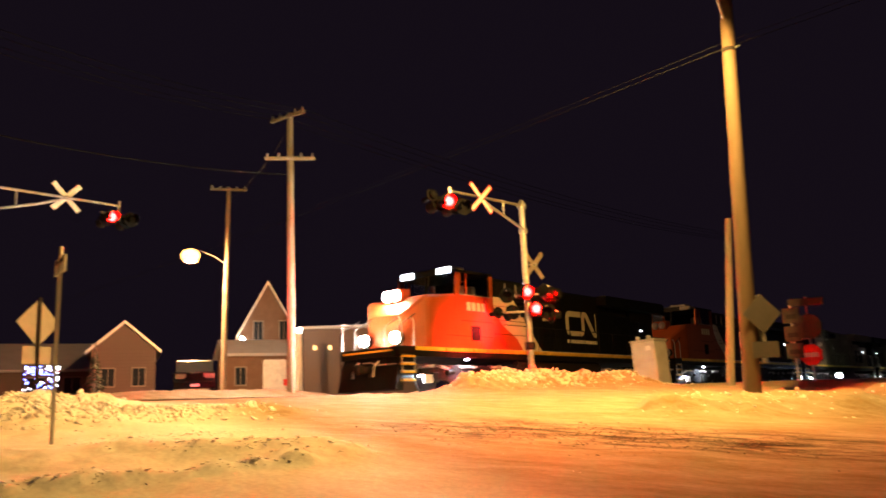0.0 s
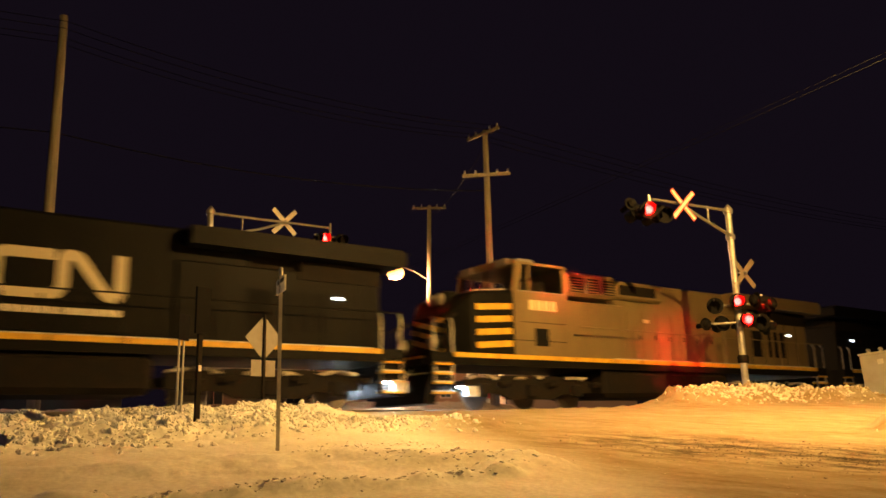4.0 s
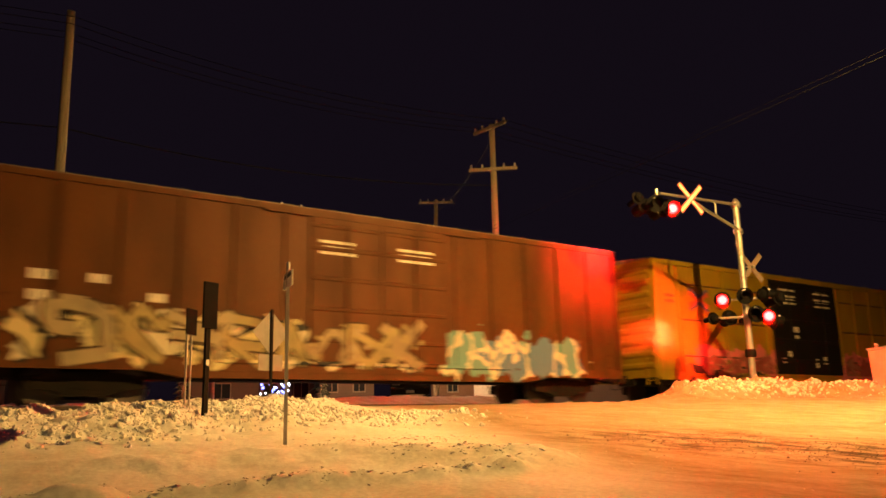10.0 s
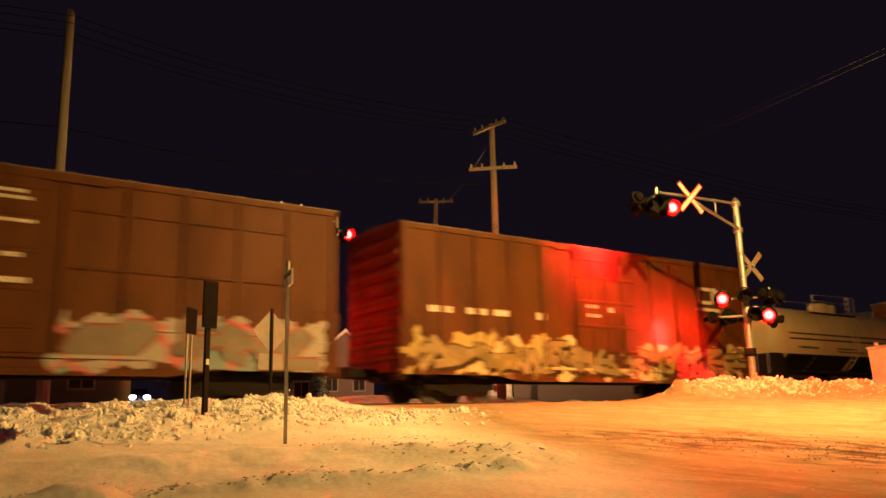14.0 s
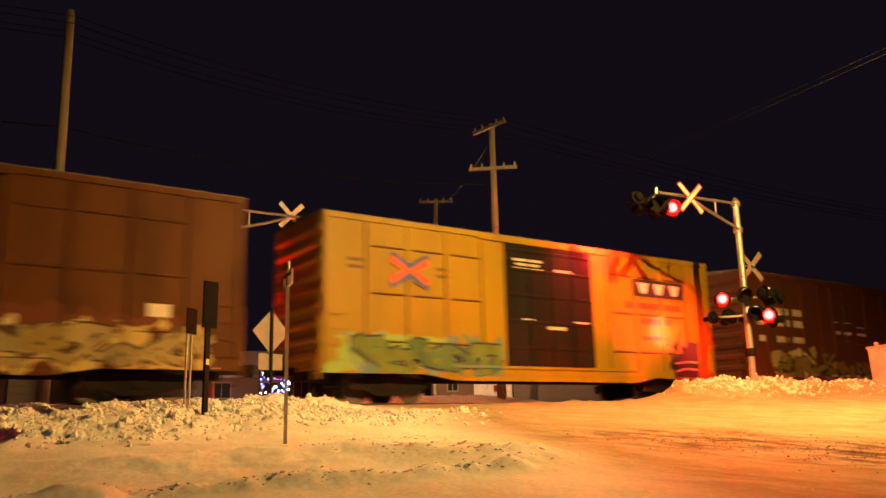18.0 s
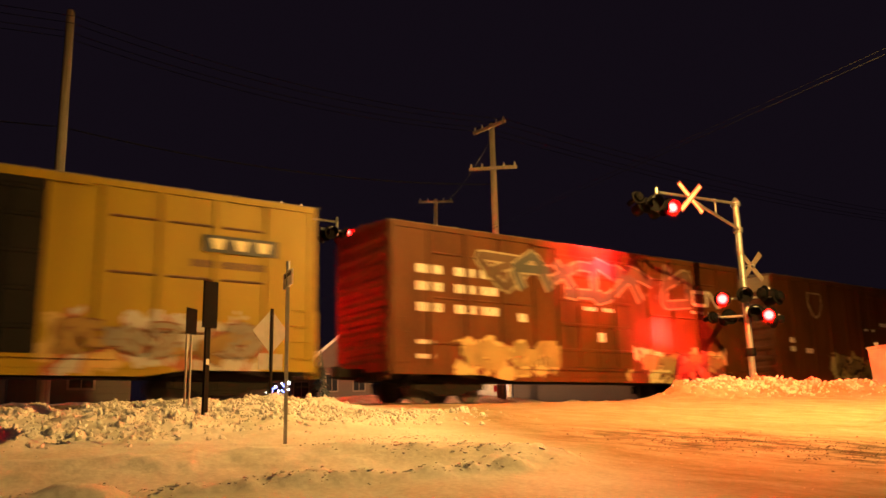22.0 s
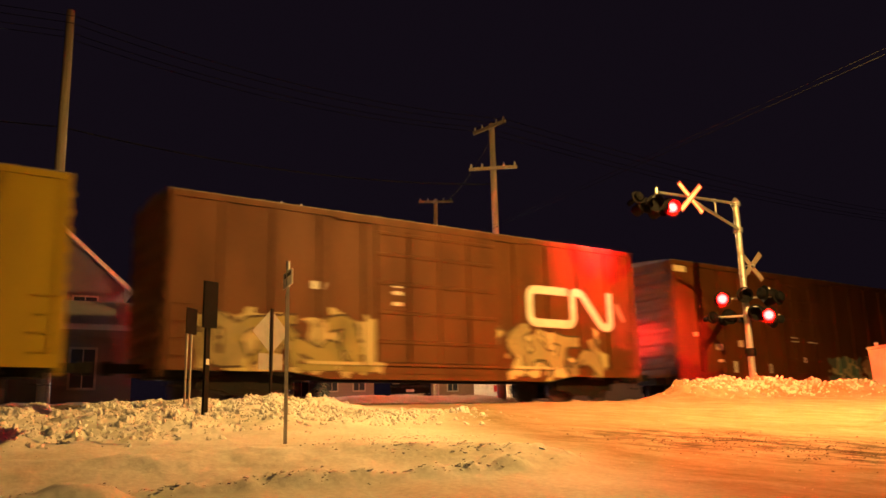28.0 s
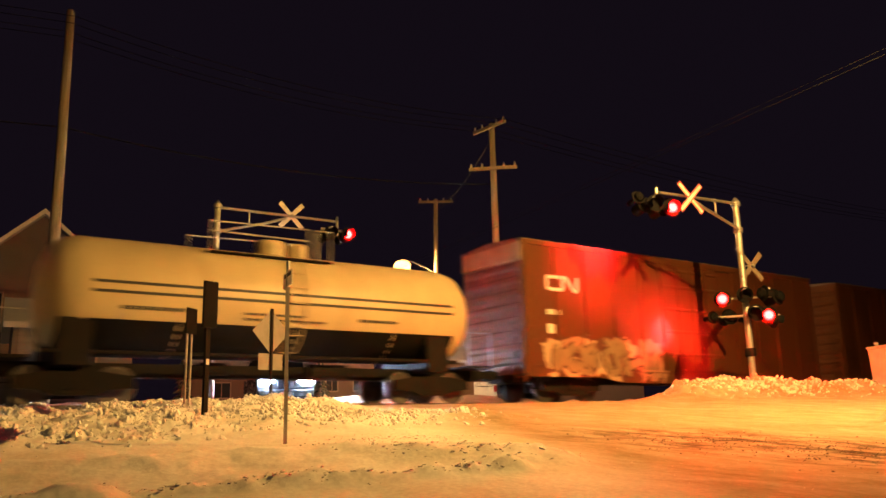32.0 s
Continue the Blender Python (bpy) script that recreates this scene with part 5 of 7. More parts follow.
    # ends
    for s in (-1, 1):
        e = part("end", Bag().box(min(s * h, s * (h + 0.04)), max(s * h, s * (h + 0.04)), -w, w, sill + 0.1, top), paint, car)
        for k in range(9):
            z = sill + 0.5 + k * (top - sill - 0.9) / 8
            pr = [(h + 0.04, z - 0.13), (h + 0.11, z - 0.05), (h + 0.11, z + 0.05), (h + 0.04, z + 0.13)]
            part("corrugation", Bag().prism([(s * a, b) for a, b in pr], -w + 0.15, w - 0.15), paint, e)
        lad = part("ladder", Bag().box(min(s * (h + 0.04), s * (h + 0.1)), max(s * (h + 0.04), s * (h + 0.1)), -w + 0.02, -w + 0.06, 0.6, 2.3), paint, car)
        part("ladder_rail", Bag().box(min(s * (h + 0.04), s * (h + 0.1)), max(s * (h + 0.04), s * (h + 0.1)), -w + 0.44, -w + 0.48, 0.6, 2.3), paint, lad)
        for k in range(5):
            part("rung", Bag().tube((s * (h + 0.09), -w + 0.04, 0.75 + 0.36 * k), (s * (h + 0.09), -w + 0.46, 0.75 + 0.36 * k), 0.014, n=6), paint, lad)
        for k in range(4):
            x = s * (h - 0.3)
            part("grab_iron", Bag().pipe([(x - 0.2, -w, 1.1 + 0.4 * k), (x - 0.2, -w - 0.09, 1.1 + 0.4 * k), (x + 0.2, -w - 0.09, 1.1 + 0.4 * k), (x + 0.2, -w, 1.1 + 0.4 * k)], 0.013, 6), paint, car)
        part("sill_step", Bag().pipe([(s * (h - 0.1), -w, sill), (s * (h - 0.1), -w, 0.4), (s * (h - 0.5), -w, 0.4), (s * (h - 0.5), -w, sill)], 0.02, 6), STEEL, car)
        part("coupler", COUPLER_MESH, None, car, m=pose(s * h, 0, 0, 0, 0, 0 if s < 0 else 180))
        truck(car, s * (h - 2.2))
    if frosted:
        part("frosted_cap", Bag().prism([(-h - 0.12, top - 0.62), (-h - 0.045, top - 0.66), (-h - 0.045, top - 0.03), (-h - 0.10, top - 0.05)], -w + 0.03, w - 0.03), FROSTED, car, "pale frosted top of the end")
    part("brake_wheel", Bag().lathe([(0.24, 0), (0.28, 0.02), (0.28, 0.05), (0.24, 0.06)], (h + 0.16, 0.6, 2.6), (1, 0, 0), 16), STEEL, car)
    for x, z, ww, hh in logo or ():
        emblem(car, x, z, ww, hh, -w - 0.06, hh * 0.2, PAINT_WHITE)
    for rows, on_door in stencils:
        bars(car, rows, -w - (0.076 if on_door else 0.001))
    return car


def tank_car(left, right, label):
    length = right - left
    h = length / 2
    car = thing("tank_car", label, "train car", group="freight cars")
    UNITS.append((car, (left + right) / 2))
    r, zc, cx, e = 1.42, 2.56, 0.35, 5.85
    prof = [(0.02, -e - 0.03), (0.35, -e - 0.01), (0.75, -e + 0.06), (1.1, -e + 0.2), (1.32, -e + 0.45), (r, -e + 0.85), (r, -2.2), (r, 0), (r, 2.2), (r, e - 0.85), (1.32, e - 0.45), (1.1, e - 0.2), (0.75, e - 0.06), (0.35, e + 0.01), (0.02, e + 0.03)]
    part("tank", Bag().lathe(prof, (cx, 0, zc), (1, 0, 0), 40), CREAM, car, smooth=True)
    # black belly, a shell just proud of the tank
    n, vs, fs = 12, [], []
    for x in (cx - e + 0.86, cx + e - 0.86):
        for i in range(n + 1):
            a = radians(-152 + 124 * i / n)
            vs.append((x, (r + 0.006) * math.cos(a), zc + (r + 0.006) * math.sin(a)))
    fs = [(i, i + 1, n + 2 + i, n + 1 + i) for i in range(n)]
    part("black_belly", Bag().add(vs, fs), LOCO_BLACK, car, "black underside", smooth=True)
    for z in (2.72, 2.50):
        y = -math.sqrt(r * r - (z - zc) ** 2)
        part("painted_stripe", Bag().box(cx - e + 0.95, cx + e - 0.95, y - 0.006, y + 0.03, z - 0.035, z + 0.035), PAINT_BLACK, car)
    bars(car, [(-3.9, 2.12, 1.5, 0.17), (-1.0, 2.14, 1.6, 0.06), (-1.0, 2.02, 2.2, 0.05), (2.2, 2.12, 1.2, 0.08)], -1.365, mat=PAINT_BLACK)
    for x in (cx - 2.9, cx + 0.1, cx + 3.0):
        part("weld_band", Bag().lathe([(r + 0.003, -0.03), (r + 0.008, 0), (r + 0.003, 0.03)], (x, 0, zc), (1, 0, 0), 40), CREAM, car, smooth=True)
    top = zc + r
    part("dome", Bag().lathe([(0.40, 0), (0.40, 0.32), (0.34, 0.42), (0.1, 0.46)], (0.2, 0, top - 0.04), (0, 0, 1), 18), CREAM, car, smooth=True)
    part("valve_housing", Bag().lathe([(0.26, 0), (0.26, 0.34), (0.2, 0.4)], (0.95, -0.1, top - 0.04), (0, 0, 1), 14), CREAM, car)
    part("walkway", Bag().box(-1.8, 1.6, -0.95, -0.4, top - 0.24, top - 0.2), STEEL, car)
    part("walkway", Bag().box(-1.8, 1.6, 0.4, 0.95, top - 0.24, top - 0.2), STEEL, car)
    for y in (-0.93, 0.93):
        part("dome_handrail", Bag().pipe([(-1.75, y, top - 0.2), (-1.75, y, top + 0.55), (0.9, y, top + 0.62), (0.9, y, top - 0.2)], 0.026, 6), GALV, car)
        part("dome_handrail", Bag().pipe([(1.15, y, top - 0.2), (1.15, y, top + 0.62), (1.55, y, top + 0.62), (1.55, y, top - 0.2)], 0.026, 6), GALV, car)
    part("dome_handrail", Bag().pipe([(-1.75, -0.93, top + 0.3), (0.9, -0.93, top + 0.3)], 0.02, 6), GALV, car)
    arc = [(-math.sqrt(max(0, (r + 0.08) ** 2 - (z - zc) ** 2)), z) for z in (1.3, 1.7, 2.1, 2.5, 2.9, 3.3, 3.65)]
    lad = part("ladder", Bag().pipe([(0.15, y, z) for y, z in arc], 0.02, 6), CREAM, car)
    part("ladder_rail", Bag().pipe([(0.6, y, z) for y, z in arc], 0.02, 6), CREAM, lad)
    for y, z in arc:
        part("rung", Bag().tube((0.15, y, z), (0.6, y, z), 0.014, n=6), CREAM, lad)
    part("sill", Bag().box(-h, h, -0.3, 0.3, 0.66, 0.98), STEEL, car)
    part("side_pipe", Bag().tube((-h + 1.2, -1.2, 1.15), (h - 1.2, -1.2, 1.15), 0.05, n=8), STEEL, car)
    for s in (-1, 1):
        x = s * (h - 1.9)
        part("saddle", Bag().prism_x([(-1.3, 0.85), (1.3, 0.85), (1.22, 1.9), (-1.22, 1.9)], x - 0.35, x + 0.35), STEEL, car)
        part("end_platform", Bag().box(min(s * h, s * (h - 0.95)), max(s * h, s * (h - 0.95)), -1.4, 1.4, 0.98, 1.04), STEEL, car)
        part("end_handrail", Bag().pipe([(s * (h - 0.1), -1.38, 1.04), (s * (h - 0.1), -1.38, 2.0), (s * (h - 0.9), -1.38, 2.0), (s * (h - 0.9), -1.38, 1.04)], 0.022, 6), GALV, car)
        part("corner_step", Bag().pipe([(s * (h - 0.15), -1.4, 1.0), (s * (h - 0.15), -1.4, 0.45), (s * (h - 0.6), -1.4, 0.45), (s * (h - 0.6), -1.4, 1.0)], 0.02, 6), STEEL, car)
        part("coupler", COUPLER_MESH, None, car, m=pose(s * h, 0, 0, 0, 0, 0 if s < 0 else 180))
        truck(car, s * (h - 2.0))
    part("bottom_outlet", Bag().lathe([(0.3, 0), (0.22, 0.3), (0.16, 0.42)], (0, 0, 1.15), (0, 0, -1), 12), STEEL, car)
    part("brake_cylinder", Bag().tube((-1.9, -0.7, 0.85), (-1.2, -0.7, 0.85), 0.16, n=12), STEEL, car)
    part("air_reservoir", Bag().tube((1.0, -0.75, 0.82), (2.1, -0.75, 0.82), 0.2, n=12), STEEL, car)
    return car


def writing(words, width, height, depth):
    """Raised letters as a mesh that stands in x and z, width by height."""
    data = bpy.data.curves.new("writing", "FONT")
    data.body, data.extrude, data.resolution_u, data.offset = words, depth / 2, 3, 0.02
    ob = bpy.data.objects.new("writing", data)
    me = ob.to_mesh()
    vs = np.array([tuple(v.co) for v in me.vertices])
    lo, size = vs.min(0), np.ptp(vs, axis=0)
    bag = Bag().add([((v[0] - lo[0]) / size[0] * width, -0.004 - (v[2] - lo[2]) / size[2] * 0.008, (v[1] - lo[1]) / size[1] * height) for v in vs], [list(p.vertices) for p in me.polygons])
    ob.to_mesh_clear()
    bpy.data.objects.remove(ob)
    return bag


def engine(left, right, label, main, cab_paint, flip=False, lights=False, cab_at=(-7.1, -4.8), nose_at=(-9.3, -8.6, 3.47), stripe=None, mark=None, panel=None, striped_nose=False, roof_snow=False, lit_steps="", ends=(0.7, 0.7)):
    """A six-axle diesel with its cab to -x (flip: to +x); rail level at z = 0."""
    length = right - left
    h = length / 2
    e = thing("locomotive", label, "locomotive", group="engines")
    UNITS.append((e, (left + right) / 2))
    s = -1 if flip else 1

    def X(x):
        return s * x

    def bx(name, x0, x1, y0, y1, z0, z1, mat, parent=None, c=0.0, label=""):
        a, b = sorted((X(x0), X(x1)))
        bag = Bag().chamfer(a, b, y0, y1, z0, z1, c) if c else Bag().box(a, b, y0, y1, z0, z1)
        return part(name, bag, mat, parent or e, label)

    def pr(name, pts, y0, y1, mat, parent=None, label=""):
        return part(name, Bag().prism([(X(a), b) for a, b in pts], y0, y1), mat, parent or e, label)

    f, b = -h + ends[0], h - ends[1]          # end plates of the frame
    bx("frame", f, b, -1.5, 1.5, 1.25, 1.60, LOCO_BLACK)
    for y in (-1.5, 1.5):
        k = 0
        x = f + 0.75
        while x < b - 0.8:
            bx("walkway_edge", x, min(x + 1.55, b - 0.75), min(y, y * 1.02), max(y, y * 1.02), 1.47, 1.60, SAFETY)
            x += 1.6
    bx("walkway_snow", f + 7.5, b - 1.0, -1.46, -1.12, 1.60, 1.635, FROST)
    # hoods
    c0, c1 = cab_at                # front and back of the cab
    bx("engine_hood", c1 + 2.4, b - 4.3, -0.95, 0.95, 1.60, 4.42, main, c=0.07)
    bx("radiator_hood", b - 6.2, b - 0.5, -1.05, 1.05, 1.60, 3.6, main, c=0.04)
    bx("radiator_core", b - 6.0, b - 0.55, -0.85, 0.85, 3.58, 3.96, STEEL)
    wing = pr("radiator_wing", [(b - 6.0, 3.95), (b + 0.05, 3.90), (b + 0.13, 3.98), (b + 0.13, 4.32), (b + 0.0, 4.40), (b - 6.0, 4.40)], -1.5, 1.5, main)
    for k in range(6):
        x = b - 5.8 + 0.95 * k
        bx("radiator_screen", x, x + 0.86, -1.3, 1.3, 4.40, 4.44, STEEL, wing)
    bx("radiator_louvre", b - 2.97, b - 0.5, -1.08, -0.9, 3.38, 3.89, STEEL)
    for x0, x1 in ((b - 4.4, b - 3.75), (b - 3.33, b - 3.13), (b - 2.92, b - 2.68), (b - 2.49, b - 2.22)):
        bx("vent_slot", x0, x1, -1.065, -1.045, 2.0, 3.04, LAMP_BLACK)
    for x in (b - 5.2, b - 4.55, b - 3.6, b - 2.1, b - 1.3):
        bx("hood_seam", x, x + 0.025, -1.058, -1.049, 1.7, 3.5, LAMP_BLACK)
    part("marker_light", Bag().box(min(X(b - 1.95), X(b - 1.7)), max(X(b - 1.95), X(b - 1.7)), -1.075, -1.05, 2.92, 2.98), WHITE_BULB if "b" in lit_steps else SIGN_BACK, e, "small white marker light")
    bx("equipment_cab", c1, c1 + 3.2, -1.0, 1.0, 1.60, 3.55, main, c=0.05)
    bx("blower_housing", c1 + 0.02, c1 + 2.6, -1.32, 1.32, 3.66, 4.46, main, c=0.10)
    for k in range(3):
        x = c1 + 0.35 + 0.75 * k
        grille = bx("intake_grille", x, x + 0.58, -1.345, -1.32, 3.78, 4.28, STEEL)
        for j in range(5):
            bx("grille_slat", x + 0.03, x + 0.55, -1.36, -1.345, 3.82 + 0.09 * j, 3.85 + 0.09 * j, main, grille)
    for k in range(2):
        x = c1 + 1.0 + 0.75 * k
        bx("grille_post", x, x + 0.07, -1.37, -1.32, 3.76, 4.3, SIGN_BACK)
    bx("exhaust_pipe", c1 + 6.0, c1 + 7.2, -0.3, 0.3, 4.3, 4.56, STEEL)
    bx("dynamic_brake_box", c1 + 2.5, c1 + 5.2, -1.12, 1.12, 3.75, 4.40, main, c=0.08)
    bx("brake_grille", c1 + 2.9, c1 + 4.8, -1.135, -1.12, 3.9, 4.25, STEEL)
    # cab and nose
    deep = 1.5
    skin = LOCO_BLACK if striped_nose else cab_paint
    nf, nc, top = nose_at

    def ring(x, w, z):
        return [(X(x), -w, 1.60), (X(x), w, 1.60), (X(x), w, z - 0.1), (X(x), w - 0.1, z), (X(x), -w + 0.1, z), (X(x), -w, z - 0.1)]

    n0 = nf
    steps = [ring(nf, 0.85, 2.78), ring(nf + 0.12, 0.98, 2.92), ring(nc - 0.12, deep - 0.05, top - 0.06), ring(nc, deep, top), ring(c0, deep, 3.62)]
    part("nose", Bag().loft(steps if s > 0 else steps[::-1]), skin, e)
    cab = pr("cab", [(c0, 1.60), (c1, 1.60), (c1, 3.60), (c0, 3.62)], -deep - 0.002, deep + 0.002, cab_paint)
    bx("cab_back_wall", c1 - 0.08, c1, -1.38, 1.38, 3.60, 4.44, main)
    for y0, y1 in ((-deep, -deep + 0.1), (deep - 0.1, deep)):
        pr("front_pillar", [(c0 + 0.0, 3.60), (c0 + 0.26, 3.60), (c0 + 0.40, 4.44), (c0 + 0.15, 4.44)], y0, y1, cab_paint, cab)
        pr("rear_pillar", [(c1 - 0.2, 3.60), (c1, 3.60), (c1, 4.44), (c1 - 0.2, 4.44)], y0, y1, cab_paint, cab)
        pr("window_post", [(c0 + 0.62, 3.60), (c0 + 0.72, 3.60), (c0 + 0.74, 4.44), (c0 + 0.66, 4.44)], y0 + 0.02, y1 - 0.02, LAMP_BLACK if roof_snow else cab_paint, cab)
        bx("window_sill", c0 + 0.26, c1 - 0.2, y0 - 0.01, y1 + 0.01, 3.585, 3.62, SIGN_BACK, cab)
        pr("side_window", [(c0 + 0.24, 3.62), (c1 - 0.2, 3.62), (c1 - 0.2, 4.42), (c0 + 0.38, 4.42)], (y0 + y1) / 2 - 0.008, (y0 + y1) / 2 + 0.008, CLEARGLASS, cab)
    for x in (c0 + 0.98, c0 + 1.5):
        part("seat_back", Bag().chamfer(min(X(x), X(x + 0.18)), max(X(x), X(x + 0.18)), -1.15, -0.75, 3.60, 4.05, 0.05), PAINT_CREAM, cab)
    for y0, y1 in ((-1.38, -0.05), (0.05, 1.38)):
        pr("windshield", [(c0 + 0.02, 3.63), (c0 + 0.17, 4.43), (c0 + 0.19, 4.43), (c0 + 0.04, 3.63)], y0, y1, CLEARGLASS, cab)
    pr("windshield_post", [(c0 + 0.0, 3.62), (c0 + 0.15, 4.44), (c0 + 0.23, 4.44), (c0 + 0.08, 3.62)], -0.05, 0.05, main, cab)
    roof = [(-1.54, 4.44), (1.54, 4.44), (1.50, 4.54), (0.95, 4.68), (-0.95, 4.68), (-1.50, 4.54)]
    part("cab_roof", Bag().prism_x(roof, min(X(c0 + 0.08), X(c1)), max(X(c0 + 0.08), X(c1))), FROST if roof_snow else main, e, "frosted cab roof" if roof_snow else "")
    bx("roof_unit", c0 + 1.1, c0 + 1.85, -0.5, 0.5, 4.68, 4.92, SIGN_BACK, c=0.04)
    bx("horn", c1 + 0.2, c1 + 0.6, -0.2, 0.2, 4.44, 4.6, STEEL)
    if roof_snow:
        bx("door_recess", c1 - 0.004, c1 + 0.55, -1.46, -1.0, 2.47, 4.4, LAMP_BLACK)
        bx("recess_foot", c1 - 0.002, c1 + 0.55, -deep, -1.0, 1.60, 2.47, cab_paint)
    for z, x0, x1 in ((2.62, c0 + 0.3, c1 - 0.1), (2.05, c0 - 0.6, c1 - 0.1)):
        bx("panel_seam", x0, x1, -deep - 0.006, -deep - 0.001, z, z + 0.018, LAMP_BLACK, cab)
    bx("battery_box", c0 + 0.85, c0 + 1.4, -1.515, -1.50, 1.9, 2.45, LAMP_BLACK)
    if stripe:
        t0, t1, b0, b1 = stripe
        r0 = c1 + (0.55 if roof_snow else 0.0)
        top = 3.66
        pr("side_housing", [(r0, 1.60), (b1, 1.60), (t1, 3.45), (t1 - 0.12, top - 0.05), (t1 - 0.3, top), (r0, top)], -deep + 0.005, -0.9, LOCO_WHITE, label="pale diagonal paint stripe")
        pr("cab_colour_panel", [(r0, 1.62), (b0, 1.62), (b0 - 0.35, 2.05), (t0 + 0.45, 2.6), (t0 + 0.1, 3.1), (r0, 3.3)], -deep - 0.003, -deep + 0.005, cab_paint)
        if roof_snow:
            bx("sill_box", r0, b1 - 0.35, -deep - 0.012, -deep - 0.004, 1.62, 2.08, DIRTY_ORANGE, label="grimy orange lower panel")
        for z in (2.2, 2.75, 3.3):
            bx("panel_seam", r0, b1 - (b1 - t1) * (z - 1.6) / 1.85 - 0.05, -deep - 0.006, -deep + 0.004, z, z + 0.02, LAMP_BLACK)
    if mark:
        m0, m1 = sorted((X(mark), X(mark + 2.85)))
        emblem(e, m0, 2.45, 2.85, 1.12, -0.972, 0.25, LOCO_WHITE)
        bars(e, [(m0 + 0.05, 2.12, 2.75, 0.15)], -0.970)
    n1, n2 = sorted((X(c0 + 0.65), X(c0 + 1.9)))
    bars(e, [(n1 + 0.3 * k, 3.02, 0.22, 0.32) for k in range(4)], -1.504, "road_number_bar", PAINT_CREAM)
    if panel:
        p0, p1 = sorted((X(panel), X(panel + 2.05)))
        part("painted_panel", Bag().box(p0, p1, -0.980, -0.952, 2.08, 4.19), LOCO_ORANGE, e, "orange painted panel with a pale number")
        part("painted_number", writing("100", 1.38, 0.74, 0.03), LOCO_WHITE, e, "pale painted number", m=pose(p0 + 0.33, -0.981, 3.17))
        emblem(e, p0 + 0.38, 2.46, 1.32, 0.52, -0.981, 0.13, LOCO_WHITE)
    if striped_nose:
        n = X(n0)
        for k in range(4):
            z, rise, w = 1.62 + 0.3 * k, 0.42, 0.15
            lo, hi = z, min(z + rise, 2.6)
            far = -0.84 + 1.68 * (hi - lo) / rise
            part("nose_stripe", Bag().add([(n - 0.02 * s, -0.84, lo), (n - 0.02 * s, far, hi), (n - 0.02 * s, far, hi + w), (n - 0.02 * s, -0.84, lo + w),
                                           (n + 0.03 * s, -0.84, lo), (n + 0.03 * s, far, hi), (n + 0.03 * s, far, hi + w), (n + 0.03 * s, -0.84, lo + w)], [(0, 1, 2, 3), (4, 7, 6, 5), (0, 4, 5, 1), (1, 5, 6, 2), (2, 6, 7, 3), (3, 7, 4, 0)]), SAFETY, e)
        for k in range(4):
            z = 1.75 + 0.38 * k
            pr("nose_side_stripe", [(nc + 0.05, z), (c0 - 0.1, z + 0.1), (c0 - 0.1, z + 0.28), (nc + 0.05, z + 0.18)], -1.51, -1.50, SAFETY)
        pr("nose_top_snow", [(nc + 0.1, 3.48), (c0 - 0.1, 3.62), (c0 - 0.1, 3.66), (nc + 0.1, 3.52)], -1.3, 1.3, FROST)
    k = 0
    x = c1 + 3.35
    while x + 0.7 < b - 4.8:
        d = bx("hood_door", x, x + 0.74, -0.968, -0.95, 1.75, 3.35, main)
        bx("latch", x + 0.62, x + 0.68, -0.985, -0.968, 2.4, 2.55, STEEL, d)
        x += 0.8
    bx("small_light", b - 5.6, b - 5.3, -0.99, -0.95, 3.0, 3.12, LOCO_WHITE)
    bx("small_light", c1 + 4.2, c1 + 4.5, -1.0, -0.95, 3.0, 3.12, LOCO_WHITE)
    # handrails
    rail = LOCO_BLACK if main is LOCO_BLACK else main
    for k in range(10):
        x = c1 + 3.0 + 1.25 * k
        if x < b - 0.2:
            part("stanchion", Bag().tube((X(x), -1.49, 1.58), (X(x), -1.49, 2.6), 0.018, n=6), rail, e)
    part("handrail", Bag().pipe([(X(c1 + 0.6), -1.49, 2.6), (X(b - 0.1), -1.49, 2.6)], 0.02, 6), rail, e)
    for x in (f + 0.08, f + 0.72, b - 0.72, b - 0.08):
        for y in (-1.46, 1.46):
            part("grab_rail", Bag().pipe([(X(x), y, 0.75), (X(x), y, 2.45), (X(x), y * 0.93, 2.6)], 0.022, 6), GALV, e)
    for x0 in (f, b - 0.72):
        st = bx("step_well", x0, x0 + 0.72, -1.40, -1.36, 0.40, 1.3, LOCO_BLACK)
        for k in range(4):
            bx("step", x0 + 0.05, x0 + 0.67, -1.52, -1.2, 0.42 + 0.27 * k, 0.47 + 0.27 * k, SAFETY, st)
            bx("step_snow", x0 + 0.05, x0 + 0.67, -1.50, -1.2, 0.47 + 0.27 * k, 0.51 + 0.27 * k, FROST, st)
    for y in (-1.44, -0.75, 0.75, 1.44):
        part("front_handrail", Bag().pipe([(X(n0 + 0.1), y * 0.95, 2.75), (X(f + 0.1), y, 2.35), (X(f - 0.02), y, 2.2), (X(f - 0.02), y, 0.75)], 0.024, 6), STEEL, e)
    part("front_step_edge", Bag().box(min(X(f - 0.13), X(f - 0.125)), max(X(f - 0.13), X(f - 0.125)), -1.2, 1.2, 1.44, 1.5), SAFETY, e)
    part("uncoupling_lever", Bag().pipe([(X(f - 0.1), -1.35, 1.0), (X(f - 0.14), -0.5, 1.0), (X(f - 0.2), -0.25, 1.1), (X(f - 0.2), 0.1, 1.1)], 0.02, 6), GALV, e)
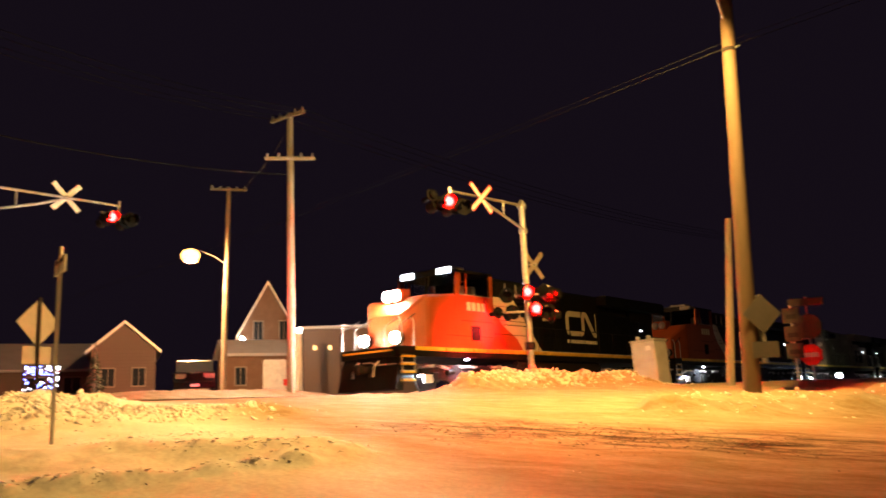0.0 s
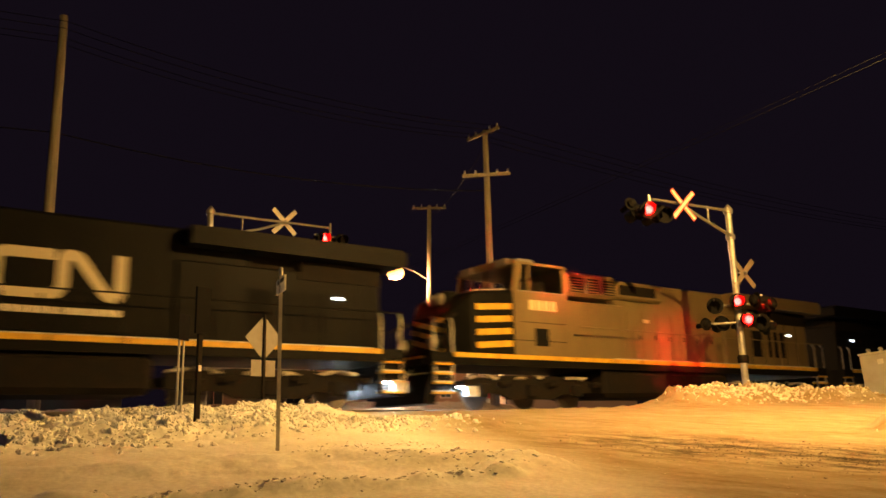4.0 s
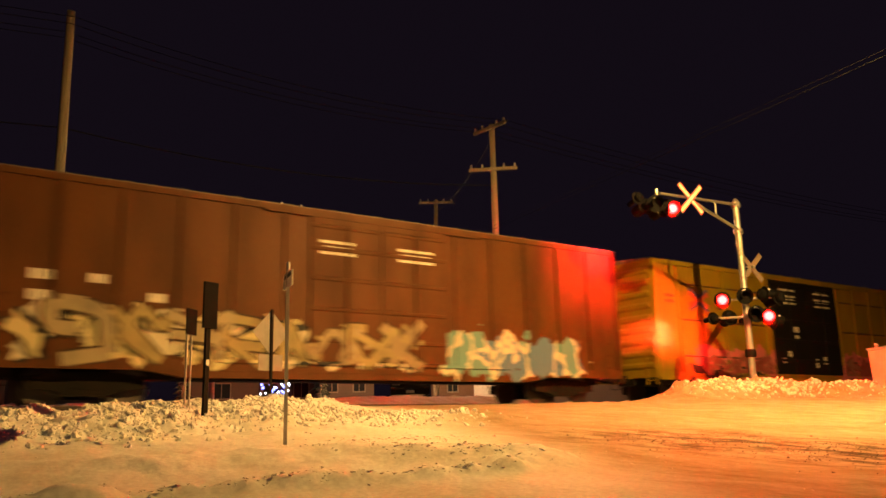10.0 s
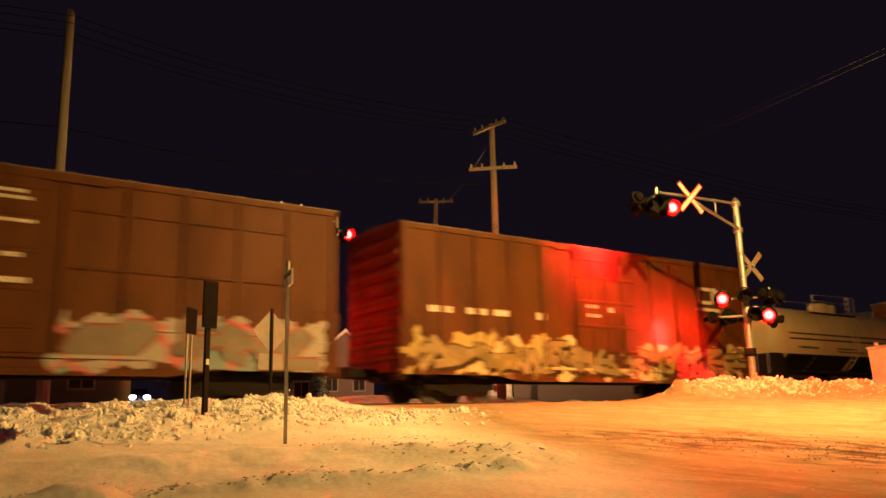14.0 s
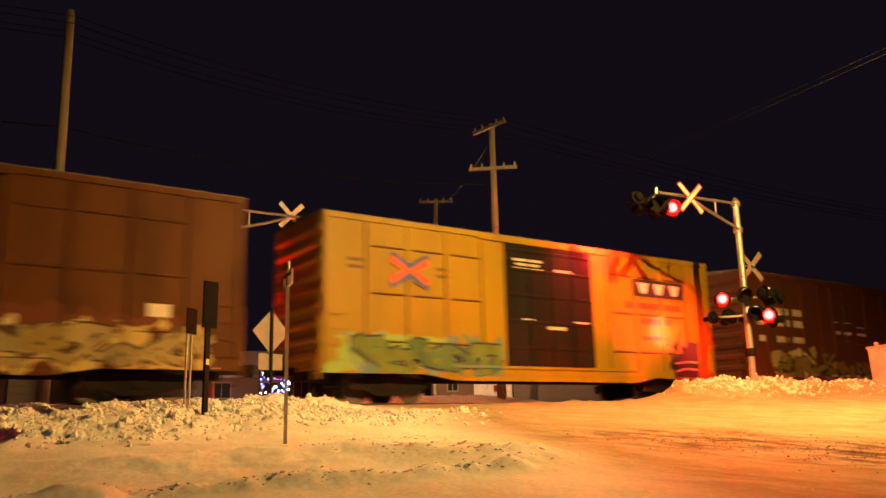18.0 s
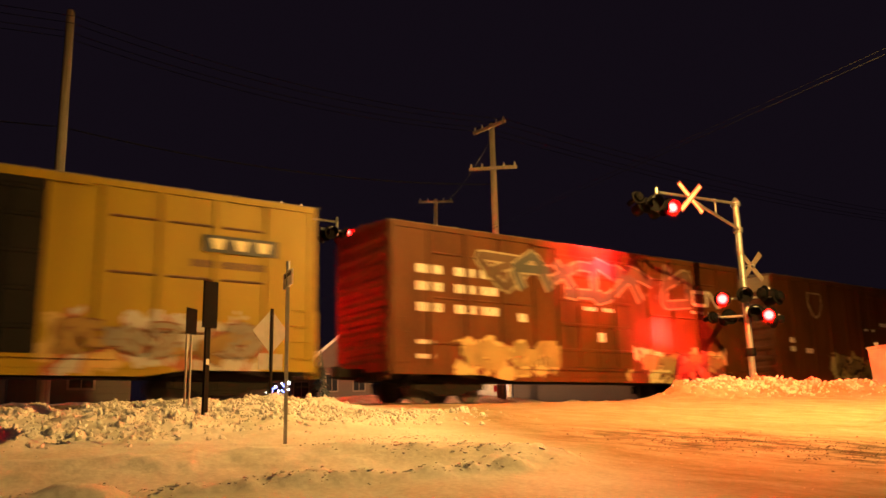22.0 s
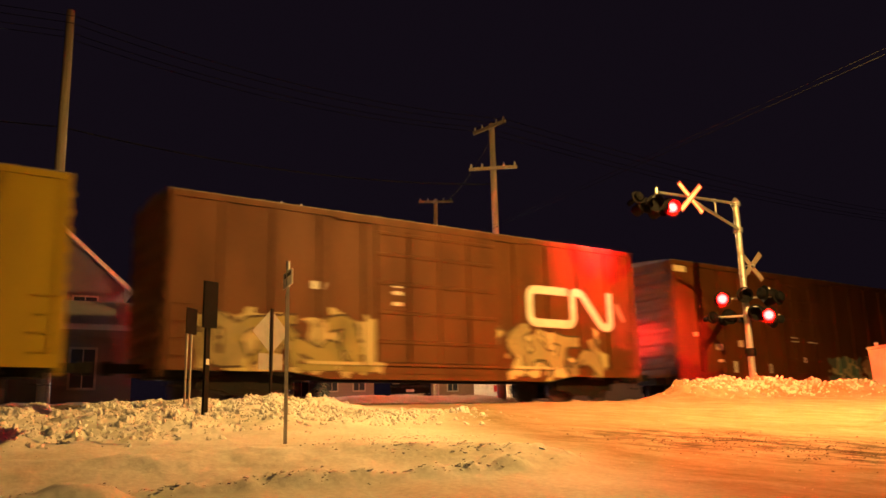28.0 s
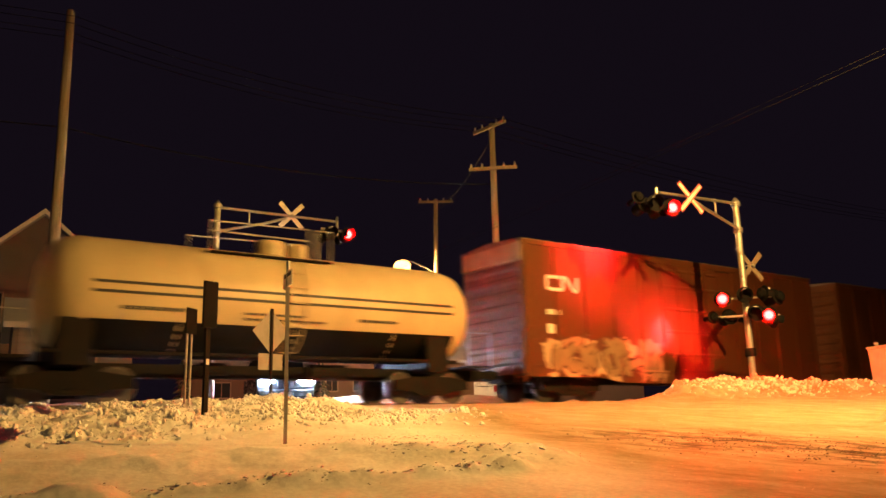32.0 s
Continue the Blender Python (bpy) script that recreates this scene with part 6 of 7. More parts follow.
    for y in (-0.5, -0.3, 0.3, 0.5):
        part("air_hose", Bag().pipe([(X(f - 0.05), y, 1.15), (X(f - 0.3), y, 0.95), (X(f - 0.36), y, 0.6)], 0.025, 6), FROST if abs(y) > 0.4 else LAMP_BLACK, e)
    for x, z in [q for key, q in (("f", (f + 0.95, 0.66)), ("b", (b - 0.55, 0.76)), ("c", (c0 + 0.55, 1.24))) if key in lit_steps]:
        for y in (-1.47, 1.47):
            part("step_light", Bag().lathe([(0.09, 0), (0.08, 0.05), (0.03, 0.075)], (X(x), y, z), (0, 0, -1), 12), STEP_LIGHT, e, "small glowing white step light")
            part("step_light_shade", Bag().lathe([(0.02, 0.03), (0.12, 0.02), (0.12, -0.045), (0.11, -0.045), (0.11, 0.0), (0.02, 0.01)], (X(x), y, z), (0, 0, 1), 14), LAMP_BLACK, e)
        if z < 1:
            bx("frosted_bracket", x + 0.16, x + 0.62, -1.52, -1.44, z - 0.32, z - 0.02, FROST, c=0.02, label="snow crusted bracket")
    pr("plough", [(f - 0.25, 0.15), (f + 0.15, 0.12), (f + 0.25, 1.25), (f + 0.05, 1.25)], -1.4, 1.4, LOCO_BLACK)
    bx("front_anticlimber", f - 0.12, f, -1.2, 1.2, 1.28, 1.5, LOCO_BLACK)
    bx("rear_pilot", b - 0.2, b + 0.05, -1.4, 1.4, 0.35, 1.25, LOCO_BLACK)
    bx("fuel_tank", f + 6.9, b - 6.7, -1.42, 1.42, 0.35, 1.25, STEEL, c=0.14)
    part("air_reservoir", Bag().tube((X(f + 6.9), -1.25, 1.12), (X(b - 6.9), -1.25, 1.12), 0.13, n=12), STEEL, e)
    rnd = random.Random(int(h * 1000) + int(-left))
    for x in (f + 3.9, b - 3.8):
        t = part("truck", Bag().box(X(x) - 2.3, X(x) + 2.3, -0.9, 0.9, 0.6, 0.85), STEEL, e)
        part("side_frame", Bag().prism([(X(x) + dx, z) for dx, z in ((-2.6, 0.85), (-2.6, 0.5), (-1.3, 0.45), (-0.9, 0.28), (0.9, 0.28), (1.3, 0.45), (2.6, 0.5), (2.6, 0.85), (1.0, 1.0), (-1.0, 1.0))], -1.2, -1.05), STEEL, t)
        for dx in (-1.9, 0, 1.9):
            part("wheel", WHEEL_MESH, None, t, m=Matrix.Translation((X(x) + dx, -0.72, 0.52)) @ Matrix.Diagonal((1.22, 1, 1.22, 1)))
            part("journal_box", Bag().chamfer(X(x) + dx - 0.2, X(x) + dx + 0.2, -1.3, -1.15, 0.35, 0.75, 0.04), STEEL, t)
            for a, w in ((rnd.uniform(-0.75, -0.45), rnd.uniform(0.35, 0.7)), (rnd.uniform(0.0, 0.3), rnd.uniform(0.25, 0.55))):
                crest = [(a + w * i / 5, 0.86 + 0.14 * math.cos(1.9 * (a + w * i / 5)) + rnd.uniform(-0.02, 0.03)) for i in range(6)]
                foot = [(x1 + rnd.uniform(-0.03, 0.03), z1 - (0.04 + rnd.uniform(0, 0.07)) * (1 if 0 < i < 5 else 0.3)) for i, (x1, z1) in enumerate(crest)]
                part("snow_crust", Bag().prism([(X(x) + dx + q, z) for q, z in crest + foot[::-1]], -1.27 - rnd.uniform(0, 0.04), -1.06), CRUST, t)
            part("brake_cylinder", Bag().tube((X(x) + dx + 0.6, -1.28, 0.72), (X(x) + dx + 0.95, -1.28, 0.76), 0.09, n=10), STEEL, t)
    part("coupler", COUPLER_MESH, None, e, m=pose(-h + 1.0, 0, 0))
    part("coupler", COUPLER_MESH, None, e, m=pose(h - 1.0, 0, 0, 0, 0, 180))
    ditch = f + 0.5 if nf > f + 0.6 else f + 0.1
    for y in (-0.78, 0.78):
        part("ditch_light", Bag().lathe([(0.21, 0), (0.19, 0.07), (0.12, 0.13), (0.03, 0.15)], (X(ditch), y, 1.95), (-s, 0, 0), 16), HEADLIGHT if lights else SIGN_BACK, e, "glowing white ditch light" if lights else "")
        part("ditch_light_case", Bag().lathe([(0.22, 0), (0.22, 0.22)], (X(ditch + 0.24), y, 1.95), (-s, 0, 0), 16), LOCO_BLACK, e)
        bx("ditch_light_stand", ditch + 0.05, ditch + 0.2, y - 0.06, y + 0.06, 1.58, 1.78, LOCO_BLACK)
    bx("headlight_case", nc - 0.32, nc + 0.2, -0.48, 0.48, top - 0.36, top + 0.12, skin, c=0.04)
    for y in (-0.2, 0.2):
        part("headlight", Bag().lathe([(0.20, 0), (0.18, 0.07), (0.11, 0.13), (0.03, 0.15)], (X(nc - 0.32), y, top - 0.12), (-s, 0, 0), 16), HEADLIGHT if lights else SIGN_BACK, e, "glowing white headlight" if lights else "")
    for y in (-1.25, 0.6):
        part("number_board", Bag().chamfer(min(X(c0 + 0.02), X(c0 + 0.14)), max(X(c0 + 0.02), X(c0 + 0.14)), y, y + 0.65, 4.45, 4.66, 0.02), WHITE_BULB if lights else SIGN_BACK, e, "lit white number board" if lights else "")
    if panel:
        part("nose_medallion", Bag().lathe([(0.36, 0), (0.36, 0.008)], (X(-9.2), -1.504, 2.62), (0, -1, 0), 24), LOCO_WHITE, e, "pale round medallion")
    return e


# ---- the train, from its head
def door_rows(x0, x1, zs):
    return [(x0 + 0.12 * (k % 2), z, (x1 - x0) * (1.0 if k % 2 == 0 else 0.8), 0.075) for k, z in enumerate(zs)]


engine(-234.6, -213.0, "orange and black lead diesel locomotive with lit headlights", LOCO_BLACK, LOCO_ORANGE, lights=True, lit_steps="fcb", stripe=(-4.75, -3.3, -2.95, -1.55), mark=1.25)
engine(-213.0, -191.5, "second orange and black diesel locomotive", LOCO_BLACK, LOCO_ORANGE, lit_steps="fcb", cab_at=(-7.35, -5.0), nose_at=(-9.4, -8.65, 3.5), stripe=(-4.98, -4.3, -3.45, -2.6), mark=0.33, ends=(0.35, 0.25))
engine(-191.5, -169.8, "dull cream diesel locomotive with black and yellow striped nose", GREY_LOCO, GREY_LOCO, lit_steps="fb", striped_nose=True)
engine(-169.8, -147.9, "black diesel locomotive running cab last, orange panel on its hood", LOCO_BLACK, LOCO_ORANGE, flip=True, cab_at=(-8.72, -6.4), nose_at=(-9.9, -9.72, 3.2), roof_snow=True, lit_steps="b", stripe=(-5.7, -4.6, -4.85, -3.0), panel=0.39)
cream, black_c, teal, pink, silver, green = (0.60, 0.52, 0.28), (0.02, 0.02, 0.02), (0.06, 0.13, 0.17), (0.55, 0.16, 0.16), (0.38, 0.36, 0.33), (0.24, 0.38, 0.10)
olive, pale = (0.42, 0.36, 0.13), (0.62, 0.56, 0.40)

b1 = boxcar(-147.0, -128.7, "brown boxcar with large cream and black spray lettering", sprayed(BROWN, [(-8.0, 8.7, 0.7, 2.3, black_c, (0.05, 0.035, 0.02), black_c, 1.15)], 1), BROWN, (-1.9, 3.2), 14, frosted=True,
       stencils=[(door_rows(-1.45, -0.45, (3.85, 4.0, 4.15)), 1), (door_rows(0.9, 2.05, (3.85, 4.0, 4.15)), 1), ([(-8.5, 2.42, 0.5, 0.18)], 0)])
for words, x in (("GA", -8.5), ("CX", -7.6)):
    part("stencil_letters", writing(words, 0.5, 0.2, 0.012), PAINT_WHITE, b1, "white stencilled letters", m=pose(x, W, 2.75))
b2 = boxcar(-126.6, -108.0, "brown boxcar with pale spray lettering along its foot", sprayed(BROWN, [(-8.7, 1.4, 0.95, 2.05, cream, pale, black_c, 0.85), (2.0, 7.6, 0.8, 1.95, (0.12, 0.2, 0.3), (0.14, 0.3, 0.28), pale, 0.8)], 2), BROWN, (-2.0, 2.25), 14,
       stencils=[(door_rows(-1.75, -0.7, (3.85, 4.0, 4.15)), 1), (door_rows(0.65, 1.85, (3.85, 4.0, 4.15)), 1), ([(-8.5, 2.65, 0.55, 0.22), (-8.5, 2.2, 0.6, 0.22), (-7.3, 2.65, 0.4, 0.2), (-6.0, 2.3, 0.4, 0.2)], 0)])
y3 = boxcar(-106.1, -87.7, "yellow boxcar with black doors and pink spray lettering", sprayed(YELLOW, [(-7.1, -2.3, 1.05, 1.95, pink, pink, pink, 0.9), (-7.6, -3.5, 0.8, 1.3, black_c, (0.2, 0.14, 0.03), black_c, 0.9), (2.4, 6.9, 0.8, 1.95, pink, (0.5, 0.28, 0.06), pink, 1.0)], 3), BLACK_DOOR, (-2.3, 2.4), 14, style="panels",
            stencils=[(door_rows(-1.72, -0.6, (3.88, 4.02, 4.16)) + door_rows(-1.72, -0.6, (4.42, 4.56)), 1), (door_rows(0.76, 1.9, (3.86, 4.0, 4.14)) + door_rows(0.76, 1.9, (4.4, 4.54)), 1),
                      ([(-0.95, 2.75, 0.4, 0.22), (-0.9, 2.5, 0.3, 0.12), (0.75, 2.35, 0.4, 0.1), (-1.5, 1.75, 0.25, 0.22), (0.4, 1.35, 0.2, 0.35), (1.0, 1.5, 0.3, 0.3), (-1.9, 1.5, 0.2, 0.2)], 1)])
b4 = boxcar(-85.9, -67.5, "brown boxcar with teal spray lettering", sprayed(BROWN, [(-8.7, -2.4, 0.8, 1.85, teal, (0.08, 0.15, 0.18), (0.12, 0.2, 0.2), 0.6), (2.6, 8.9, 0.85, 1.95, silver, (0.2, 0.3, 0.3), pink, 0.8), (-6.2, -2.6, 4.05, 4.9, (0.22, 0.13, 0.05), BROWN_RGB, (0.26, 0.16, 0.07), 0.8)], 4), BROWN, (-2.15, 2.2), 14, style="panels",
       stencils=[(door_rows(-1.95, -0.3, (3.8, 3.95)) + door_rows(-1.7, -0.6, (4.3, 4.45)), 1), (door_rows(0.55, 2.0, (3.8, 3.95)) + door_rows(0.7, 1.9, (4.3, 4.45)), 1), ([(-6.7, 2.4, 0.6, 0.2), (-6.7, 1.98, 0.5, 0.18)], 0),
                 ([(-0.9, 3.1, 0.3, 0.1), (-1.1, 2.55, 0.75, 0.12), (-1.1, 2.4, 0.75, 0.1), (0.3, 2.95, 0.55, 0.12), (1.4, 3.05, 0.4, 0.1), (1.3, 2.5, 0.65, 0.12), (1.4, 2.35, 0.6, 0.1), (0.2, 2.35, 0.15, 0.35)], 1)])
b5 = boxcar(-65.4, -50.0, "brown boxcar with cream spray lettering and a white emblem", sprayed(BROWN, [(-7.6, 7.4, 0.8, 1.9, cream, olive, (0.2, 0.14, 0.05), 0.85)], 5), BROWN, (-1.2, 1.6), 12, logo=[(5.0, 3.5, 1.7, 0.62)],
       stencils=[([(-6.85, 2.53, 0.85, 0.18), (-5.5, 2.53, 0.75, 0.18), (-4.5, 2.53, 0.7, 0.18), (5.0, 3.25, 1.7, 0.12), (-2.8, 2.5, 0.4, 0.22)], 0), ([(-0.7, 3.0, 0.5, 0.1), (-0.7, 2.7, 0.6, 0.1), (0.3, 2.9, 0.25, 0.15)], 1)])
tank_car(-49.3, -35.2, "cream tank car with thin dark stripes")
b6 = boxcar(-34.2, -18.6, "brown boxcar with yellowish spray lettering along its foot", sprayed(BROWN, [(-7.1, -0.6, 0.75, 1.7, (0.5, 0.4, 0.14), olive, (0.12, 0.07, 0.03), 0.8), (1.3, 7.2, 0.75, 1.7, (0.5, 0.4, 0.14), cream, (0.12, 0.07, 0.03), 0.8), (-6.5, 6.5, 1.7, 2.0, BROWN_RGB, (0.1, 0.16, 0.16), BROWN_RGB, 0.5), (-4.9, -2.7, 4.25, 4.9, (0.22, 0.13, 0.05), BROWN_RGB, (0.2, 0.12, 0.05), 0.8)], 6), BROWN, (-1.6, 1.7), 12, style="panels",
       stencils=[(door_rows(0.45, 1.5, (3.8, 3.93, 4.06)), 1), ([(-7.0, 2.5, 0.6, 0.18), (-6.0, 2.5, 0.45, 0.18), (-7.0, 2.0, 0.45, 0.18), (-5.2, 2.0, 0.4, 0.18), (5.6, 1.95, 0.5, 0.3)], 0), ([(-0.6, 2.4, 0.25, 0.18), (-0.2, 2.45, 0.5, 0.1), (0.0, 1.95, 0.7, 0.1)], 1)])
y7 = boxcar(-16.4, -0.6, "yellow boxcar with black doors and a black nameplate", sprayed(YELLOW, [(-7.5, -2.0, 0.75, 1.8, green, (0.10, 0.22, 0.18), (0.16, 0.2, 0.3), 0.7), (5.5, 6.6, 1.0, 2.05, black_c, black_c, (0.3, 0.2, 0.05), 1.6)], 7), BLACK_DOOR, (-1.8, 1.8), 12, style="panels",
            stencils=[(door_rows(-1.5, -0.3, (4.0, 4.14, 4.28)), 1), ([(-1.2, 2.4, 0.5, 0.1), (0.9, 2.4, 0.7, 0.1), (-0.2, 2.2, 0.8, 0.1), (0.2, 4.05, 0.8, 0.08)], 1)])
part("nameplate", Bag().box(3.85, 6.45, W - 0.062, W - 0.052, 3.55, 4.15), PAINT_BLACK, y7, "black nameplate with pale bars")
for k in range(3):
    part("nameplate_bar", Bag().prism([(4.2 + 0.8 * k, 3.67), (4.47 + 0.8 * k, 3.67), (4.62 + 0.8 * k, 4.03), (4.05 + 0.8 * k, 4.03)], W - 0.068, W - 0.062), PAINT_WHITE, y7)
bars(y7, [(3.45, 3.12, 2.9, 0.22), (4.2, 2.6, 1.5, 0.2), (4.2, 2.05, 1.3, 0.14)], W - 0.001, mat=PAINT_BROWN)
part("spray_shape", Bag().prism([(5.7, 0.82), (6.9, 0.80), (7.0, 1.35), (7.05, 2.02), (6.45, 2.08), (6.3, 1.72), (5.85, 1.58), (5.7, 1.3)], W - 0.064, W - 0.0625), PAINT_BLACK, y7, "black sprayed figure", kind="stuff")
for pts in (((5.72, 1.28), (6.3, 1.36), (6.95, 1.34)), ((5.75, 1.0), (6.2, 1.12), (6.9, 1.08))):
    part("spray_stroke", Bag().band(bend(list(pts), 0.3, 3), 0.06, W - 0.067, W - 0.065), PAINT_WHITE, y7, kind="stuff")
b8 = boxcar(1.57, 17.27, "rust red boxcar with white stencils and a large emblem", sprayed(RUST, [(-6.3, 7.3, 0.8, 1.95, olive, cream, (0.12, 0.07, 0.03), 0.85)], 8), RUST, (-1.75, 1.65), 12, logo=[(3.0, 2.3, 3.5, 1.3)],
       stencils=[([(x, z, w, 0.27) for z in (3.38, 2.92) for x, w in ((-7.05, 0.95), (-5.8, 0.95), (-4.6, 0.65))] + [(-5.85, 2.28, 0.85, 0.24), (-4.75, 2.28, 0.85, 0.24), (-7.0, 2.28, 0.6, 0.24)], 0), ([(-1.65, 3.15, 0.3, 0.14), (-1.0, 3.15, 0.6, 0.14), (0.1, 3.1, 0.7, 0.12), (-1.6, 2.75, 0.35, 0.14), (-1.0, 2.75, 0.6, 0.14), (0.1, 2.75, 0.7, 0.12)], 1)])
y9 = boxcar(19.4, 35.0, "yellow boxcar with dark door and grey spray lettering", sprayed(YELLOW, [(-5.8, -1.7, 0.65, 1.95, (0.4, 0.26, 0.08), silver, (0.3, 0.10, 0.04), 0.85), (1.6, 6.5, 0.75, 2.0, (0.45, 0.3, 0.1), silver, (0.3, 0.10, 0.04), 0.9)], 9), BLACK_DOOR, (-1.5, 1.4), 12, style="panels",
            stencils=[([(-1.3, 2.7, 0.2, 0.5), (0.1, 2.35, 0.9, 0.05), (0.0, 1.5, 0.25, 0.4)], 1)])
part("nameplate", Bag().box(4.85, 6.75, W - 0.062, W - 0.052, 3.58, 4.0), PAINT_BLACK, y9, "black nameplate with pale bars")
for k in range(3):
    part("nameplate_bar", Bag().prism([(5.12 + 0.58 * k, 3.66), (5.32 + 0.58 * k, 3.66), (5.40 + 0.58 * k, 3.92), (5.02 + 0.58 * k, 3.92)], W - 0.068, W - 0.062), PAINT_CREAM, y9)
bars(y9, [(4.6, 3.2, 1.9, 0.18)], W - 0.001, mat=PAINT_BROWN)
b10 = boxcar(37.3, 53.0, "brown boxcar with silver spray along its top and a white emblem", sprayed(BROWN, [(-5.7, -2.0, 0.7, 1.75, (0.5, 0.4, 0.17), (0.5, 0.4, 0.17), BROWN_RGB, 0.75), (1.5, 6.5, 0.75, 1.7, (0.5, 0.4, 0.17), cream, BROWN_RGB, 0.9)], 10), BROWN, (-1.7, 1.65), 12, style="panels", logo=[(4.9, 3.38, 1.7, 0.6)],
       stencils=[([(x, z, w, 0.25) for z in (3.62, 3.12, 2.52) for x, w in ((-6.98, 0.9), (-5.65, 0.75), (-4.7, 0.65))] + [(4.9, 3.12, 0.6, 0.1), (5.9, 3.12, 0.6, 0.1), (-3.3, 2.4, 0.35, 0.25), (-7.0, 1.6, 0.6, 0.12), (-7.0, 1.2, 0.6, 0.12)], 0), ([(-0.6, 2.9, 0.6, 0.12), (0.3, 2.9, 0.5, 0.12), (0.0, 1.9, 0.3, 0.3)], 1)])
b11 = boxcar(55.2, 71.0, "dull brown boxcar with spaced faded marks and cream spray", sprayed(BROWN, [(-4.2, 7.5, 0.85, 1.9, (0.42, 0.36, 0.18), olive, (0.13, 0.07, 0.03), 0.85)], 11), BROWN, (-1.55, 1.45), 12, frosted=True,
       stencils=[([(-7.0, 2.3, 0.55, 0.2), (-7.0, 1.95, 0.5, 0.2), (-5.9, 1.9, 0.5, 0.2)], 0), ([(0.1, 3.15, 0.85, 0.26), (-1.3, 3.0, 0.3, 0.1), (-0.7, 3.0, 0.3, 0.1)], 1)])
bars(b11, [(2.0 + 0.58 * k, 3.95, 0.26, 0.30) for k in range(9)] + [(2.05 + 0.95 * k, 3.2, 0.3, 0.30) for k in range(6)], W - 0.001, mat=PAINT_FADED)
part("faded_shield", Bag().prism([(-5.5, 4.45), (-4.5, 4.45), (-4.45, 3.95), (-4.7, 3.5), (-5.0, 3.35), (-5.3, 3.5), (-5.55, 3.95)], W - 0.064, W - 0.054), PAINT_FADED, b11, "faded pale shield outline")
part("shield_field", Bag().prism([(-5.42, 4.38), (-4.58, 4.38), (-4.54, 3.97), (-4.76, 3.57), (-5.0, 3.44), (-5.24, 3.57), (-5.46, 3.97)], W - 0.068, W - 0.064), BROWN, b11)
y12 = boxcar(73.0, 88.7, "yellow boxcar with a dark door and grey spray lettering", sprayed(YELLOW, [(-5.5, 6.9, 0.7, 1.75, silver, (0.42, 0.27, 0.06), (0.05, 0.04, 0.03), 0.75)], 12), BLACK_DOOR, (-1.45, 1.6), 12, style="panels",
             stencils=[([(-1.2, 3.6, 0.25, 0.12), (0.2, 2.35, 0.9, 0.05), (0.2, 2.9, 0.6, 0.05)], 1)])
bars(y12, [(5.1, 3.62, 0.42, 0.32), (5.6, 3.62, 0.42, 0.32), (6.1, 3.62, 0.5, 0.32), (4.9, 3.3, 2.0, 0.12), (5.2, 3.08, 1.4, 0.1), (5.3, 2.86, 1.1, 0.1)], W - 0.001, mat=PAINT_BROWN)
y13 = boxcar(90.9, 106.6, "yellow boxcar with a dark door and pale spray lettering", sprayed(YELLOW, [(-7.0, 1.0, 0.8, 2.1, silver, (0.25, 0.2, 0.2), pale, 0.85), (1.8, 6.1, 0.75, 1.85, pale, pale, (0.4, 0.1, 0.06), 0.9)], 13), BLACK_DOOR, (-1.8, 1.6), 12, style="panels",
             stencils=[([(0.5, 3.3, 0.95, 0.1), (0.6, 3.15, 0.8, 0.1), (-1.6, 3.2, 0.3, 0.2), (-1.6, 2.7, 0.3, 0.2)], 1)])
b14 = boxcar(108.8, 124.6, "brown boxcar with a large pale emblem", sprayed(BROWN, [(-7.2, -2.0, 0.75, 2.2, (0.42, 0.34, 0.16), olive, (0.10, 0.06, 0.03), 0.6), (1.8, 6.2, 0.75, 2.15, (0.52, 0.44, 0.22), (0.42, 0.36, 0.16), (0.12, 0.10, 0.05), 0.5)], 14), BROWN, (-2.3, 1.8), 12, logo=[(3.0, 2.27, 3.75, 1.3)],
       stencils=[([(-1.8, 3.1, 0.3, 0.1), (-1.8, 2.9, 0.3, 0.1), (-1.8, 2.6, 0.3, 0.1)], 1), ([(-4.2, 2.9, 0.4, 0.2)], 0)])
part("painted_stroke", Bag().band([(7.0, 3.2), (7.12, 2.95), (7.32, 2.62)], 0.16, W - 0.008, W - 0.002), PAINT_FADED, b14, "faded pale stroke")
b15 = boxcar(126.7, 142.4, "plain brown boxcar with pale corner plates", sprayed(BROWN, [(1.7, 4.4, 0.75, 1.8, (0.16, 0.24, 0.17), (0.12, 0.16, 0.12), cream, 0.8), (4.5, 7.3, 0.75, 1.7, (0.40, 0.30, 0.16), BROWN_RGB, cream, 0.9)], 15), BROWN, (-1.45, 1.25), 12,
             stencils=[([(-5.65, 1.85, 0.4, 0.22), (-5.6, 1.4, 0.35, 0.1), (-4.3, 2.0, 0.3, 0.25), (-6.9, 2.3, 0.3, 0.15), (-4.7, 1.0, 0.2, 0.45), (-2.5, 0.95, 0.2, 0.45)], 0), ([(-0.9, 2.3, 0.5, 0.2), (0.2, 2.3, 0.7, 0.08), (-1.3, 2.35, 0.3, 0.1), (-0.2, 1.5, 0.2, 0.2)], 1)])
part("corner_plate", Bag().box(-7.84, -7.15, W - 0.066, W - 0.058, 4.62, 4.84), PAINT_CREAM, b15, "pale corner plate")
part("corner_plate", Bag().box(7.2, 7.84, W - 0.066, W - 0.058, 4.62, 4.84), PAINT_CREAM, b15, "pale corner plate")
for y in (y7, y9, y12, y13):
    crossed_emblem(y, -5.95, 3.14, 1.4, 0.95, W - 0.055)
crossed_emblem(y3, -7.4, 3.28, 1.2, 0.78, W - 0.055)
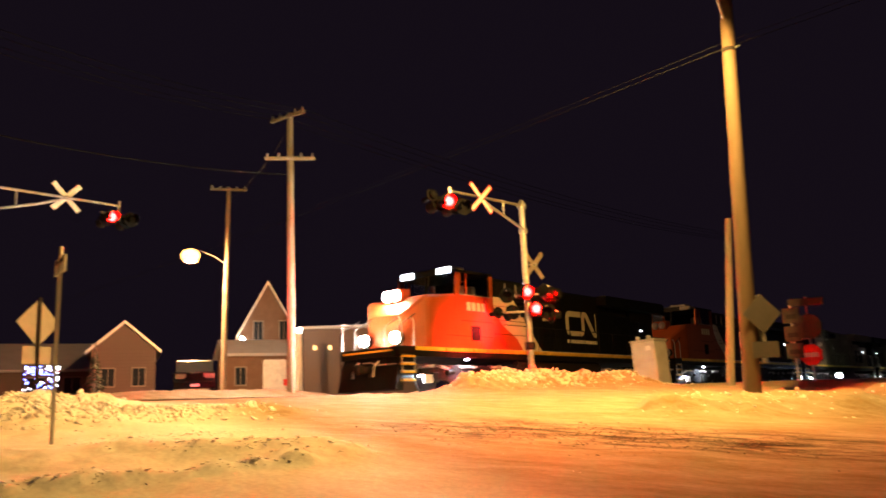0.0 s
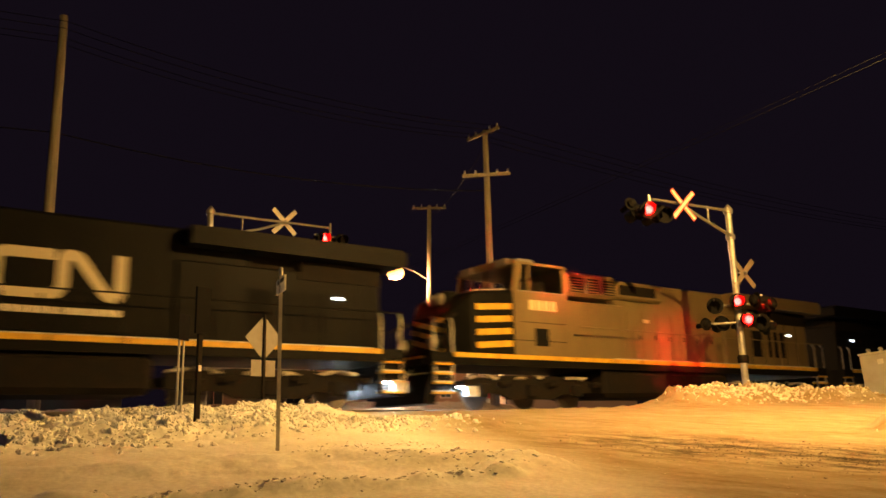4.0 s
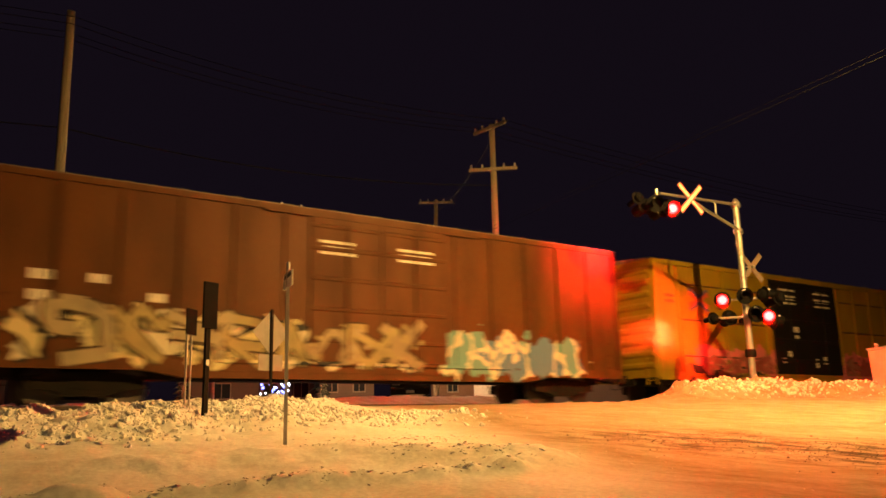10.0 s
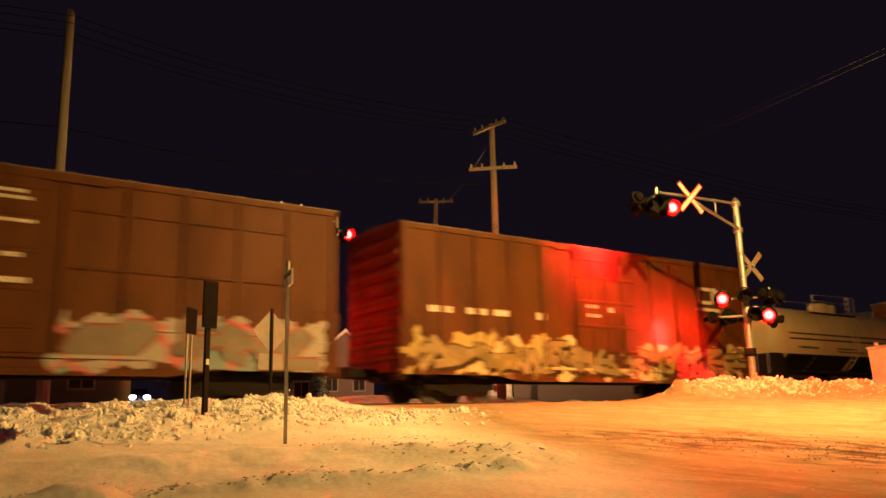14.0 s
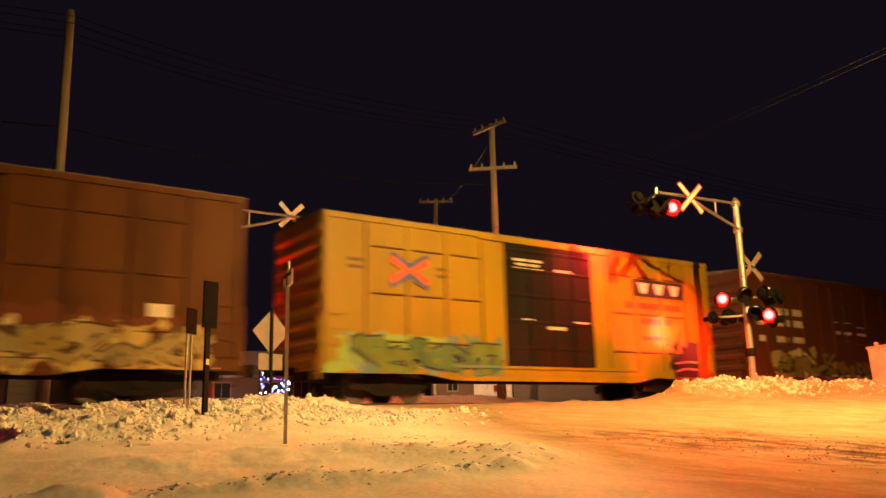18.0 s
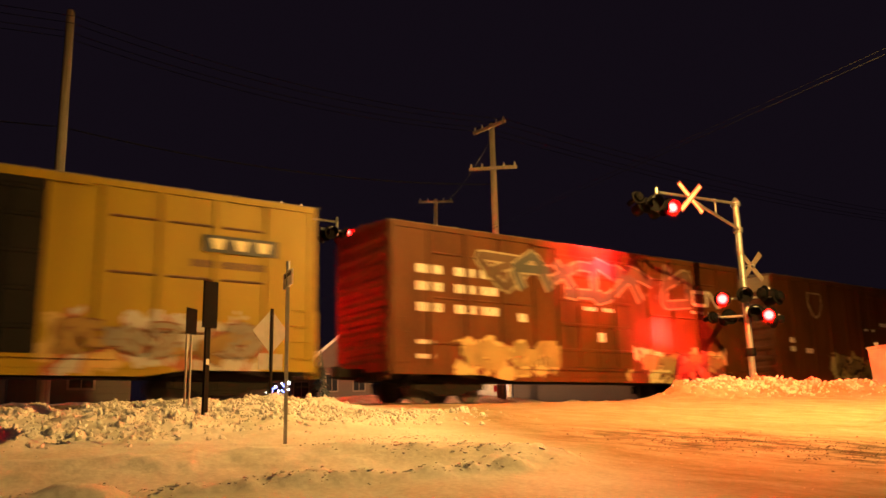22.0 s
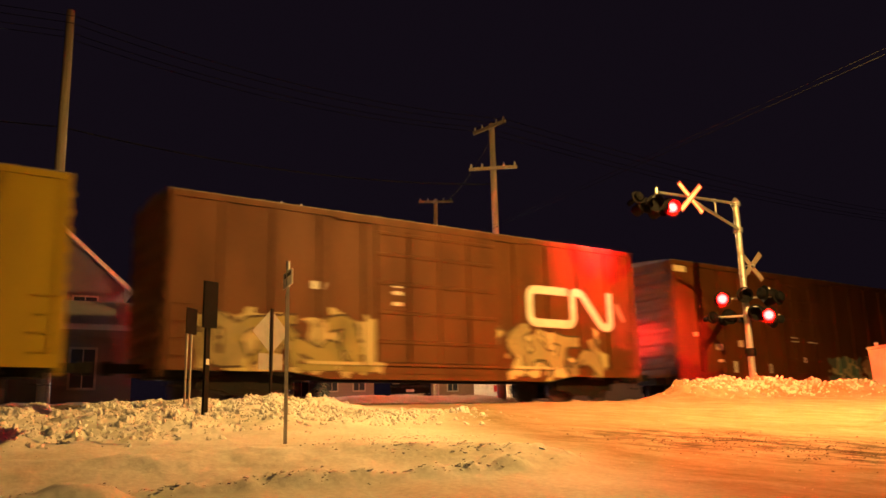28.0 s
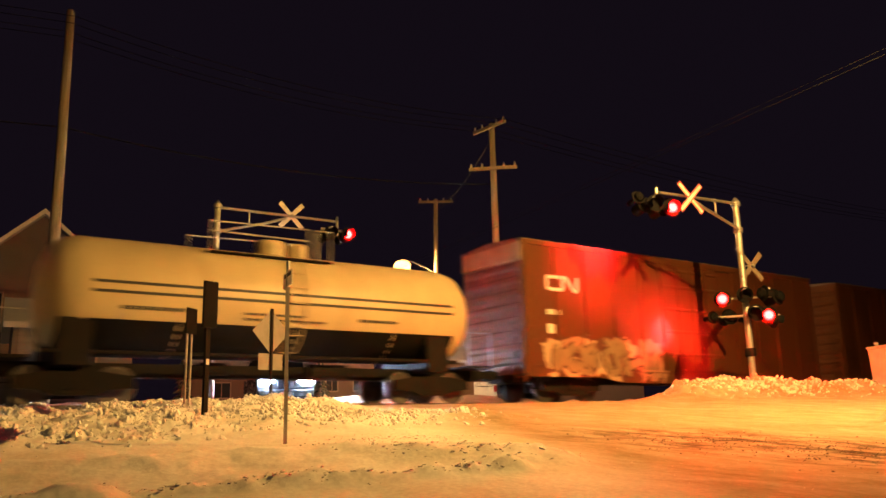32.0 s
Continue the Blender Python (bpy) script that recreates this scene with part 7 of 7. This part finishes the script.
for y in (y3, y7, y9, y12, y13):
    bars(y, [(-7.2, 3.75, 0.5, 0.1), (-7.2, 3.55, 0.5, 0.1), (-4.3, 3.7, 0.5, 0.1), (-4.3, 3.5, 0.5, 0.1)] if y is not y3 else [(-8.6, 3.7, 0.5, 0.1), (-8.6, 3.5, 0.5, 0.1), (-5.7, 3.6, 0.5, 0.1), (-5.7, 3.4, 0.5, 0.1)], W - 0.001, mat=PAINT_BROWN)
tank_car(143.0, 156.6, "cream tank car with thin dark stripes")
tank_car(156.6, 170.0, "cream tank car with thin dark stripes and dome rails")
b16 = boxcar(171.2, 187.0, "rust red boxcar with a small white emblem", sprayed(RUST, [(-7.1, -1.6, 0.7, 2.0, (0.5, 0.36, 0.22), (0.4, 0.2, 0.12), (0.14, 0.05, 0.03), 0.85)], 16), RUST, (-1.6, 1.6), 12, frosted=True, logo=[(-7.05, 3.45, 1.4, 0.5)], stencils=[([(-7.0, 2.7, 0.6, 0.16), (-7.0, 2.1, 0.3, 0.3), (-0.4, 3.5, 0.5, 0.4)], 0)])
boxcar(189.1, 204.8, "brown boxcar at the visible end of the train", BROWN, BROWN, (-1.6, 1.6), 12)
# sprayed lettering
lettering(b1, -8.2, 8.7, 0.95, 2.35, 11, [cream, (0.5, 0.42, 0.2)], black_c, 21, 0.20, (-1.9, 3.2), 0.06, angular=True, wedge=black_c)
lettering(b2, -8.0, 1.4, 0.95, 2.1, 8, [cream, pale, (0.55, 0.45, 0.3)], (0.10, 0.06, 0.03), 22, 0.15, (-2.0, 2.25), 0.05)
lettering(y3, -7.0, -2.6, 0.95, 1.75, 5, [pink, (0.45, 0.14, 0.12)], (0.5, 0.3, 0.25), 23, 0.10, (-2.3, 2.4), 0.04)
lettering(y3, 2.6, 6.9, 0.95, 1.85, 4, [pink, (0.6, 0.3, 0.25)], (0.5, 0.12, 0.1), 24, 0.13, (0, 0), 0.05)
lettering(b4, 2.8, 8.6, 0.95, 1.8, 5, [silver, (0.3, 0.36, 0.34)], (0.5, 0.2, 0.16), 25, 0.15, (0, 0), 0.06)
lettering(b4, -4.9, -3.4, 2.0, 2.75, 2, [cream], cream, 44, 0.06, (0, 0), 0.01, 0.2)
lettering(b5, -7.3, 7.2, 0.95, 1.8, 13, [cream, (0.5, 0.42, 0.2), olive], (0.10, 0.06, 0.03), 26, 0.12, (-1.2, 1.6), 0.05, wedge=(0.08, 0.05, 0.02))
lettering(b6, -6.9, -0.8, 0.9, 1.6, 6, [(0.5, 0.4, 0.14), cream], (0.10, 0.06, 0.03), 27, 0.10, (-1.6, 1.7), 0.05)
lettering(b6, 1.9, 7.0, 0.9, 1.6, 5, [(0.5, 0.4, 0.14), cream], (0.10, 0.06, 0.03), 28, 0.10, (-1.6, 1.7), 0.05)
lettering(y7, -7.2, -2.2, 0.9, 1.7, 5, [green, (0.14, 0.3, 0.16)], (0.08, 0.10, 0.16), 29, 0.13, (0, 0), 0.06)
lettering(b8, -6.0, 1.2, 0.95, 1.8, 7, [olive, (0.4, 0.3, 0.15)], (0.14, 0.07, 0.03), 30, 0.12, (-1.75, 1.65), 0.05, wedge=(0.12, 0.05, 0.02))
lettering(b8, 2.2, 7.1, 0.9, 2.0, 5, [cream, (0.55, 0.45, 0.2)], (0.16, 0.08, 0.03), 31, 0.14, (0, 0), 0.06)
lettering(y9, -5.6, -1.8, 0.9, 1.8, 4, [silver, (0.45, 0.3, 0.1)], (0.28, 0.12, 0.05), 32, 0.10, (0, 0), 0.04)
lettering(y9, 1.8, 6.4, 0.9, 1.8, 5, [silver, (0.45, 0.3, 0.1)], (0.28, 0.12, 0.05), 33, 0.10, (0, 0), 0.04)
lettering(b10, -5.5, -2.0, 0.95, 1.75, 4, [(0.6, 0.47, 0.2)], (0.6, 0.47, 0.2), 34, 0.17, (0, 0), 0.02)
lettering(b10, 2.0, 6.4, 0.95, 1.6, 5, [(0.55, 0.42, 0.2)], (0.4, 0.2, 0.1), 35, 0.13, (0, 0), 0.03)
lettering(b10, -5.0, 4.8, 3.35, 4.65, 6, [(0.20, 0.13, 0.08), (0.16, 0.17, 0.16)], (0.62, 0.56, 0.40), 36, 0.16, (-1.7, 1.65), 0.06, -0.15)
lettering(b11, -4.0, 7.3, 0.95, 1.8, 10, [(0.45, 0.38, 0.2), olive], (0.12, 0.07, 0.03), 37, 0.12, (-1.55, 1.45), 0.05, wedge=(0.08, 0.05, 0.02))
lettering(y12, -5.2, 6.7, 0.9, 1.65, 11, [silver, (0.3, 0.22, 0.1)], (0.05, 0.04, 0.03), 38, 0.10, (-1.45, 1.6), 0.05)
lettering(y13, -6.8, 0.9, 0.95, 2.0, 7, [silver, pale], (0.12, 0.09, 0.09), 39, 0.13, (-1.8, 1.6), 0.06)
lettering(y13, 2.0, 6.0, 0.95, 1.75, 4, [pale], (0.4, 0.1, 0.06), 40, 0.13, (0, 0), 0.04)
lettering(b14, -7.0, -2.5, 0.95, 2.1, 4, [(0.42, 0.36, 0.18), olive], (0.10, 0.06, 0.03), 41, 0.16, (0, 0), 0.06)
lettering(b14, 2.0, 6.1, 0.95, 2.1, 4, [(0.55, 0.47, 0.24)], (0.12, 0.10, 0.05), 42, 0.16, (0, 0), 0.06)
lettering(b16, -6.9, -1.8, 0.9, 1.9, 5, [(0.5, 0.36, 0.22)], (0.14, 0.05, 0.03), 43, 0.14, (-1.6, 1.6), 0.05)


# ---------------------------------------------------------------- what moves
def gone(t):
    """Metres that the train has run, zero at twenty seconds."""
    d = t - 20
    return -0.5 * max(0, 1 - t) ** 2 + 12.917 * d + 0.00436 * d * d - 0.00041 * d ** 3


def motions():
    times = [0, 0.1, 0.3] + [k for k in range(1, 32)] + [31.7, 31.9, 32]
    for ob, x in UNITS:
        walk(ob, [(t, pose(x - gone(t), TRACK, RAIL)) for t in times])
    road = [(0, 28, 125), (20, 20.0, 66), (24, 18.6, 52.5), (26.4, 17.05, 44.6), (28.6, 15.32, 38.5), (30, 14.34, 34.7), (30.7, 13.8, 32.8), (31.4, 13.2, 30.9), (32, 12.71, 29.3)]
    walk(SUV, [(t, pose(x, y, ground_height(x, y), 0, 0, -16 if y < 48 else -9)) for t, x, y in road])
    # flashing lamps: each lens sinks into its housing for half of the cycle
    period, tick = 0.992, 1 / 30
    for lens, phase, seat in LENSES:
        rows = {}
        for n in range(-1, 34):
            dawn = period * (n + (0 if phase else 0.5))
            k = math.floor((dawn + 0.068) / tick)
            rows[k - 1], rows[k], rows[k + 1] = 0.10, 0.045, 0.0
            k = math.floor((dawn + 0.5 * period + 0.020) / tick)
            rows[k], rows[k + 1], rows[k + 2] = 0.0, 0.045, 0.10
        ticks = sorted(rows)
        rows[0] = rows.get(0, rows[max(k for k in ticks if k <= 0)])
        rows[960] = rows.get(960, rows[max(k for k in ticks if k <= 960)])
        walk(lens, [(k * tick, seat @ pose(0, rows[k], 0)) for k in sorted(rows) if 0 <= k <= 960])


motions()
